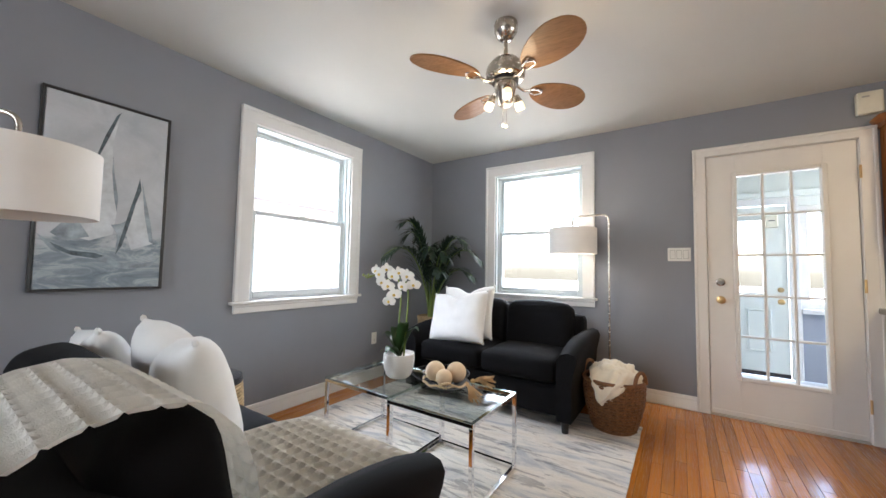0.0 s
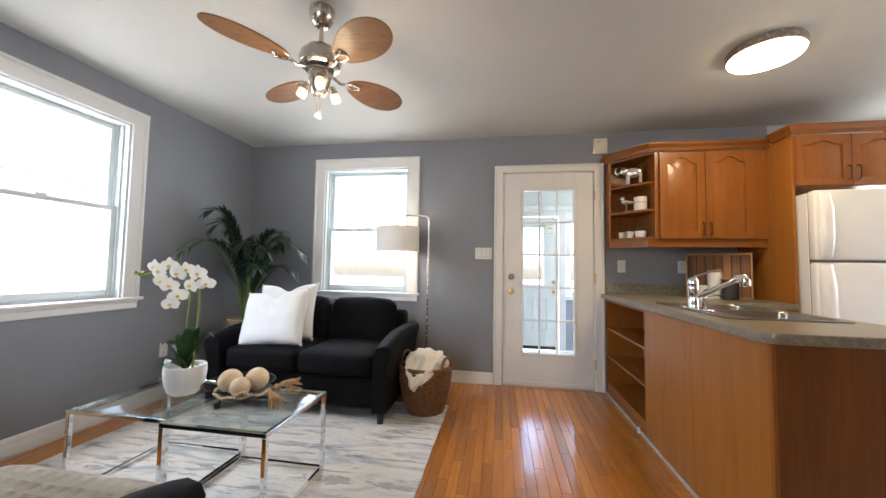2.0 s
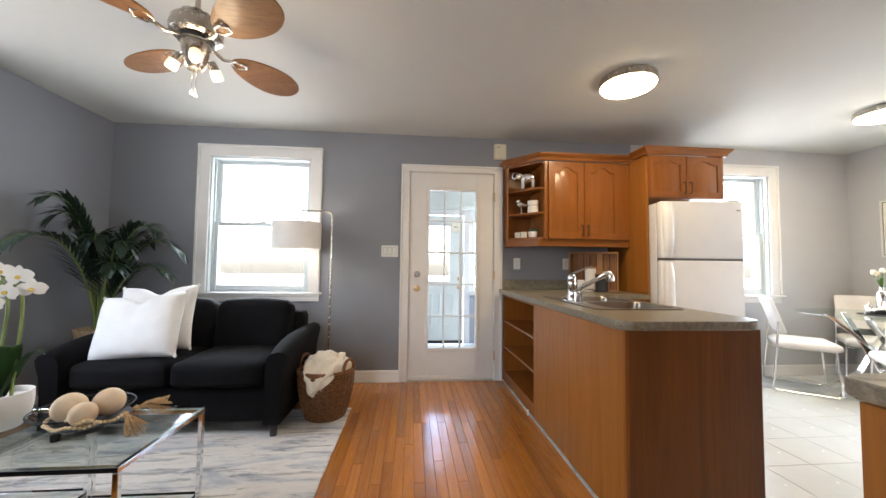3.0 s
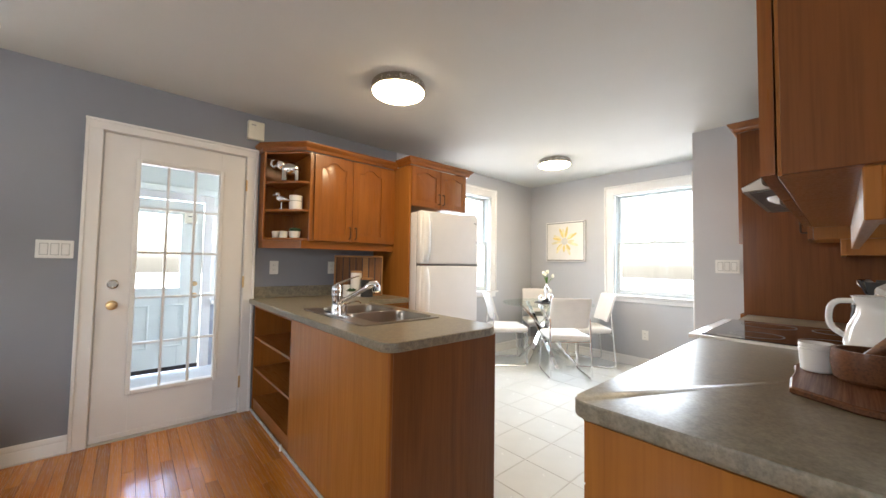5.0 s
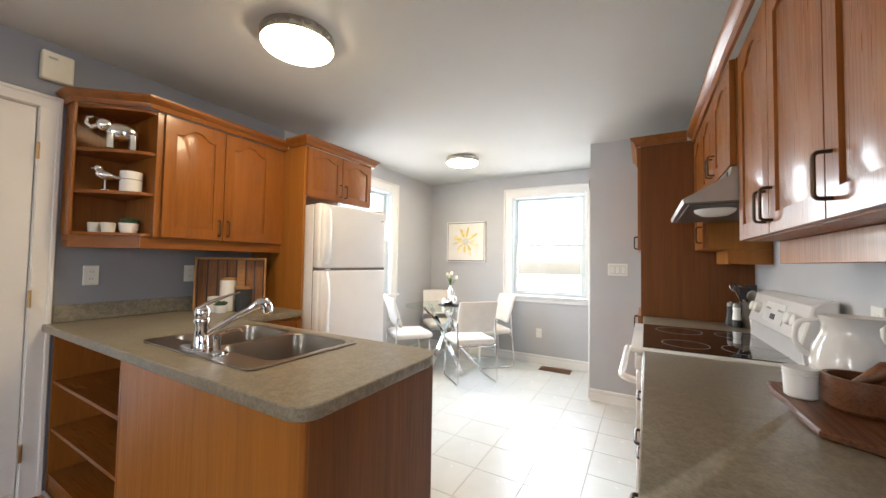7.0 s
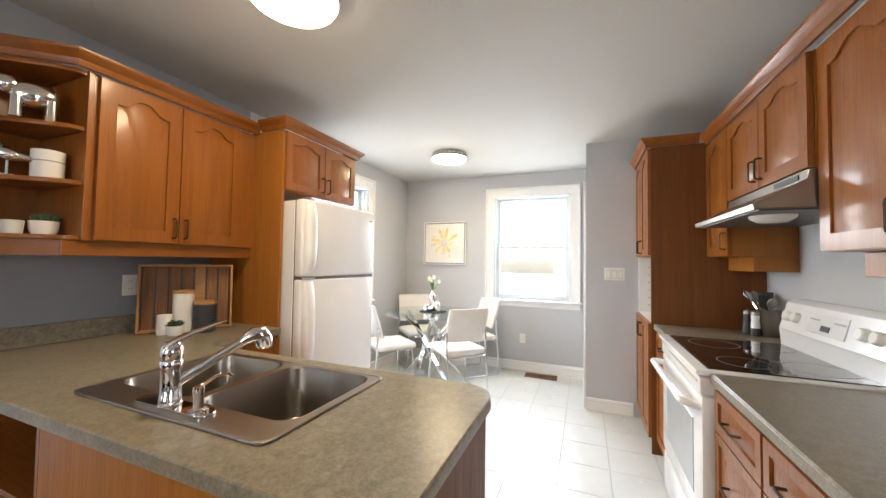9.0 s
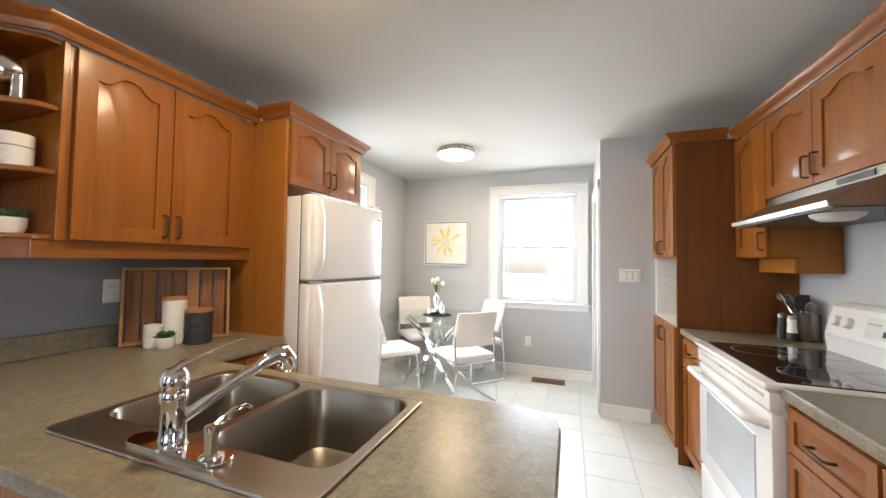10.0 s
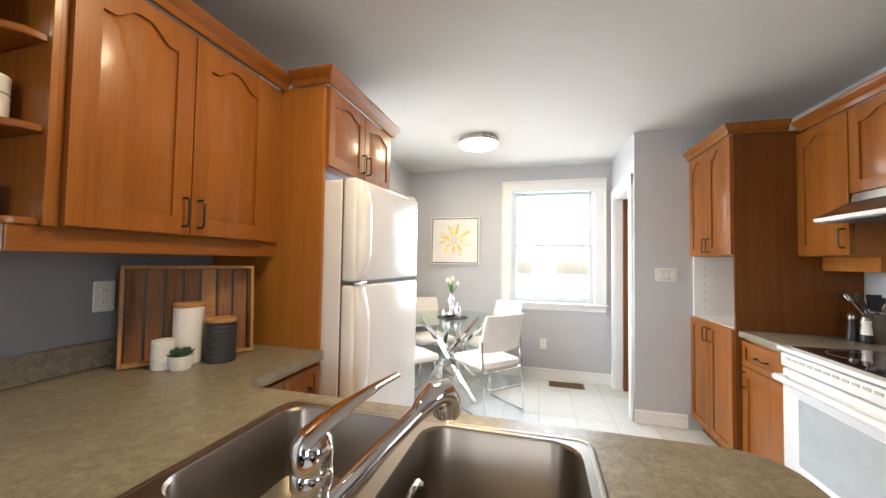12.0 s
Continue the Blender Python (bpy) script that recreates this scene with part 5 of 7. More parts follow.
def coffee_table(x0, x1, y0, y1, h, label):
    t = placed("coffee_table", label, "coffee table", ((x0 + x1) / 2, (y0 + y1) / 2, 0.01), "pair of glass coffee tables")
    part("glass_top", box(x0 - 0.004, x1 + 0.004, y0 - 0.004, y1 + 0.004, h - 0.01, h, 0.002, seg=2), TABLEGLASS, t, "clear glass top with greenish edge").visible_shadow = False
    k = 0.02
    b = 0.012
    bm = bmesh.new()
    for yy in (y0, y1 - k):
        box(x0, x1, yy, yy + k, h - 0.012 - k, h - 0.012, 0.002, bm)
    for xx in (x0, x1 - k):
        box(xx, xx + k, y0 + k, y1 - k, h - 0.012 - k, h - 0.012, 0.002, bm)
    part("top_frame", bm, CHROME, t)
    for xx in (x0, x1 - k):
        for yy in (y0, y1 - k):
            part("leg", box(xx, xx + k, yy, yy + k, b, h - 0.012 - k, 0.002), CHROME, t)
    for xx in (x0, x1 - k):
        part("floor_rail", box(xx, xx + k, y0 + k, y1 - k, b, b + k, 0.002), CHROME, t)
    part("floor_rail", box(x0 + k, x1 - k, y1 - k, y1, b, b + k, 0.002), CHROME, t)


coffee_table(-1.735, -1.188, 1.565, 2.09, 0.43, "square glass coffee table on chrome legs")
coffee_table(-1.179, -0.668, 1.52, 2.03, 0.435, "square glass coffee table on chrome legs by the loveseat")

# rug
bm = bmesh.new()
nx, ny = 60, 50
R = (-2.22, -0.135, 1.15, 3.05)
g = [[bm.verts.new((R[0] + (R[1] - R[0]) * i / nx + (0.006 * noise.noise(Vector((j * 0.2, 0, i))) if i in (0, nx) else 0), R[2] + (R[3] - R[2]) * j / ny, 0.0105 + 0.001 * noise.noise(Vector((i * 0.5, j * 0.5, 0))))) for i in range(nx + 1)] for j in range(ny + 1)]
for a, b in zip(g, g[1:]):
    for i in range(nx):
        bm.faces.new((a[i], a[i + 1], b[i + 1], b[i]))
ext = bmesh.ops.extrude_face_region(bm, geom=bm.faces[:])
bmesh.ops.translate(bm, verts=[v for v in ext["geom"] if isinstance(v, bmesh.types.BMVert)], vec=(0, 0, -0.0095))
solid("area_rug", bm, RUG, "cream and grey streaked area rug under the tables", "rug")


# orchid in its pot
POTX, POTY, TZ = -1.375, 1.838, 0.4305
orc = placed("potted_orchid", "white orchid with green leaves in a white pot", "plant", (POTX, POTY, TZ))
part("pot", lathe([(0, 0), (0.062, 0), (0.078, 0.015), (0.092, 0.06), (0.098, 0.11), (0.096, 0.145), (0.09, 0.145), (0.088, 0.12), (0, 0.118)], 32, (POTX, POTY, TZ)), MATTEWHITE, orc, "smooth white rounded pot")
LEAF = plain("orchid_leaf", (0.03, 0.075, 0.02), 0.32, vary=0.25, size=10, coat=0.2)
STEM = plain("green_stem", (0.16, 0.22, 0.05), 0.5, vary=0.2)
PETAL = plain("white_petal", (0.84, 0.83, 0.8), 0.55, vary=0.03)
YELLOW = plain("yellow_centre", (0.7, 0.5, 0.12), 0.6)


def leaf(base, yaw, length, width, rise, droop, n=9, fold=0.2):
    """A strap leaf that rises and bends over."""
    bm = bmesh.new()
    d, s = Vector((math.cos(yaw), math.sin(yaw), 0)), Vector((-math.sin(yaw), math.cos(yaw), 0))
    rows = []
    for i in range(n + 1):
        f = i / n
        c = Vector(base) + d * length * f * (1 - 0.2 * f) + Vector((0, 0, rise * math.sin(f * math.pi * 0.6) - droop * f * f))
        w = width * math.sin(math.pi * min(1, f * 0.92 + 0.08)) ** 0.6
        rows.append([bm.verts.new(c - s * w + Vector((0, 0, fold * w))), bm.verts.new(c), bm.verts.new(c + s * w + Vector((0, 0, fold * w)))])
    for a, b in zip(rows, rows[1:]):
        for k in (0, 1):
            bm.faces.new((a[k], a[k + 1], b[k + 1], b[k]))
    bmesh.ops.solidify(bm, geom=bm.faces, thickness=0.002)
    return bm


for yaw, l, w, r, dr in ((200, 0.15, 0.04, 0.16, 0.03), (150, 0.13, 0.038, 0.18, 0.02), (20, 0.16, 0.042, 0.2, 0.03), (330, 0.12, 0.038, 0.22, 0.0), (265, 0.14, 0.036, 0.1, 0.06), (95, 0.12, 0.036, 0.15, 0.02), (185, 0.19, 0.03, 0.06, 0.06)):
    part("leaf", leaf((POTX, POTY, TZ + 0.125), radians(yaw), l, w, r, dr), LEAF, orc, smooth=60)


def flower(c, face, roll, size, parent):
    """An orchid bloom: two broad petals, three narrow ones and a lip."""
    q = Vector(face).to_track_quat("Z", "Y").to_matrix().to_4x4()
    m = Matrix.Translation(c) @ q @ Matrix.Rotation(roll, 4, "Z")
    bm = bmesh.new()
    for a, l, w in ((0, 1.0, 0.55), (180, 1.0, 0.55), (90, 0.95, 0.36), (215, 0.9, 0.33), (325, 0.9, 0.33)):
        ca, sa = math.cos(radians(a)), math.sin(radians(a))
        rows = []
        for i in range(7):
            f = i / 6
            ww = w * math.sin(math.pi * (0.12 + 0.86 * f)) ** 0.7 * size
            x = l * f * size
            z = size * (0.22 * f - 0.35 * f * f) + (0.003 if a in (0, 180) else 0)
            rows.append([bm.verts.new((x * ca - y * sa, x * sa + y * ca, z - 0.12 * abs(y))) for y in (-ww, -ww / 2, 0, ww / 2, ww)])
        for r0, r1 in zip(rows, rows[1:]):
            for k in range(4):
                bm.faces.new((r0[k], r0[k + 1], r1[k + 1], r1[k]))
    turned(bm, m)
    fl = part("flower", bm, PETAL, parent, "white orchid bloom", smooth=80)
    part("lip", turned(lathe([(0, -0.004), (0.007, 0), (0.009, 0.006), (0.005, 0.014), (0, 0.017)], 8), m @ Matrix.Translation((0, -0.004, 0.002))), YELLOW, fl)


# two arching stems
st1 = [(POTX - 0.005, POTY, TZ + 0.12), (POTX + 0.0, POTY - 0.01, TZ + 0.32), (POTX + 0.01, POTY, TZ + 0.52), (POTX - 0.01, POTY - 0.02, TZ + 0.63), (POTX - 0.07, POTY - 0.05, TZ + 0.665), (POTX - 0.16, POTY - 0.07, TZ + 0.63), (POTX - 0.22, POTY - 0.08, TZ + 0.61)]
st2 = [(POTX + 0.03, POTY + 0.01, TZ + 0.12), (POTX + 0.055, POTY, TZ + 0.35), (POTX + 0.075, POTY - 0.01, TZ + 0.52), (POTX + 0.07, POTY - 0.03, TZ + 0.6), (POTX + 0.02, POTY - 0.06, TZ + 0.63), (POTX - 0.05, POTY - 0.09, TZ + 0.6)]
for s in (st1, st2):
    part("stem", tube(rounded_path(s, 0.08, 4), 0.0055, 8), STEM, orc, "green orchid stem", smooth=80)
rng = random.Random(4)
for dx, dy, dz in ((-0.13, -0.09, 0.66), (-0.08, -0.11, 0.64), (-0.03, -0.1, 0.67), (0.02, -0.1, 0.63), (0.06, -0.09, 0.65), (0.11, -0.07, 0.63), (0.15, -0.06, 0.58), (-0.04, -0.13, 0.59), (0.02, -0.14, 0.57), (0.06, -0.13, 0.52), (0.03, -0.14, 0.48), (-0.1, -0.08, 0.6), (0.1, -0.1, 0.57)):
    flower((POTX + dx, POTY + dy, TZ + dz), (rng.uniform(-0.1, 0.7), -1, rng.uniform(-0.25, 0.15)), rng.uniform(-0.4, 0.4), rng.uniform(0.04, 0.05), orc)
for i in range(4):
    part("bud", lathe([(0, -0.012), (0.008, -0.004), (0.009, 0.004), (0, 0.013)], 8, (POTX - 0.19 - 0.02 * i, POTY - 0.075 - 0.003 * i, TZ + 0.62 + 0.008 * (i % 2))), STEM, orc)

# tray with spheres and beads
WIRE = plain("black_wire", (0.02, 0.02, 0.025), 0.5, 0.5)
BX, BYY, BZ = -0.985, 1.82, 0.4355
tr = placed("wire_bowl", "black open-work wire bowl on the glass table", "bowl", (BX - 0.1, BYY + 0.06, BZ))
bm = bmesh.new()
for k in range(26):
    for sgn in (-1, 1):
        pts = []
        for i in range(7):
            f = i / 6
            r = 0.05 + 0.12 * f
            a = 2 * math.pi * k / 26 + sgn * f * 0.7
            pts.append((BX - 0.1 + r * math.cos(a), BYY + 0.06 + r * math.sin(a), BZ + 0.004 + 0.055 * f * f))
        tube(pts, 0.0016, 4, bm)
part("lattice", bm, WIRE, tr)
for r, z in ((0.05, 0.003), (0.17, 0.06)):
    part("ring", tube([(BX - 0.1 + r * math.cos(2 * math.pi * i / 40), BYY + 0.06 + r * math.sin(2 * math.pi * i / 40), BZ + z) for i in range(40)], 0.003, 6, closed=True), WIRE, tr)
fd = placed("footed_dish", "small round dark footed dish", "dish", (BX, BYY - 0.03, BZ))
part("dish", lathe([(0, 0.0), (0.045, 0), (0.04, 0.01), (0.03, 0.025), (0.12, 0.04), (0.13, 0.05), (0.122, 0.05), (0.1, 0.044), (0, 0.04)], 32, (BX, BYY - 0.03, BZ)), plain("dark_pottery", (0.04, 0.04, 0.045), 0.4), fd)
SAND = plain("sandy_ball", (0.72, 0.56, 0.38), 0.85, vary=0.08, size=20, grain=0.5, grain_size=300)
for dx, dy, r in ((-0.055, -0.03, 0.056), (0.045, 0.03, 0.055), (0.03, -0.07, 0.045)):
    solid("decorative_ball", lathe([(r * math.sin(math.pi * i / 14), -r * math.cos(math.pi * i / 14)) for i in range(15)], 24, (BX + dx, BYY - 0.03 + dy, BZ + 0.046 + r)), SAND, "sand-coloured round decorative ball in the dish", "ornament", "decorative balls")
gar = placed("bead_garland", "string of pale wooden beads with jute tassels", "garland", (BX, BYY, BZ + 0.05))
BEAD = plain("pale_bead", (0.66, 0.5, 0.3), 0.6, vary=0.1)
JUTE = plain("jute", (0.5, 0.32, 0.15), 0.9, vary=0.25, size=30, grain=0.8, grain_size=200)
loop = []
for i in range(34):
    a = radians(150 + i * 210 / 33)
    loop.append((BX + 0.128 * math.cos(a), BYY - 0.03 + 0.128 * math.sin(a), BZ + 0.058 + 0.004 * math.sin(i)))
for i in range(12):
    loop.append((BX - 0.01 + 0.011 * i, BYY - 0.145 + 0.004 * abs(i - 6), BZ + 0.075 + 0.006 * math.sin(i)))
for p in loop:
    part("bead", lathe([(0, -0.0075), (0.006, -0.004), (0.0075, 0), (0.006, 0.004), (0, 0.0075)], 10, p), BEAD, gar)
for base, way, ln in (((BX + 0.13, BYY - 0.03, BZ + 0.06), (0.8, -0.5, -0.25), 0.1), ((BX + 0.14, BYY + 0.02, BZ + 0.065), (0.7, 0.1, 0.25), 0.1)):
    bm = bmesh.new()
    w = Vector(way).normalized()
    part("tassel_knot", lathe([(0, -0.014), (0.013, -0.006), (0.014, 0.004), (0, 0.014)], 10, base), JUTE, gar)
    for k in range(26):
        o = Vector((rng.uniform(-1, 1), rng.uniform(-1, 1), rng.uniform(-1, 1))) * 0.012
        p0 = Vector(base)
        p1 = p0 + w * ln * 0.5 + o
        p2 = p0 + w * ln + o * 2.6 + Vector((0, 0, -0.02))
        p2.z = max(p2.z, BZ + 0.004)
        tube([p0, p1, p2], 0.0028, 5, bm)
    part("tassel", bm, JUTE, gar, "frayed jute tassel")

# palm in a woven pot
PXc, PYc = -2.13, 3.22
palm = placed("potted_palm", "green artificial palm in a woven basket pot", "plant", (PXc, PYc, 0))
WOVEN = plain("woven_straw", (0.42, 0.3, 0.17), 0.8, vary=0.25, size=40, grain=0.9, grain_size=120)
part("pot", lathe([(0, 0.0), (0.12, 0.0), (0.15, 0.06), (0.16, 0.2), (0.15, 0.4), (0.135, 0.54), (0.145, 0.6), (0.135, 0.605), (0.12, 0.54), (0, 0.5)], 28, (PXc, PYc, 0)), WOVEN, palm, "woven straw pot cover")
FROND = plain("palm_leaf", (0.013, 0.032, 0.017), 0.4, vary=0.35, size=14)
FSTEM = plain("palm_stalk", (0.14, 0.2, 0.05), 0.5, vary=0.2)


def frond(yaw, reach, top, droop, parent):
    """A stalk with leaflets down both sides."""
    d = Vector((math.cos(yaw), math.sin(yaw), 0))
    s = Vector((-math.sin(yaw), math.cos(yaw), 0))
    base = Vector((PXc, PYc, 0.58)) + d * 0.02
    pts = []
    for i in range(15):
        f = i / 14
        pts.append(base + d * reach * (f ** 1.5) + Vector((0, 0, top * math.sin(min(1, f * 1.1) * math.pi / 2) - droop * f ** 3)))
    part("stalk", tube(pts, 0.008, 6, radii=[0.011 * (1 - 0.8 * i / 14) + 0.0015 for i in range(15)]), FSTEM, parent, "green palm stalk", smooth=80)
    bm = bmesh.new()
    for i in range(4, 15):
        for half in (0, 0.5):
            j = min(13.99, i + half - 0.5)
            a = pts[int(j)].lerp(pts[int(j) + 1], j % 1)
            t = (pts[int(j) + 1] - pts[int(j)]).normalized()
            f = j / 14
            ln = 0.27 * math.sin(math.pi * (0.25 + 0.68 * f)) ** 0.8
            for sg in (-1, 1):
                w = (s * sg * 0.75 + t * (0.65 + 0.6 * f) + Vector((0, 0, 0.12 - 0.1 * f))).normalized()
                side = w.cross(Vector((0, 0, 1))).normalized()
                p1, p2 = a + w * ln * 0.5 - Vector((0, 0, 0.008)), a + w * ln - Vector((0, 0, 0.05 + 0.03 * rng.random()))
                ww = 0.0145
                v = [bm.verts.new(q) for q in (a - side * 0.003, a + side * 0.003, p1 + side * ww, p2, p1 - side * ww)]
                vm = bm.verts.new(p1 + Vector((0, 0, 0.004)))
                bm.faces.new((v[0], v[1], v[2], vm))
                bm.faces.new((v[0], vm, v[4]))
                bm.faces.new((vm, v[2], v[3]))
                bm.faces.new((vm, v[3], v[4]))
    tagged(part("leaf_blade", bm, FROND, parent, smooth=0), kind="stuff")


for yaw, reach, top, droop in ((-100, 0.62, 0.86, 0.22), (-112, 0.34, 1.06, 0.06), (-125, 0.26, 0.98, 0.1), (-5, 0.42, 0.92, 0.12), (15, 0.5, 0.84, 0.2), (-30, 0.34, 0.78, 0.12), (-60, 0.3, 0.84, 0.14), (5, 0.46, 0.6, 0.14), (-40, 0.36, 0.6, 0.1), (200, 0.14, 0.85, 0.0), (60, 0.3, 0.85, 0.1)):
    frond(radians(yaw), reach, top, droop, palm)


# wicker basket with a fleece
KX, KY, KZ = -0.303, 2.925, 0.012
bas = placed("wicker_basket", "round brown wicker basket with two handles", "basket", (KX, KY, KZ))
WICK = plain("brown_wicker", (0.2, 0.085, 0.03), 0.6, vary=0.4, size=50, grain=0.5, grain_size=150)
kr = lambda z: 0.135 + 0.06 * math.sin(min(1, z / 0.3) * math.pi / 2)
KH = 0.34
part("bottom", cyl(0.14, 0.14, 0.0, 0.012, 32, (KX, KY), None, Matrix.Translation((0, 0, KZ))), WICK, bas)
part("liner", lathe([(kr(KH * i / 8) - 0.012, KH * i / 8) for i in range(9)], 32, (KX, KY, KZ)), plain("dark_wicker", (0.09, 0.04, 0.016), 0.8), bas)
bm = bmesh.new()
for j in range(17):
    z = 0.012 + (KH - 0.02) * j / 16
    r = kr(z)
    tube([(KX + (r + 0.005 * (1 if (i + j) % 2 else -1)) * math.cos(2 * math.pi * i / 48), KY + (r + 0.005 * (1 if (i + j) % 2 else -1)) * math.sin(2 * math.pi * i / 48), KZ + z + 0.003 * math.sin(i * 1.7 + j)) for i in range(48)], 0.0085, 5, bm, closed=True)
tagged(part("weave", bm, WICK, bas, smooth=80), kind="stuff")
for i in range(24):
    a = 2 * math.pi * i / 24
    part("stake", tube([(KX + (kr(z) + 0.004) * math.cos(a), KY + (kr(z) + 0.004) * math.sin(a), KZ + z) for z in (0.01, 0.1, 0.2, 0.3, KH)], 0.005, 5), WICK, bas)
part("rim", tube([(KX + kr(KH) * math.cos(2 * math.pi * i / 40), KY + kr(KH) * math.sin(2 * math.pi * i / 40), KZ + KH) for i in range(40)], 0.014, 8, closed=True), WICK, bas)
for sa in (155, -25):
    a = radians(sa)
    c = Vector((KX + kr(KH) * math.cos(a), KY + kr(KH) * math.sin(a), KZ + KH))
    s = Vector((-math.sin(a), math.cos(a), 0))
    part("handle", tube([c + s * 0.065 * math.cos(math.pi * i / 12) + Vector((0, 0, 0.085 * math.sin(math.pi * i / 12))) for i in range(13)], 0.012, 8), WICK, bas, "thick wicker loop handle")
bm = bmesh.new()
bmesh.ops.create_icosphere(bm, subdivisions=5, radius=1)
for v in bm.verts:
    p = v.co.copy()
    q = Vector((p.x * 0.165, p.y * 0.15, p.z * 0.11))
    q += p * 0.035 * noise.noise(p * 2.6) + p * 0.012 * noise.noise(p * 9)
    if p.y < -0.25 and p.z < 0.55:
        k = (-p.y - 0.25) / 0.75
        q.y -= 0.075 * k
        q.z -= 0.12 * k * (1 - min(1, abs(p.x + 0.15) * 1.4))
        q.x -= 0.03 * k
    v.co = q + Vector((KX + 0.01, KY - 0.005, KZ + KH + 0.005))
solid("fleece_blanket", bm, FLEECE, "cream fleece blanket bundled in the wicker basket", "blanket", smooth=80)


# floor lamps
def floor_lamp(at, rz, label, lit):
    """Pole with a hooked arm; the shade hangs at local -x."""
    l = thing("floor_lamp", label, "floor lamp", at, rz, "matching floor lamps")
    part("base", lathe([(0, 0), (0.13, 0), (0.13, 0.012), (0.12, 0.02), (0.02, 0.024), (0, 0.024)], 32), NICKEL, l)
    part("pole", tube(rounded_path([(0, 0, 0.02), (0, 0, 1.6), (-0.3, 0, 1.6), (-0.3, 0, 1.5)], 0.06, 6), 0.009, 12), NICKEL, l, "slim nickel hooked pole")
    part("shade", lathe([(0.2, 1.26), (0.205, 1.26), (0.205, 1.49), (0.2, 1.49)], 40, (-0.3, 0, 0), closed=True), SHADE, l, "white fabric drum shade")
    part("socket", cyl(0.018, 0.018, 1.4, 1.5, 12, (-0.3, 0)), NICKEL, l)
    part("light_bulb", lathe([(0, 1.32), (0.025, 1.33), (0.03, 1.36), (0.016, 1.4), (0, 1.4)], 16, (-0.3, 0, 0)), glowing("lamp_bulb", (1, 0.85, 0.65), 3.0) if lit else MATTEWHITE, l)
    for a in (0, 120, 240):
        part("spider", tube([(-0.3, 0, 1.485), (-0.3 + 0.2 * math.cos(radians(a)), 0.2 * math.sin(radians(a)), 1.485)], 0.002, 5), NICKEL, l)
    return l


floor_lamp((-0.40, 3.41, 0), 0, "nickel floor lamp with a white drum shade, lit", True)
floor_lamp((-1.88, 0.04, 0), 232, "nickel floor lamp with a white drum shade behind the loveseat", False)
bulb("floor_lamp_light", (-0.70, 3.41, 1.36), 5.0, (1, 0.85, 0.66), 0.03)

# stool
stl = placed("drum_stool", "woven drum stool with a dark padded top", "stool", (-2.23, 1.10, 0))
bm = bmesh.new()
for j in range(20):
    r = 0.185 + 0.012 * math.sin(j / 19 * math.pi)
    tube([(-2.23 + r * math.cos(2 * math.pi * i / 36), 1.10 + r * math.sin(2 * math.pi * i / 36), 0.012 + 0.0205 * j) for i in range(36)], 0.0115, 6, bm, closed=True)
tagged(part("coils", bm, plain("pale_rattan", (0.5, 0.36, 0.2), 0.7, vary=0.25, size=40, grain=0.5), stl, smooth=80), kind="stuff")
part("seat", lathe([(0, 0.40), (0.19, 0.40), (0.197, 0.42), (0.19, 0.445), (0.15, 0.455), (0, 0.457)], 36, (-2.23, 1.10, 0)), cloth("dark_blue_seat", (0.02, 0.024, 0.035)), stl, "dark padded seat")


# paintings
def framed(name, label, m, w, h, depth, canvas, frame_mat, edge):
    """A canvas in a thin floating frame. Local: x across, z up, faces -y, back at y = 0."""
    p = thing(name, label, "painting")
    p.matrix_basis = m
    part("canvas", box(-w / 2 + edge, w / 2 - edge, -depth + 0.004, -0.002, edge, h - edge, 0.002), canvas, p)
    bm = bmesh.new()
    box(-w / 2, -w / 2 + 0.012, -depth, 0, 0, h, 0.001, bm)
    box(w / 2 - 0.012, w / 2, -depth, 0, 0, h, 0.001, bm)
    box(-w / 2 + 0.012, w / 2 - 0.012, -depth, 0, 0, 0.012, 0.001, bm)
    box(-w / 2 + 0.012, w / 2 - 0.012, -depth, 0, h - 0.012, h, 0.001, bm)
    part("frame", bm, frame_mat, p)
    return p


def sea_canvas():
    m, nt, b = nodes_of("sea_canvas")
    tc = nt.nodes.new("ShaderNodeTexCoord")
    sep = nt.nodes.new("ShaderNodeSeparateXYZ")
    nt.links.new(tc.outputs["Object"], sep.inputs[0])
    strokes = noise_tex(nt, coords(nt, (2.5, 1, 7)), 2.2, 7, 0.65, 1.2)
    add = nt.nodes.new("ShaderNodeMath")
    add.operation = "MULTIPLY_ADD"
    nt.links.new(strokes, add.inputs[0])
    add.inputs[1].default_value = 0.35
    nt.links.new(sep.outputs["Z"], add.inputs[2])
    sea = ramp(nt, strokes, [(0.3, (0.14, 0.18, 0.21)), (0.48, (0.24, 0.29, 0.33)), (0.6, (0.42, 0.47, 0.5)), (0.75, (0.2, 0.25, 0.28))])
    skyc = ramp(nt, noise_tex(nt, coords(nt, (2, 1, 2)), 2.5, 6, 0.6, 0.6), [(0.35, (0.42, 0.45, 0.48)), (0.65, (0.54, 0.56, 0.59))])
    k = ramp(nt, add.outputs[0], [(0.40, (0, 0, 0)), (0.47, (1, 1, 1))])
    nt.links.new(mix(nt, k, sea, skyc), b.inputs["Base Color"])
    b.inputs["Roughness"].default_value = 0.7
    bump(nt, b, strokes, 0.3, 0.004)
    return m


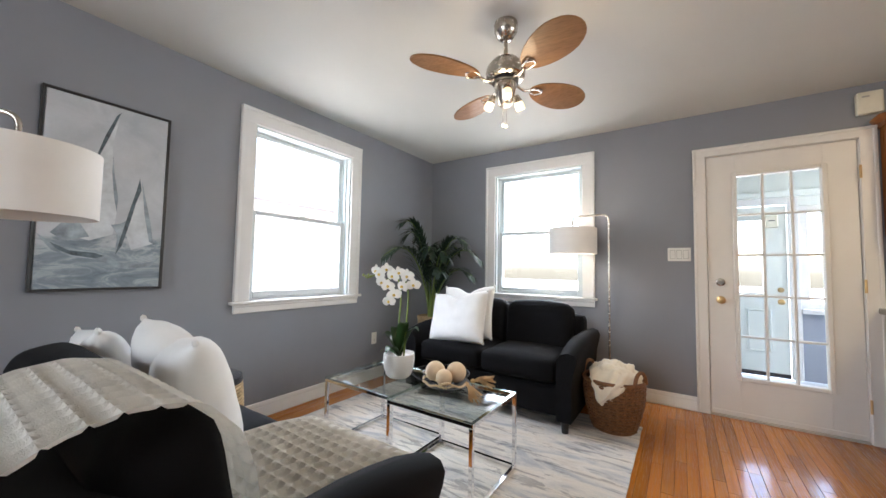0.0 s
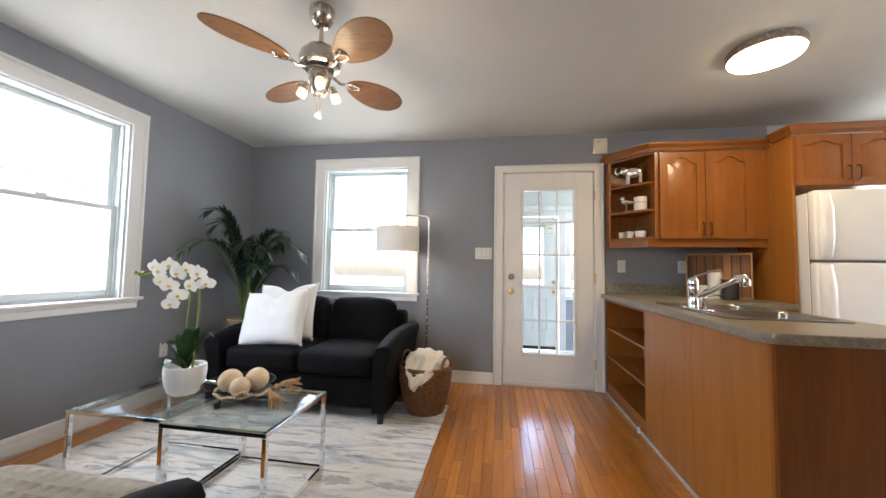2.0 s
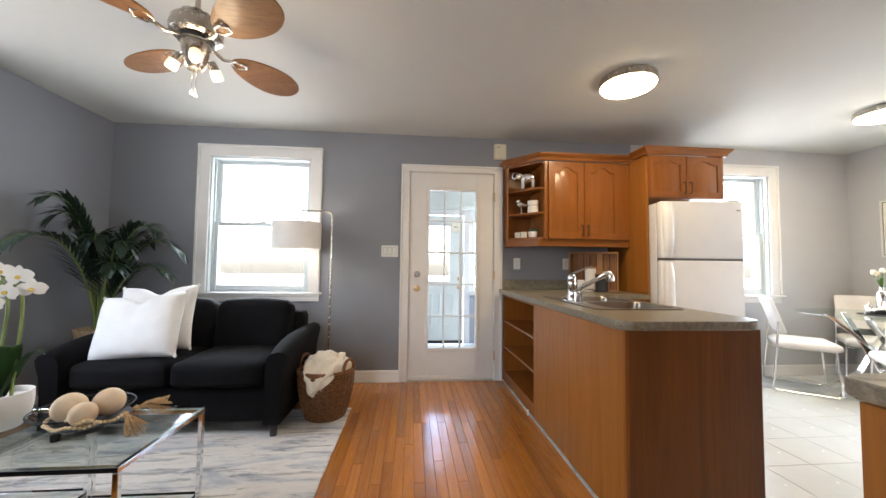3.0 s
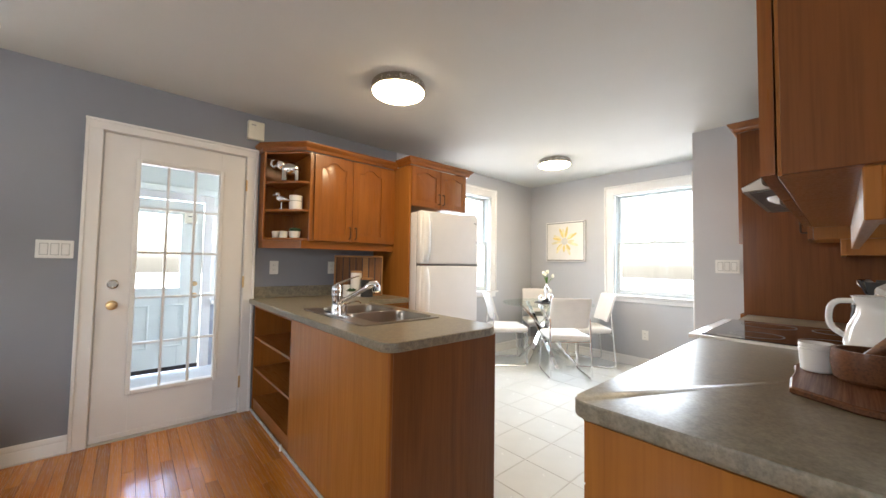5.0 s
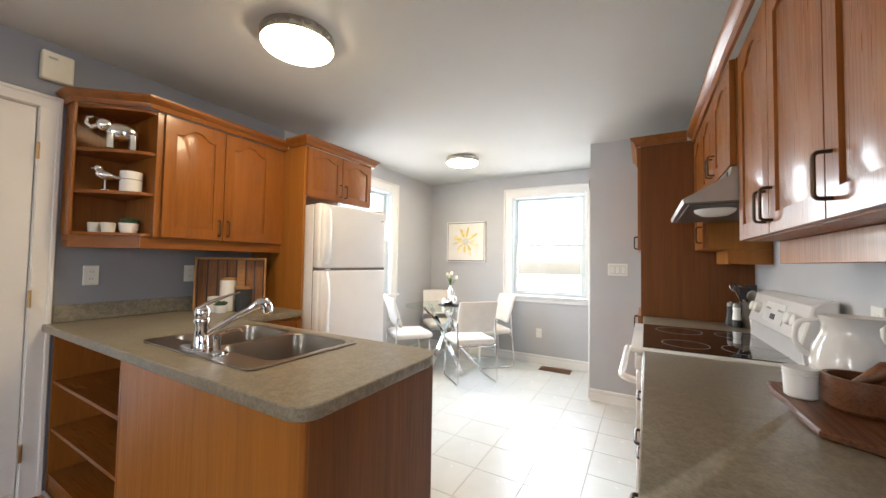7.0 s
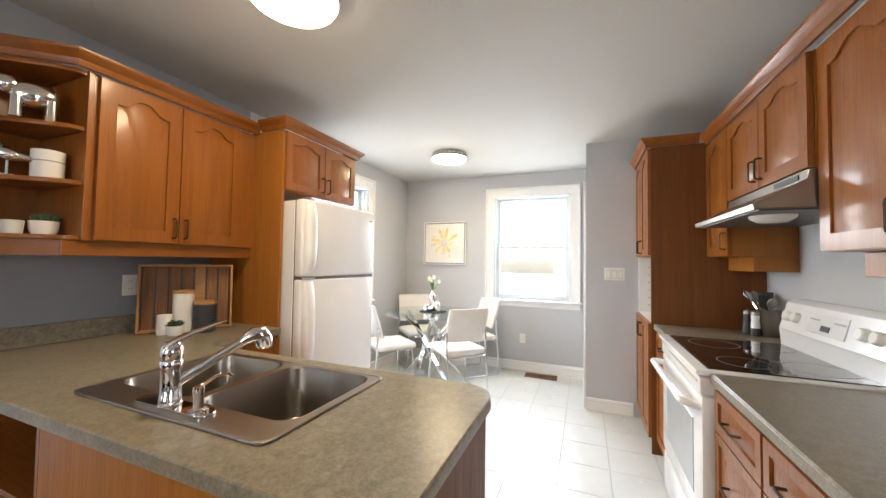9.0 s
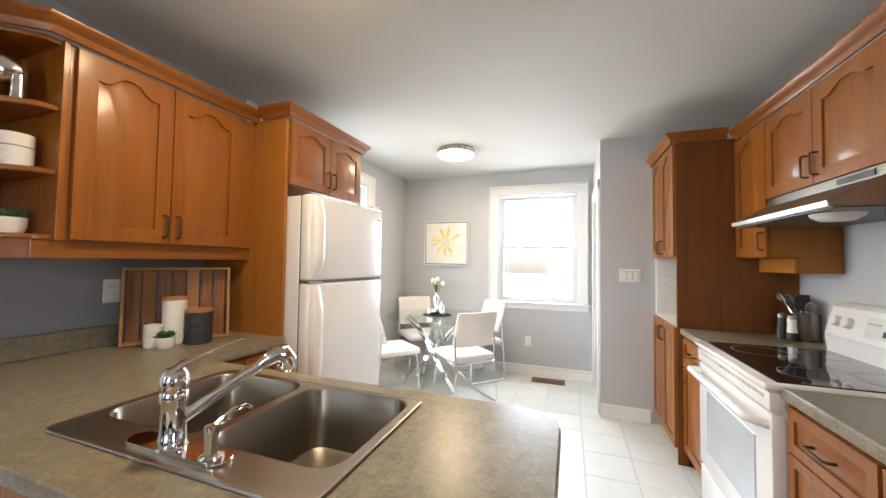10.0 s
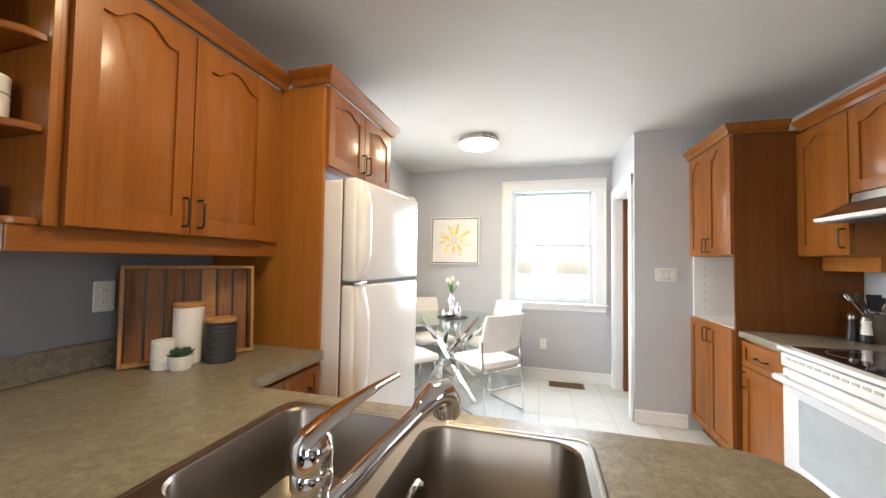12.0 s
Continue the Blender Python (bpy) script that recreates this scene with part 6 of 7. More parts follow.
art = framed("painting", "blue-grey painting of sailboats in a black frame", pose(XW + 0.0, 0.665, 0.964, 0, 0, 90), 0.52, 1.01, 0.035, sea_canvas(), BLACK, 0.014)
PGREY = plain("sail_paint", (0.3, 0.35, 0.39), 0.7, vary=0.4, size=18, grain=0.3, grain_size=60)
PDARK = plain("mast_paint", (0.1, 0.13, 0.15), 0.7, vary=0.5, size=30)
PPALE = plain("pale_sail_paint", (0.58, 0.61, 0.63), 0.7, vary=0.2, size=14, grain=0.3, grain_size=60)


def stroke(name, pts, material, y=-0.0325):
    bm = bmesh.new()
    f = bm.faces.new([bm.verts.new((x, y, z)) for x, z in pts])
    e = bmesh.ops.extrude_face_region(bm, geom=[f])
    bmesh.ops.translate(bm, verts=[q for q in e["geom"] if isinstance(q, bmesh.types.BMVert)], vec=(0, 0.0025, 0))
    part(name, bm, material, art, smooth=0)


stroke("sail", [(0.03, 0.95), (0.005, 0.78), (0.02, 0.6), (0.04, 0.42), (0.03, 0.3), (-0.06, 0.26), (-0.17, 0.29), (-0.12, 0.45), (-0.05, 0.68)], PPALE, -0.0322)
stroke("sail_edge", [(0.012, 0.72), (0.022, 0.62), (0.042, 0.5), (0.04, 0.42), (0.025, 0.5), (0.01, 0.64)], PGREY, -0.0325)
stroke("sail_foot", [(-0.2, 0.29), (-0.15, 0.36), (-0.1, 0.35), (-0.06, 0.28), (-0.15, 0.255)], PGREY, -0.0327)
stroke("mast", [(0.035, 0.972), (0.026, 0.95), (-0.01, 0.82), (-0.05, 0.69), (-0.058, 0.69), (-0.024, 0.83), (0.016, 0.95)], PDARK, -0.0332)
stroke("sail", [(0.135, 0.6), (0.165, 0.47), (0.205, 0.26), (0.11, 0.22), (0.085, 0.3), (0.115, 0.45)], PPALE, -0.0324)
stroke("sail_edge", [(0.14, 0.61), (0.16, 0.52), (0.19, 0.38), (0.208, 0.26), (0.188, 0.27), (0.16, 0.42)], PGREY, -0.0329)
stroke("mast", [(0.13, 0.625), (0.14, 0.56), (0.118, 0.48), (0.1, 0.38), (0.07, 0.24), (0.045, 0.19), (0.062, 0.28), (0.09, 0.42), (0.118, 0.55)], PDARK, -0.0333)
stroke("foresail", [(0.1, 0.44), (0.085, 0.38), (0.055, 0.36), (0.02, 0.35), (0.05, 0.3), (0.045, 0.22), (0.075, 0.28)], PGREY, -0.033)
stroke("hull", [(-0.245, 0.285), (-0.2, 0.25), (-0.13, 0.215), (-0.05, 0.205), (0.01, 0.19), (0.06, 0.15), (0.13, 0.14), (0.2, 0.155), (0.25, 0.19), (0.2, 0.128), (0.1, 0.112), (0.04, 0.125), (-0.02, 0.16), (-0.12, 0.175), (-0.19, 0.205)], PGREY, -0.0336)
stroke("hull_shadow", [(-0.2, 0.245), (-0.13, 0.205), (-0.04, 0.197), (0.0, 0.182), (-0.03, 0.168), (-0.12, 0.182), (-0.17, 0.208)], PDARK, -0.0341)

# ceiling fan
FCX, FCY = -0.65, 1.80
fan = placed("ceiling_fan", "brushed nickel ceiling fan with four brown oval blades", "ceiling fan", (FCX, FCY, H))
c3 = (FCX, FCY, 0)
part("canopy", lathe([(0, H - 0.001), (0.062, H - 0.001), (0.064, H - 0.012), (0.06, H - 0.05), (0.04, H - 0.085), (0.022, H - 0.095), (0, H - 0.095)], 28, c3), NICKEL, fan)
part("downrod", cyl(0.011, 0.011, 2.21, H - 0.09, 14, (FCX, FCY)), NICKEL, fan)
part("motor", lathe([(0, 2.235), (0.03, 2.235), (0.07, 2.215), (0.098, 2.18), (0.104, 2.15), (0.1, 2.125), (0.085, 2.115), (0, 2.113)], 36, c3), NICKEL, fan)
part("band", lathe([(0.06, 2.113), (0.07, 2.11), (0.07, 2.095), (0.06, 2.09), (0, 2.09)], 30, c3), BLACK, fan)
part("light_kit", lathe([(0.058, 2.092), (0.06, 2.085), (0.05, 2.04), (0.036, 1.985), (0.03, 1.975), (0, 1.972)], 28, c3), NICKEL, fan)
BLADE = wood("fan_blade_wood", (0.16, 0.072, 0.022), (0.27, 0.132, 0.048), 0, 0.45, 0.15, 1.0, gain=0.3)
for a in (57.5, 147.5, 237.5, 327.5):
    m = Matrix.Translation((FCX, FCY, 2.103)) @ Matrix.Rotation(radians(a), 4, "Z") @ Matrix.Rotation(radians(-12), 4, "X")
    o = []
    for i in range(28):
        t = 2 * math.pi * i / 28
        x = 0.345 + 0.185 * math.cos(t)
        o.append((x, 0.098 * math.sin(t) * (1.0 + 0.18 * math.cos(t))))
    bl = part("blade", turned(prism(o, -0.004, 0.004, bevel=0.002), m), BLADE, fan, "brown oval wooden blade")
    m2 = Matrix.Translation((FCX, FCY, 2.095)) @ Matrix.Rotation(radians(a), 4, "Z")
    br = tube([(0.07, 0, 0.005), (0.12, 0, -0.012), (0.16, 0, 0.0)], 0.008, 8)
    loop_ = [(0.155, 0, 0.0), (0.175, 0.022, 0.001), (0.215, 0.03, 0.003), (0.235, 0.0, 0.002), (0.215, -0.03, -0.003), (0.175, -0.022, -0.001)]
    tube(loop_, 0.006, 6, br, closed=True)
    part("bracket", turned(br, m2), NICKEL, bl, "curved nickel blade bracket", smooth=80)
SPOT = glowing("frosted_bulb_glass", (1, 0.68, 0.26), 0.11)
for a in (60, 180, 300):
    m = Matrix.Translation((FCX, FCY, 2.025)) @ Matrix.Rotation(radians(a), 4, "Z") @ Matrix.Translation((0.045, 0, 0)) @ Matrix.Rotation(radians(-28), 4, "Y")
    arm = part("lamp_holder", turned(lathe([(0, 0.01), (0.014, 0.008), (0.02, -0.01), (0.022, -0.03), (0.0, -0.03)], 16), m @ Matrix.Translation((0.03, 0, 0))), NICKEL, fan)
    part("lamp_shade", turned(lathe([(0.021, -0.03), (0.024, -0.05), (0.023, -0.07), (0.019, -0.074), (0, -0.072)], 18), m @ Matrix.Translation((0.03, 0, 0))), SPOT, arm, "lit frosted glass shade")
for dx, dy, ln in ((-0.015, 0.005, 0.09), (0.012, -0.01, 0.11)):
    ch = part("pull_chain", tube([(FCX + dx, FCY + dy, 1.975), (FCX + dx, FCY + dy, 1.975 - ln)], 0.0014, 5), NICKEL, fan)
    part("pull_knob", lathe([(0, 0.012), (0.006, 0.004), (0.008, -0.008), (0, -0.014)], 10, (FCX + dx, FCY + dy, 1.965 - ln)), WHITEPLASTIC, ch)
bulb("fan_light", (FCX, FCY, 1.87), 0.5, (1, 0.8, 0.55), 0.08)


# wall plates
# Grey rim behind each rocker stands in for the shadow in its gap.
GAP_SHADE = plain("shadow_gap_grey", (0.4, 0.39, 0.37), 0.6)


def wall_plate(name, label, m, w, h, gangs, outlet=False):
    """A switch or socket plate. Local: x across, z up, faces -y, back at y = 0."""
    p = thing(name, label, name.replace("_", " "))
    p.matrix_basis = m
    part("plate", box(-w / 2, w / 2, -0.006, 0, -h / 2, h / 2, 0.003), WHITEPLASTIC, p)
    for i in range(gangs):
        x = (i - (gangs - 1) / 2) * 0.046
        if outlet:
            for z in (-0.02, 0.02):
                s = part("socket", box(x - 0.015, x + 0.015, -0.008, -0.005, z - 0.013, z + 0.013, 0.002), WHITEPLASTIC, p)
                for dx in (-0.006, 0.006):
                    part("slot", box(x + dx - 0.001, x + dx + 0.001, -0.0085, -0.0079, z - 0.004, z + 0.005), BLACK, s)
        else:
            part("gap_shade", box(x - 0.0185, x + 0.0185, -0.0075, -0.005, -0.0365, 0.0365), GAP_SHADE, p)
            part("rocker", box(x - 0.016, x + 0.016, -0.01, -0.005, -0.033, 0.033, 0.003), WHITEPLASTIC, p)
    return p


wall_plate("light_switch", "white triple light switch beside the entry door", pose(0.1, YN, 1.262), 0.163, 0.112, 3)
wall_plate("light_switch", "white triple light switch on the wall end", pose(STUB_X, 1.096, 1.224, 0, 0, -90), 0.163, 0.112, 3)
wall_plate("wall_outlet", "white wall outlet above the counter", pose(1.373, YN, 1.155), 0.07, 0.114, 1, True)
wall_plate("wall_outlet", "white wall outlet behind the wooden tray", pose(1.885, YN, 1.157), 0.07, 0.114, 1, True)
wall_plate("wall_outlet", "white wall outlet in the dining corner", pose(XE, 2.05, 0.386, 0, 0, -90), 0.07, 0.114, 1, True)
wall_plate("wall_outlet", "white wall outlet behind the orchid", pose(XW, 2.72, 0.4, 0, 0, 90), 0.07, 0.114, 1, True)
wall_plate("wall_outlet", "white wall outlet above the stove counter", pose(2.2, KIT_Y, 1.1, 0, 0, 180), 0.07, 0.114, 1, True)
ch = placed("door_chime", "ivory plastic door chime box above the door", "door chime", (1.187, YN, 2.3))
part("cover", box(1.127, 1.25, YN - 0.045, YN, 2.208, 2.36, 0.006), plain("ivory_cover", (0.7, 0.66, 0.54), 0.45), ch)
part("badge", box(1.15, 1.185, YN - 0.047, YN - 0.045, 2.32, 2.33), plain("badge_grey", (0.4, 0.38, 0.33), 0.5), ch)


# ceiling lights
def ceiling_light(x, y, label):
    l = placed("ceiling_light", label, "ceiling light", (x, y, H), "flush ceiling lights")
    part("ring", lathe([(0.0, H - 0.001), (0.178, H - 0.001), (0.182, H - 0.01), (0.182, H - 0.05), (0.176, H - 0.054), (0.17, H - 0.05), (0.0, H - 0.05)], 48, (x, y, 0)), NICKEL, l)
    part("diffuser", lathe([(0.171, H - 0.052), (0.17, H - 0.062), (0.15, H - 0.07), (0.08, H - 0.075), (0, H - 0.076)], 48, (x, y, 0)), glowing("lit_diffuser", (1, 0.79, 0.5), 3.9), l, "glowing white diffuser")


ceiling_light(1.775, 2.44, "flush round ceiling light with nickel ring, lit")
ceiling_light(4.08, 2.64, "flush round ceiling light over the table, lit")

# ---- dining corner ----
TCX, TCY, TH = 4.42, 2.94, 0.74
tab = placed("dining_table", "round glass dining table on crossed chrome legs", "dining table", (TCX, TCY, 0))
part("glass_top", lathe([(0, TH - 0.012), (0.553, TH - 0.012), (0.557, TH - 0.006), (0.553, TH), (0, TH)], 64, (TCX, TCY, 0)), TABLEGLASS, tab, "round clear glass top").visible_shadow = False
for a in (20, 80, 140, 200, 260, 320):
    ca, sa = math.cos(radians(a)), math.sin(radians(a))
    cb, sb = math.cos(radians(a + 150)), math.sin(radians(a + 150))
    p0 = Vector((TCX + 0.36 * cb, TCY + 0.36 * sb, 0.012))
    p1 = Vector((TCX + 0.34 * ca, TCY + 0.34 * sa, TH - 0.02))
    d = (p1 - p0)
    q = d.to_track_quat("Z", "X").to_matrix().to_4x4()
    part("leg", turned(box(-0.012, 0.012, -0.024, 0.024, 0, d.length, 0.003), Matrix.Translation(p0) @ q), CHROME, tab, "flat polished chrome leg")
    part("pad", cyl(0.025, 0.025, TH - 0.02, TH - 0.012, 14, (p1.x, p1.y)), CHROME, tab)

LEATHER = plain("white_leatherette", (0.8, 0.77, 0.73), 0.45, vary=0.04, size=8, grain=0.25, grain_size=160)
chair = thing("dining_chair", "white leatherette dining chair on chrome sled legs", "chair", (0, 0, 0), 0, "chairs round the table")
part("seat", turned(soft_block(0.44, 0.43, 0.07, 0.032, crown=0.012), Matrix.Translation((0, 0.0, 0.435))), LEATHER, chair)
bm = soft_block(0.43, 0.035, 0.33, 0.016)
for v in bm.verts:
    v.co.y -= 0.035 * (1 - (v.co.x / 0.215) ** 2) + 0.05 * (v.co.z / 0.165)
part("backrest", turned(bm, Matrix.Translation((0, -0.205, 0.70))), LEATHER, chair, "curved white padded backrest")
for sx in (-1, 1):
    x = sx * 0.215
    part("side_frame", tube(rounded_path([(x, -0.205, 0.64), (x, -0.22, 0.42), (x * 1.02, -0.255, 0.012), (x * 1.02, 0.2, 0.012), (x * 0.93, 0.17, 0.40)], 0.035, 5), 0.0095, 10), CHROME, chair, "bent chrome tube side frame", smooth=80)
part("crossbar", tube([(-0.205, 0.17, 0.385), (0.205, 0.17, 0.385)], 0.008, 8), CHROME, chair)
part("crossbar", tube([(-0.215, -0.21, 0.39), (0.215, -0.21, 0.39)], 0.008, 8), CHROME, chair)
place = [(4.15, 2.56, -42), (4.03, 3.27, -128), (4.81, 3.29, 135), (4.8, 2.6, 45)]
chair.matrix_basis = pose(place[0][0], place[0][1], 0, 0, 0, place[0][2])
for x, y, r in place[1:]:
    copy_thing(chair, pose(x, y, 0, 0, 0, r))

# on the table
bm = bmesh.new()
for ring in range(9):
    for i in range(30):
        a = 2 * math.pi * (i + 0.5 * (ring % 2)) / 30
        r = 0.03 + 0.015 * ring
        box(TCX + r * math.cos(a) - 0.006, TCX + r * math.cos(a) + 0.006, TCY + r * math.sin(a) - 0.006, TCY + r * math.sin(a) + 0.006, TH + 0.0005, TH + 0.006, 0, bm)
mat_ = placed("placemat", "round black openwork placemat on the glass", "placemat", (TCX, TCY, TH))
tagged(part("lattice", bm, BLACK, mat_, smooth=0), kind="stuff")
part("sheet", cyl(0.15, 0.15, TH + 0.0004, TH + 0.002, 40, (TCX, TCY)), BLACK, mat_)
MZ = TH + 0.0062
SILVER = plain("mercury_silver", (0.75, 0.74, 0.72), 0.14, 1.0, vary=0.08)
vz = placed("vase", "silver mirror vase with white tulips", "vase", (TCX + 0.02, TCY + 0.02, MZ))
part("body", lathe([(0, 0), (0.033, 0), (0.036, 0.01), (0.036, 0.165), (0.03, 0.19), (0.017, 0.205), (0.016, 0.235), (0.02, 0.24), (0.015, 0.24), (0.013, 0.205), (0, 0.205)], 28, (TCX + 0.02, TCY + 0.02, MZ)), SILVER, vz)
TULIP = plain("tulip_white", (0.82, 0.78, 0.62), 0.5, vary=0.08, size=30)
TGREEN = plain("tulip_green", (0.1, 0.26, 0.04), 0.5, vary=0.2)
for dx, dy, dz in ((-0.03, 0.03, 0.12), (0.0, -0.01, 0.135), (0.05, -0.055, 0.085), (-0.01, 0.02, 0.105)):
    base, top = Vector((TCX + 0.02, TCY + 0.02, MZ + 0.215)), Vector((TCX + 0.02 + dx, TCY + 0.02 + dy, MZ + 0.225 + dz))
    part("stem", tube([base, base.lerp(top, 0.6) + Vector((0, 0, 0.01)), top], 0.003, 6), TGREEN, vz)
    part("tulip", lathe([(0, -0.004), (0.014, 0.002), (0.019, 0.016), (0.017, 0.034), (0.009, 0.046), (0, 0.044)], 12, top), TULIP, vz, "white tulip bloom")
for yaw, l, r in ((30, 0.07, 0.1), (140, 0.05, 0.09), (-60, 0.09, 0.08), (-140, 0.05, 0.1), (80, 0.05, 0.08)):
    part("leaf", leaf((TCX + 0.02, TCY + 0.02, MZ + 0.225), radians(yaw), l, 0.011, r, 0.01), TGREEN, vz, smooth=60)
for dx, dy, s, nm in ((-0.03, 0.075, 0.9, "silver pear-shaped bottle ornament"), (-0.01, -0.055, 1.25, "tall silver bottle ornament")):
    o = placed("ornament", nm + " on the placemat", "ornament", (TCX + dx, TCY + dy, MZ))
    part("body", lathe([(0, 0), (0.032, 0), (0.034, 0.01), (0.026, 0.06), (0.018, 0.075), (0, 0.08)] if s < 1 else [(0, 0), (0.032, 0), (0.035, 0.02), (0.03, 0.09), (0.015, 0.115), (0, 0.12)], 24, (TCX + dx, TCY + dy, MZ)), SILVER, o)
    part("stopper", lathe([(0, 0.078 if s < 1 else 0.118), (0.006, 0.085 if s < 1 else 0.125), (0.003, 0.1 if s < 1 else 0.15), (0, 0.1 if s < 1 else 0.15)], 12, (TCX + dx, TCY + dy, MZ)), SILVER, o)
brd = bmesh.new()
bmesh.ops.create_uvsphere(brd, u_segments=18, v_segments=12, radius=1, matrix=Matrix.LocRotScale((TCX - 0.05, TCY + 0.015, MZ + 0.03), Euler((0, 0.35, 0.8)), (0.05, 0.03, 0.028)))
tube([(TCX - 0.07, TCY + 0.045, MZ + 0.03), (TCX - 0.075, TCY + 0.06, MZ + 0.055), (TCX - 0.08, TCY + 0.075, MZ + 0.075)], 0.01, 8, brd, radii=[0.02, 0.008, 0.003])
solid("bird_ornament", brd, SILVER, "small white and silver bird-shaped ornament", "ornament", smooth=80)

CANVAS = plain("cream_canvas", (0.78, 0.75, 0.7), 0.7, vary=0.05, size=8, grain=0.3, grain_size=200)
pic = framed("painting", "yellow sun flower painting in a white frame", pose(XE, 3.09, 1.272, 0, 0, -90), 0.6, 0.57, 0.04, CANVAS, TRIM, 0.022)
part("inner_edge", box(-0.285, 0.285, -0.03, -0.001, 0.014, 0.556), BLACK, pic)
SUNY = plain("yellow_paint", (0.74, 0.58, 0.2), 0.6, vary=0.25, size=20, grain=0.3, grain_size=60)
SUNP = plain("pale_yellow_paint", (0.77, 0.68, 0.42), 0.6, vary=0.15, size=16, grain=0.3, grain_size=60)
for i in range(15):
    a = 2 * math.pi * i / 15 + 0.15 * math.sin(i * 2.3)
    l = 0.13 + 0.07 * abs(math.sin(i * 1.7))
    bm = bmesh.new()
    o = [(0.055, -0.008), (0.1, -0.02), (l, -0.012), (l + 0.02, 0.0), (l, 0.016), (0.1, 0.017), (0.055, 0.008)]
    prism([(x * math.cos(a) - y * math.sin(a), x * math.sin(a) + y * math.cos(a)) for x, y in o], 0, 0.0015 + 0.0006 * (i % 3), bm)
    part("petal", turned(bm, Matrix.Translation((0.0, -0.036, 0.29)) @ Matrix.Rotation(radians(90), 4, "X")), SUNY if i % 2 else SUNP, pic, smooth=0)
part("centre", turned(lathe([(0, 0.001), (0.045, 0.001), (0.05, 0.0), (0.045, 0.0022), (0, 0.0022)], 20), Matrix.Translation((0, -0.036, 0.29)) @ Matrix.Rotation(radians(90), 4, "X")), plain("pale_centre_paint", (0.66, 0.63, 0.56), 0.7), pic)

reg = placed("floor_register", "brown metal floor register by the wall", "floor vent", (4.95, 1.83, 0))
REGM = plain("brown_register", (0.2, 0.085, 0.03), 0.6)
bm = bmesh.new()
rx0, rx1, ry0, ry1 = 4.885, 5.055, 1.63, 1.99
box(rx0, rx1, ry0, ry0 + 0.018, 0, 0.006, 0.002, bm)
box(rx0, rx1, ry1 - 0.018, ry1, 0, 0.006, 0.002, bm)
box(rx0, rx0 + 0.018, ry0 + 0.018, ry1 - 0.018, 0, 0.006, 0.002, bm)
box(rx1 - 0.018, rx1, ry0 + 0.018, ry1 - 0.018, 0, 0.006, 0.002, bm)
part("frame", bm, REGM, reg)
# Thin black sheet that paints the darkness between the slats.
part("dark_sheet", box(rx0 + 0.01, rx1 - 0.01, ry0 + 0.01, ry1 - 0.01, 0.0006, 0.0014), BLACK, reg)
for i in range(16):
    y = ry0 + 0.03 + i * (ry1 - ry0 - 0.06) / 15
    part("slat", box(rx0 + 0.018, rx1 - 0.018, y - 0.004, y + 0.004, 0.001, 0.005), REGM, reg)

# ---- things on the north counter ----
CZ = CT1 + 0.0005
crate = thing("wooden_tray", "slatted brown wooden crate tray leaning on the wall", "tray")
crate.matrix_basis = pose(2.068, 3.478, CZ, -4, 0, -32)
SLAT = wood("crate_wood", (0.12, 0.05, 0.022), (0.3, 0.14, 0.06), 2, 0.6, 0.0, 1.2, gain=0.4)
SLATL = wood("crate_edge", (0.3, 0.14, 0.055), (0.5, 0.27, 0.11), 0, 0.6, 0.0, 1.2, gain=0.3)
CW, CHh = 0.44, 0.37
for i in range(7):
    x = -CW / 2 + 0.014 + i * (CW - 0.028) / 7
    part("slat", box(x + 0.004, x + (CW - 0.028) / 7 - 0.004, -0.008, 0, 0.012, CHh - 0.012, 0.001), SLATL if i == 4 else SLAT, crate)
part("backing", box(-CW / 2 + 0.01, CW / 2 - 0.01, 0.0005, 0.003, 0.01, CHh - 0.01), BLACK, crate)
for x0, x1, z0, z1 in ((-CW / 2, -CW / 2 + 0.012, 0, CHh), (CW / 2 - 0.012, CW / 2, 0, CHh), (-CW / 2 + 0.012, CW / 2 - 0.012, 0, 0.012), (-CW / 2 + 0.012, CW / 2 - 0.012, CHh - 0.012, CHh)):
    part("rim", box(x0, x1, -0.06, 0.003, z0, z1, 0.002), SLATL, crate)


def canister(x, y, r, h, mat1, label, ribs=0, lid=True):
    c = placed("canister", label, "canister", (x, y, CZ), "counter canisters")
    prof = [(0, 0), (r - 0.004, 0), (r, 0.006)]
    n = ribs or 1
    for i in range(n):
        z0, z1 = 0.006 + (h - 0.012) * i / n, 0.006 + (h - 0.012) * (i + 1) / n
        prof += [(r, z0 + 0.001), (r, z1 - 0.003), (r - (0.0025 if ribs else 0), z1 - 0.001)]
    prof += [(r, h - 0.004), (r - 0.003, h), (0, h)]
    part("body", lathe(prof, 32, (x, y, CZ)), mat1, c)
    if lid:
        part("lid", lathe([(0, h), (r + 0.001, h), (r + 0.002, h + 0.004), (r + 0.001, h + 0.014), (r - 0.003, h + 0.016), (0, h + 0.016)], 32, (x, y, CZ)), SLATL, c, "bamboo lid")
    return c


canister(2.015, 3.425, 0.05, 0.215, MATTEWHITE, "tall white canister with a bamboo lid")
canister(2.07, 3.325, 0.055, 0.155, plain("dark_ribbed_ceramic", (0.035, 0.037, 0.042), 0.5), "dark grey ribbed canister with a bamboo lid", 9)
canister(1.925, 3.43, 0.036, 0.105, MATTEWHITE, "small white ribbed jar with a lid", 4, False)


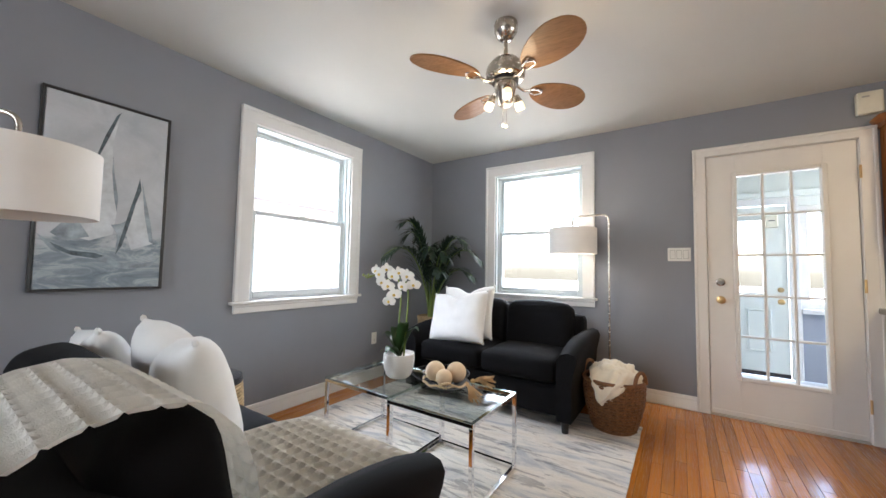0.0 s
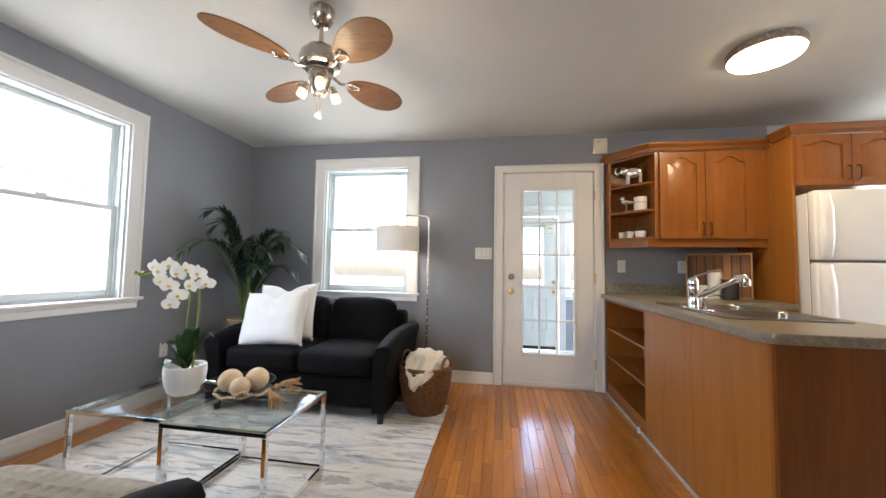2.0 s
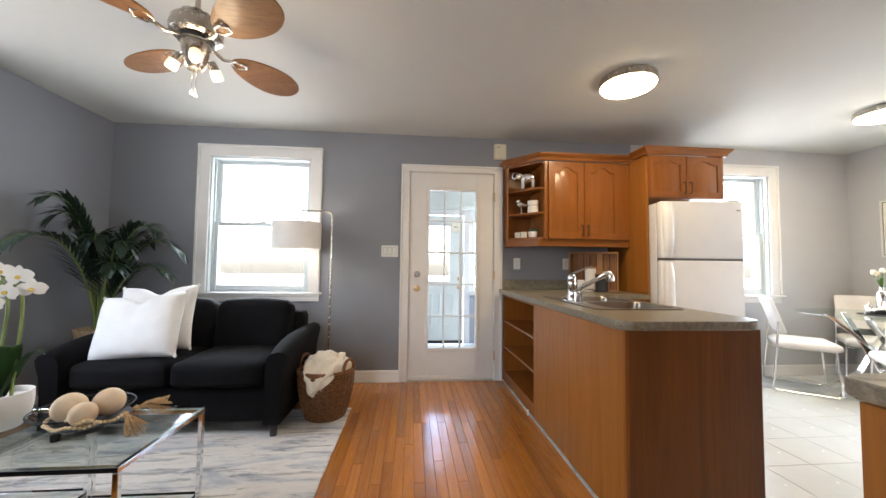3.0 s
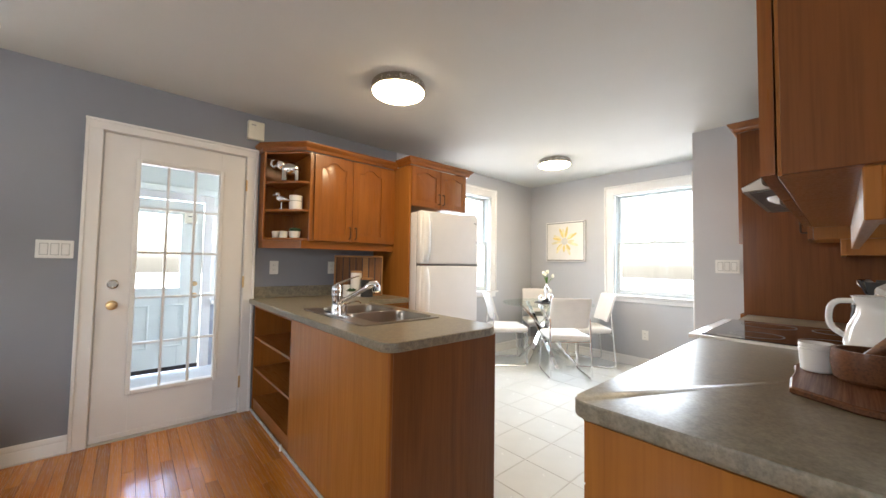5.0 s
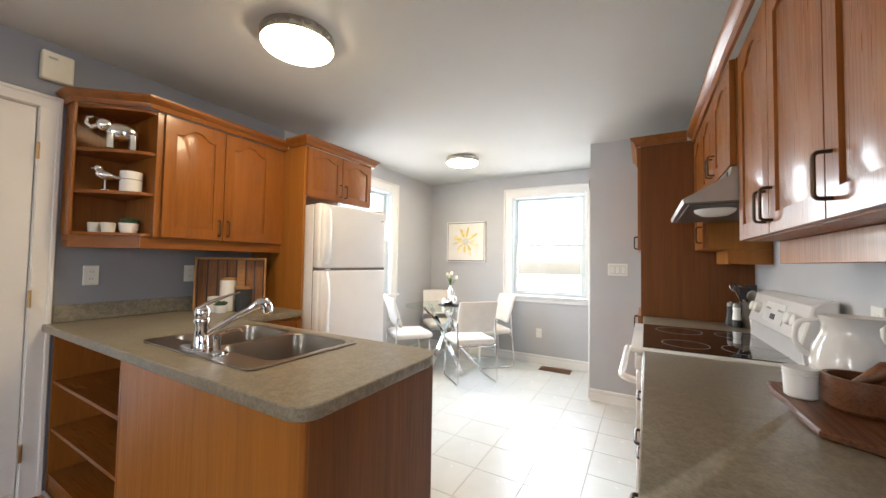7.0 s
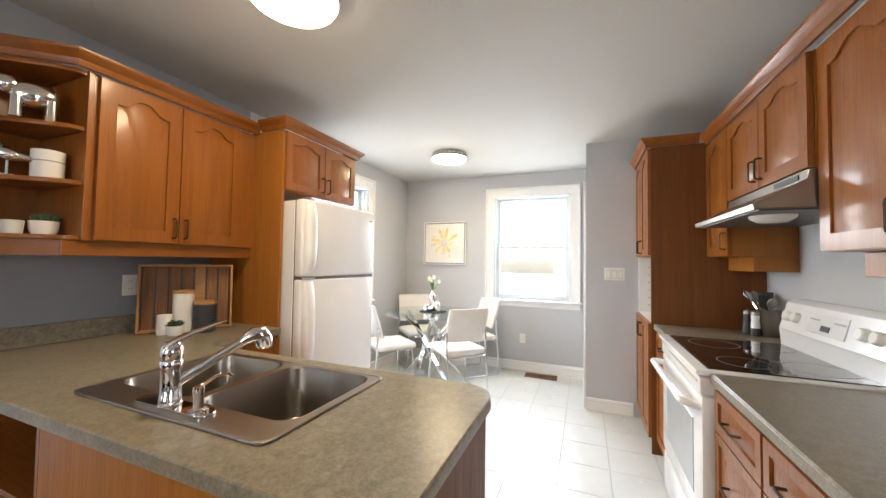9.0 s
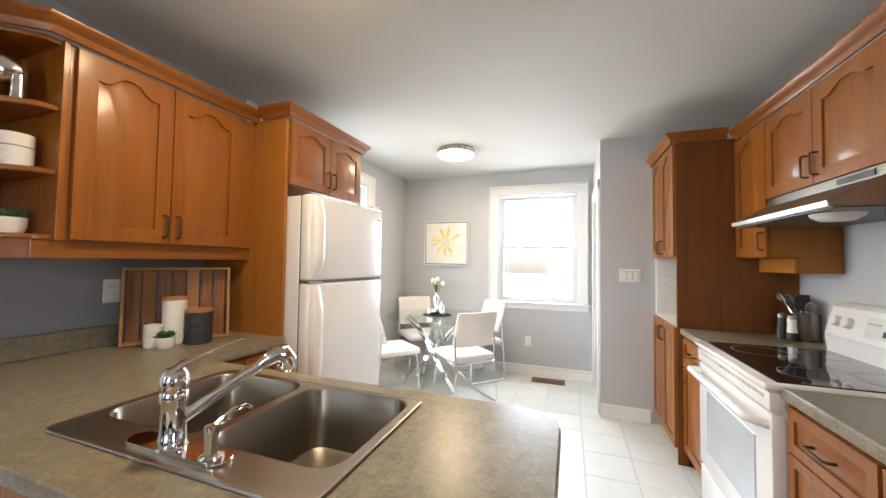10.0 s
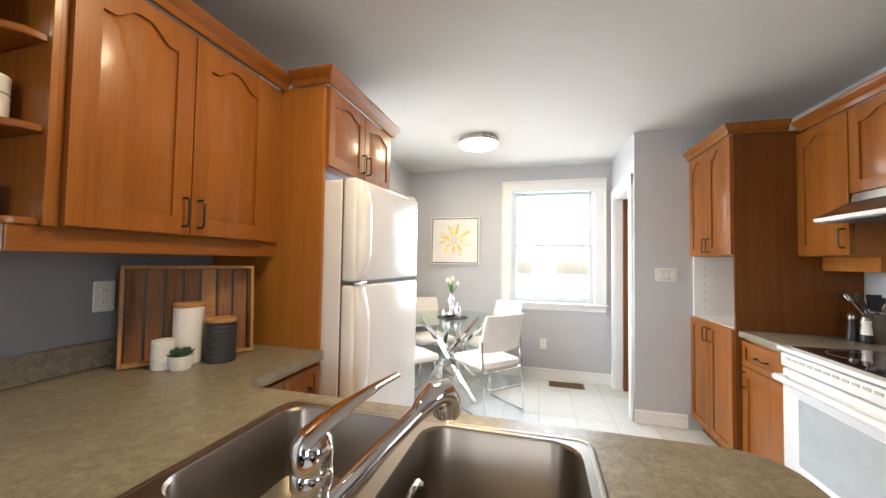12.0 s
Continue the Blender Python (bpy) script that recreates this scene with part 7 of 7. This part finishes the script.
def succulent(x, y, z, r, label):
    s = placed("potted_succulent", label, "plant", (x, y, z))
    part("pot", lathe([(0, 0), (r * 0.75, 0), (r * 0.95, r * 0.5), (r, r * 1.25), (r * 0.9, r * 1.25), (r * 0.88, r * 1.1), (0, r * 1.1)], 24, (x, y, z)), MATTEWHITE, s, "small white pot")
    bm = bmesh.new()
    rr = random.Random(int(x * 1000))
    for k in range(70):
        a, u = rr.uniform(0, 6.283), rr.uniform(0.1, 1.0)
        d = Vector((math.cos(a) * u, math.sin(a) * u, rr.uniform(0.5, 1.1))).normalized()
        b = Vector((x, y, z + r * 1.1)) + Vector((d.x, d.y, 0)) * r * 0.5
        tube([b, b + d * r * 0.5, b + d * r * rr.uniform(0.7, 0.95)], 0.003, 5, bm, radii=[r * 0.07, r * 0.12, r * 0.02])
    tagged(part("leaves", bm, plain("succulent_green", (0.025, 0.07, 0.025), 0.5, vary=0.3), s, smooth=80), kind="stuff")


succulent(1.94, 3.365, CZ, 0.041, "small green succulent in a white pot")

# ---- things on the corner shelf ----
zs = [1.399, 1.629, 1.859]
succulent(1.455, 3.44, zs[0], 0.046, "green succulent in a white pot on the shelf")
for x, y in ((1.37, 3.45), (1.335, 3.52)):
    jar = placed("candle_jar", "small pale candle jar on the shelf", "candle", (x, y, zs[0]))
    part("jar", lathe([(0, 0), (0.028, 0), (0.032, 0.052), (0.028, 0.054), (0, 0.045)], 18, (x, y, zs[0])), plain("pale_jar", (0.6, 0.58, 0.52), 0.5), jar)
cnd = placed("candle", "white candle in a ceramic cup on the shelf", "candle", (1.45, 3.42, zs[1]))
part("cup", lathe([(0, 0), (0.048, 0), (0.05, 0.006), (0.051, 0.118), (0.046, 0.118), (0.045, 0.1), (0, 0.1)], 28, (1.45, 3.42, zs[1])), MATTEWHITE, cnd)
part("label_bar", lathe([(0.0508, 0.07), (0.0514, 0.07), (0.0514, 0.075), (0.0508, 0.075)], 28, (1.45, 3.42, zs[1]), closed=True), plain("grey_print", (0.3, 0.3, 0.3), 0.6), cnd)
bd = placed("bird_figurine", "silver bird figurine on a thin stand", "figurine", (1.35, 3.46, zs[1]))
bm = bmesh.new()
bmesh.ops.create_uvsphere(bm, u_segments=18, v_segments=12, radius=1, matrix=Matrix.LocRotScale((1.35, 3.46, zs[1] + 0.085), Euler((0, 0.25, -0.6)), (0.045, 0.026, 0.026)))
bmesh.ops.create_uvsphere(bm, u_segments=14, v_segments=10, radius=0.02, matrix=Matrix.Translation((1.325, 3.475, zs[1] + 0.118)))
tube([(1.375, 3.44, zs[1] + 0.08), (1.41, 3.415, zs[1] + 0.07), (1.43, 3.40, zs[1] + 0.068)], 0.01, 8, bm, radii=[0.018, 0.01, 0.004])
tube([(1.31, 3.485, zs[1] + 0.118), (1.295, 3.495, zs[1] + 0.115)], 0.005, 6, bm, radii=[0.006, 0.001])
part("body", bm, SILVER, bd, smooth=80)
part("stand", cyl(0.004, 0.004, 0, 0.075, 8, (1.35, 3.46), None, Matrix.Translation((0, 0, zs[1]))), SILVER, bd)
part("foot", cyl(0.02, 0.02, 0, 0.005, 16, (1.35, 3.46), None, Matrix.Translation((0, 0, zs[1]))), SILVER, bd)
bm = bmesh.new()
ex, ey, ez = 1.39, 3.42, zs[2]
em = Matrix.Translation((ex, ey, ez)) @ Matrix.Rotation(radians(-25), 4, "Z") @ Matrix.Scale(1.22, 4)
bmesh.ops.create_uvsphere(bm, u_segments=20, v_segments=14, radius=1, matrix=em @ Matrix.LocRotScale((0.01, 0, 0.085), None, (0.06, 0.032, 0.045)))
bmesh.ops.create_uvsphere(bm, u_segments=16, v_segments=12, radius=1, matrix=em @ Matrix.LocRotScale((-0.05, 0, 0.105), None, (0.032, 0.026, 0.032)))
for lx in (-0.028, 0.05):
    for ly in (-0.016, 0.016):
        cyl(0.016, 0.014, 0, 0.07, 12, (lx, ly), bm, em)
tube([em @ Vector(p) for p in ((-0.07, 0, 0.1), (-0.095, 0, 0.085), (-0.11, 0, 0.1), (-0.108, 0, 0.125), (-0.09, 0, 0.135))], 0.01, 10, bm, radii=[0.014, 0.012, 0.01, 0.008, 0.006])
solid("elephant_figurine", bm, SILVER, "mirror-silver elephant figurine on the top shelf", "figurine", smooth=80)

# ---- things on the south counter ----
KZ2 = CT1 + 0.0005
OLIVE = wood("olive_board_wood", (0.06, 0.02, 0.008), (0.185, 0.07, 0.025), 0, 0.4, 0.2, 0.9, gain=0.35)
bo = [(1.60, 0.30), (2.09, 0.30), (2.075, 0.55), (1.98, 0.562), (1.88, 0.548), (1.8, 0.558), (1.69, 0.552), (1.62, 0.44)]
solid("cutting_board", prism(bo, KZ2, KZ2 + 0.018, bevel=0.004), OLIVE, "dark live-edge wooden board on the counter", "cutting board")
BDZ = KZ2 + 0.0185
px, py = 2.045, 0.38
pit = placed("pitcher", "large white glazed ceramic pitcher with handle", "pitcher", (px, py, BDZ))
bm = lathe([(0, 0), (0.05, 0), (0.063, 0.012), (0.081, 0.055), (0.083, 0.085), (0.073, 0.13), (0.057, 0.165), (0.054, 0.188), (0.062, 0.21), (0.066, 0.216), (0.06, 0.216), (0.05, 0.188), (0.052, 0.165), (0.068, 0.125), (0.075, 0.085), (0, 0.02)], 40, (px, py, BDZ))
for v in bm.verts:
    z = v.co.z - BDZ
    if z > 0.18:
        d = v.co - Vector((px, py, v.co.z))
        k = max(0, -d.y / 0.07) ** 3 * (z - 0.18) / 0.036
        v.co.y -= 0.02 * k
part("body", bm, CERAMIC, pit, smooth=80)
part("handle", tube(rounded_path([(px + 0.01, py + 0.054, BDZ + 0.2), (px + 0.015, py + 0.105, BDZ + 0.197), (px + 0.015, py + 0.112, BDZ + 0.12), (px + 0.01, py + 0.07, BDZ + 0.09)], 0.035, 6), 0.01, 12, flat=0.8), CERAMIC, pit, smooth=80)
cup = placed("cup", "small white handle-less ceramic cup on the board", "cup", (1.935, 0.512, BDZ))
part("body", lathe([(0, 0), (0.03, 0), (0.035, 0.005), (0.038, 0.08), (0.034, 0.08), (0.031, 0.01), (0, 0.01)], 28, (1.935, 0.512, BDZ)), CERAMIC, cup)
for z in (0.062, 0.07):
    part("ridge", lathe([(0.0372, z), (0.039, z + 0.002), (0.0374, z + 0.004)], 28, (1.935, 0.512, BDZ)), CERAMIC, cup)
mor = placed("mortar", "olive wood mortar bowl on the board", "mortar", (1.885, 0.412, BDZ))
part("bowl", lathe([(0, 0), (0.06, 0), (0.07, 0.01), (0.075, 0.05), (0.072, 0.083), (0.062, 0.083), (0.06, 0.05), (0.04, 0.025), (0, 0.02)], 36, (1.885, 0.412, BDZ)), OLIVE, mor)
pes = tube([(1.9, 0.437, BDZ + 0.035), (1.89, 0.407, BDZ + 0.075), (1.877, 0.372, BDZ + 0.112), (1.873, 0.362, BDZ + 0.12)], 0.015, 14, radii=[0.018, 0.014, 0.02, 0.012])
solid("pestle", pes, OLIVE, "olive wood pestle resting in the mortar", "pestle", smooth=80)
dc = placed("soap_dish", "small pale blue glazed dish on the board", "dish", (1.955, 0.312, BDZ))
part("dish", lathe([(0, 0), (0.034, 0), (0.042, 0.025), (0.044, 0.06), (0.04, 0.06), (0.036, 0.01), (0, 0.008)], 24, (1.955, 0.312, BDZ)), plain("pale_blue_glaze", (0.45, 0.55, 0.6), 0.2), dc)

for gx, gy, gm, lab in ((3.45, 0.41, BLACK, "black wooden pepper grinder by the stove"), (3.39, 0.39, CERAMIC, "white and black salt grinder by the stove")):
    g = placed("grinder", lab, "grinder", (gx, gy, KZ2), "salt and pepper grinders")
    part("base", lathe([(0, 0), (0.027, 0), (0.028, 0.03), (0.024, 0.045), (0, 0.045)], 20, (gx, gy, KZ2)), BLACK, g)
    part("body", lathe([(0.024, 0.045), (0.022, 0.07), (0.019, 0.095), (0.022, 0.115), (0.02, 0.12), (0, 0.12)], 20, (gx, gy, KZ2)), gm, g)
    part("cap", lathe([(0, 0.12), (0.02, 0.121), (0.019, 0.14), (0.008, 0.148), (0, 0.152)], 20, (gx, gy, KZ2)), STEEL, g)
ck2 = placed("utensil_crock", "steel utensil crock with spatulas and spoons", "utensil holder", (3.41, 0.318, KZ2))
part("crock", lathe([(0, 0), (0.054, 0), (0.056, 0.004), (0.056, 0.15), (0.058, 0.155), (0.053, 0.155), (0.053, 0.01), (0, 0.01)], 28, (3.41, 0.318, KZ2)), STEEL, ck2)
for i, (dx, dy, l, kind, mm) in enumerate(((0.05, 0.03, 0.26, "spoon", STEEL), (-0.03, 0.02, 0.24, "spatula", BLACK), (0.01, 0.05, 0.25, "spatula", BLACK), (-0.05, 0.0, 0.23, "spoon", STEEL), (0.03, -0.01, 0.25, "spatula", BLACK), (0.09, 0.05, 0.27, "spoon", CHROME))):
    u = placed("kitchen_" + kind, ("black nylon turner" if kind == "spatula" else "steel serving spoon") + " standing in the crock", kind, (3.41, 0.318, KZ2))
    p0 = Vector((3.41 - dx * 0.3, 0.325 - dy * 0.3, KZ2 + 0.012))
    p1 = Vector((3.41 + dx, 0.325 + dy, KZ2 + l - 0.06))
    part("handle", tube([p0, p1], 0.004, 6), mm, u)
    d = (p1 - p0).normalized()
    q = d.to_track_quat("Z", "Y").to_matrix().to_4x4()
    if kind == "spatula":
        part("blade", turned(box(-0.03, 0.03, -0.002, 0.002, -0.01, 0.07, 0.0015), Matrix.Translation(p1) @ q), mm, u)
    else:
        bm = bmesh.new()
        bmesh.ops.create_uvsphere(bm, u_segments=14, v_segments=10, radius=1, matrix=Matrix.Translation(p1) @ q @ Matrix.LocRotScale((0, 0, 0.03), None, (0.026, 0.008, 0.035)))
        part("bowl", bm, mm, u, smooth=80)

# ---- floor pieces ----
base = placed("floor_boards", "worn orange oak strip floor", "floor", (0, 0, -0.012), kind="structure")
rs = random.Random(7)
BW = 0.0572
shared = {}


def strip_mesh(length):
    """One oak strip with eased edges; alike strips share it."""
    key = round(length, 2)
    if key not in shared:
        bm = box(-BW / 2 + 0.0004, BW / 2 - 0.0004, -key / 2 + 0.0005, key / 2 - 0.0005, -0.012, 0, 0.0012)
        me = bpy.data.meshes.new("floor_board")
        bm.to_mesh(me)
        bm.free()
        me.materials.append(STRIP)
        shared[key] = me
    return shared[key]


rest = bmesh.new()
count = 0
nx = int((TILE_X - XW) / BW) + 1
for i in range(nx):
    x = TILE_X - BW / 2 - i * BW
    if x - BW / 2 < XW - 0.05:
        break
    y = YN - 0.005
    first = rs.choice((0.3, 0.5, 0.7, 0.9, 1.1))
    while y > YS + 0.05:
        ln = first or rs.choice((0.5, 0.7, 0.9, 1.1, 1.3))
        first = 0
        ln = min(ln, y - YS)
        if x > -0.75 and y > 0.4 and count < 300:
            ob = new("floor_board", strip_mesh(ln))
            ob.location = (x, y - round(ln, 2) / 2, 0.012 + rs.uniform(-0.0004, 0.0003))
            ob.parent = base
            count += 1
        else:
            box(x - BW / 2 + 0.0004, x + BW / 2 - 0.0004, y - ln + 0.0005, y - 0.0005, -0.012, 0, 0, rest)
        y -= ln
part("boards_rest", rest, STRIP, base, smooth=0)["kind"] = "stuff"

tiles = placed("floor_tiles", "pale grey square ceramic floor tiles with grout", "floor", (0, 0, -0.012), kind="structure")
part("grout", box(TILE_X + 0.004, XE, 0.1, YN, -0.0118, -0.0015), GROUT, tiles, smooth=0)
TS = 0.302
tm = {}
nx0, ny0 = 2.945, 1.19
for i in range(-6, 8):
    for j in range(-4, 9):
        x0, x1 = max(nx0 + i * TS + 0.002, TILE_X + 0.004), min(nx0 + (i + 1) * TS - 0.002, XE)
        y0, y1 = max(ny0 + j * TS + 0.002, 0.1), min(ny0 + (j + 1) * TS - 0.002, YN)
        if x1 - x0 < 0.02 or y1 - y0 < 0.02:
            continue
        w, d = round(x1 - x0, 3), round(y1 - y0, 3)
        if (w, d) not in tm:
            bm = box(-w / 2, w / 2, -d / 2, d / 2, -0.01, 0, 0.0018)
            me = bpy.data.meshes.new("floor_tile")
            bm.to_mesh(me)
            bm.free()
            me.materials.append(TILE)
            tm[(w, d)] = me
        ob = new("floor_tile", tm[(w, d)])
        ob.location = ((x0 + x1) / 2, (y0 + y1) / 2, 0.012 + rs.uniform(-0.0003, 0.0003))
        ob.parent = tiles
solid("threshold_strip", box(TILE_X - 0.014, TILE_X + 0.018, KIT_Y - 0.1, 1.69, -0.001, 0.005, 0.003), BRASS, "worn metal threshold strip between boards and tiles", "threshold", kind="structure")
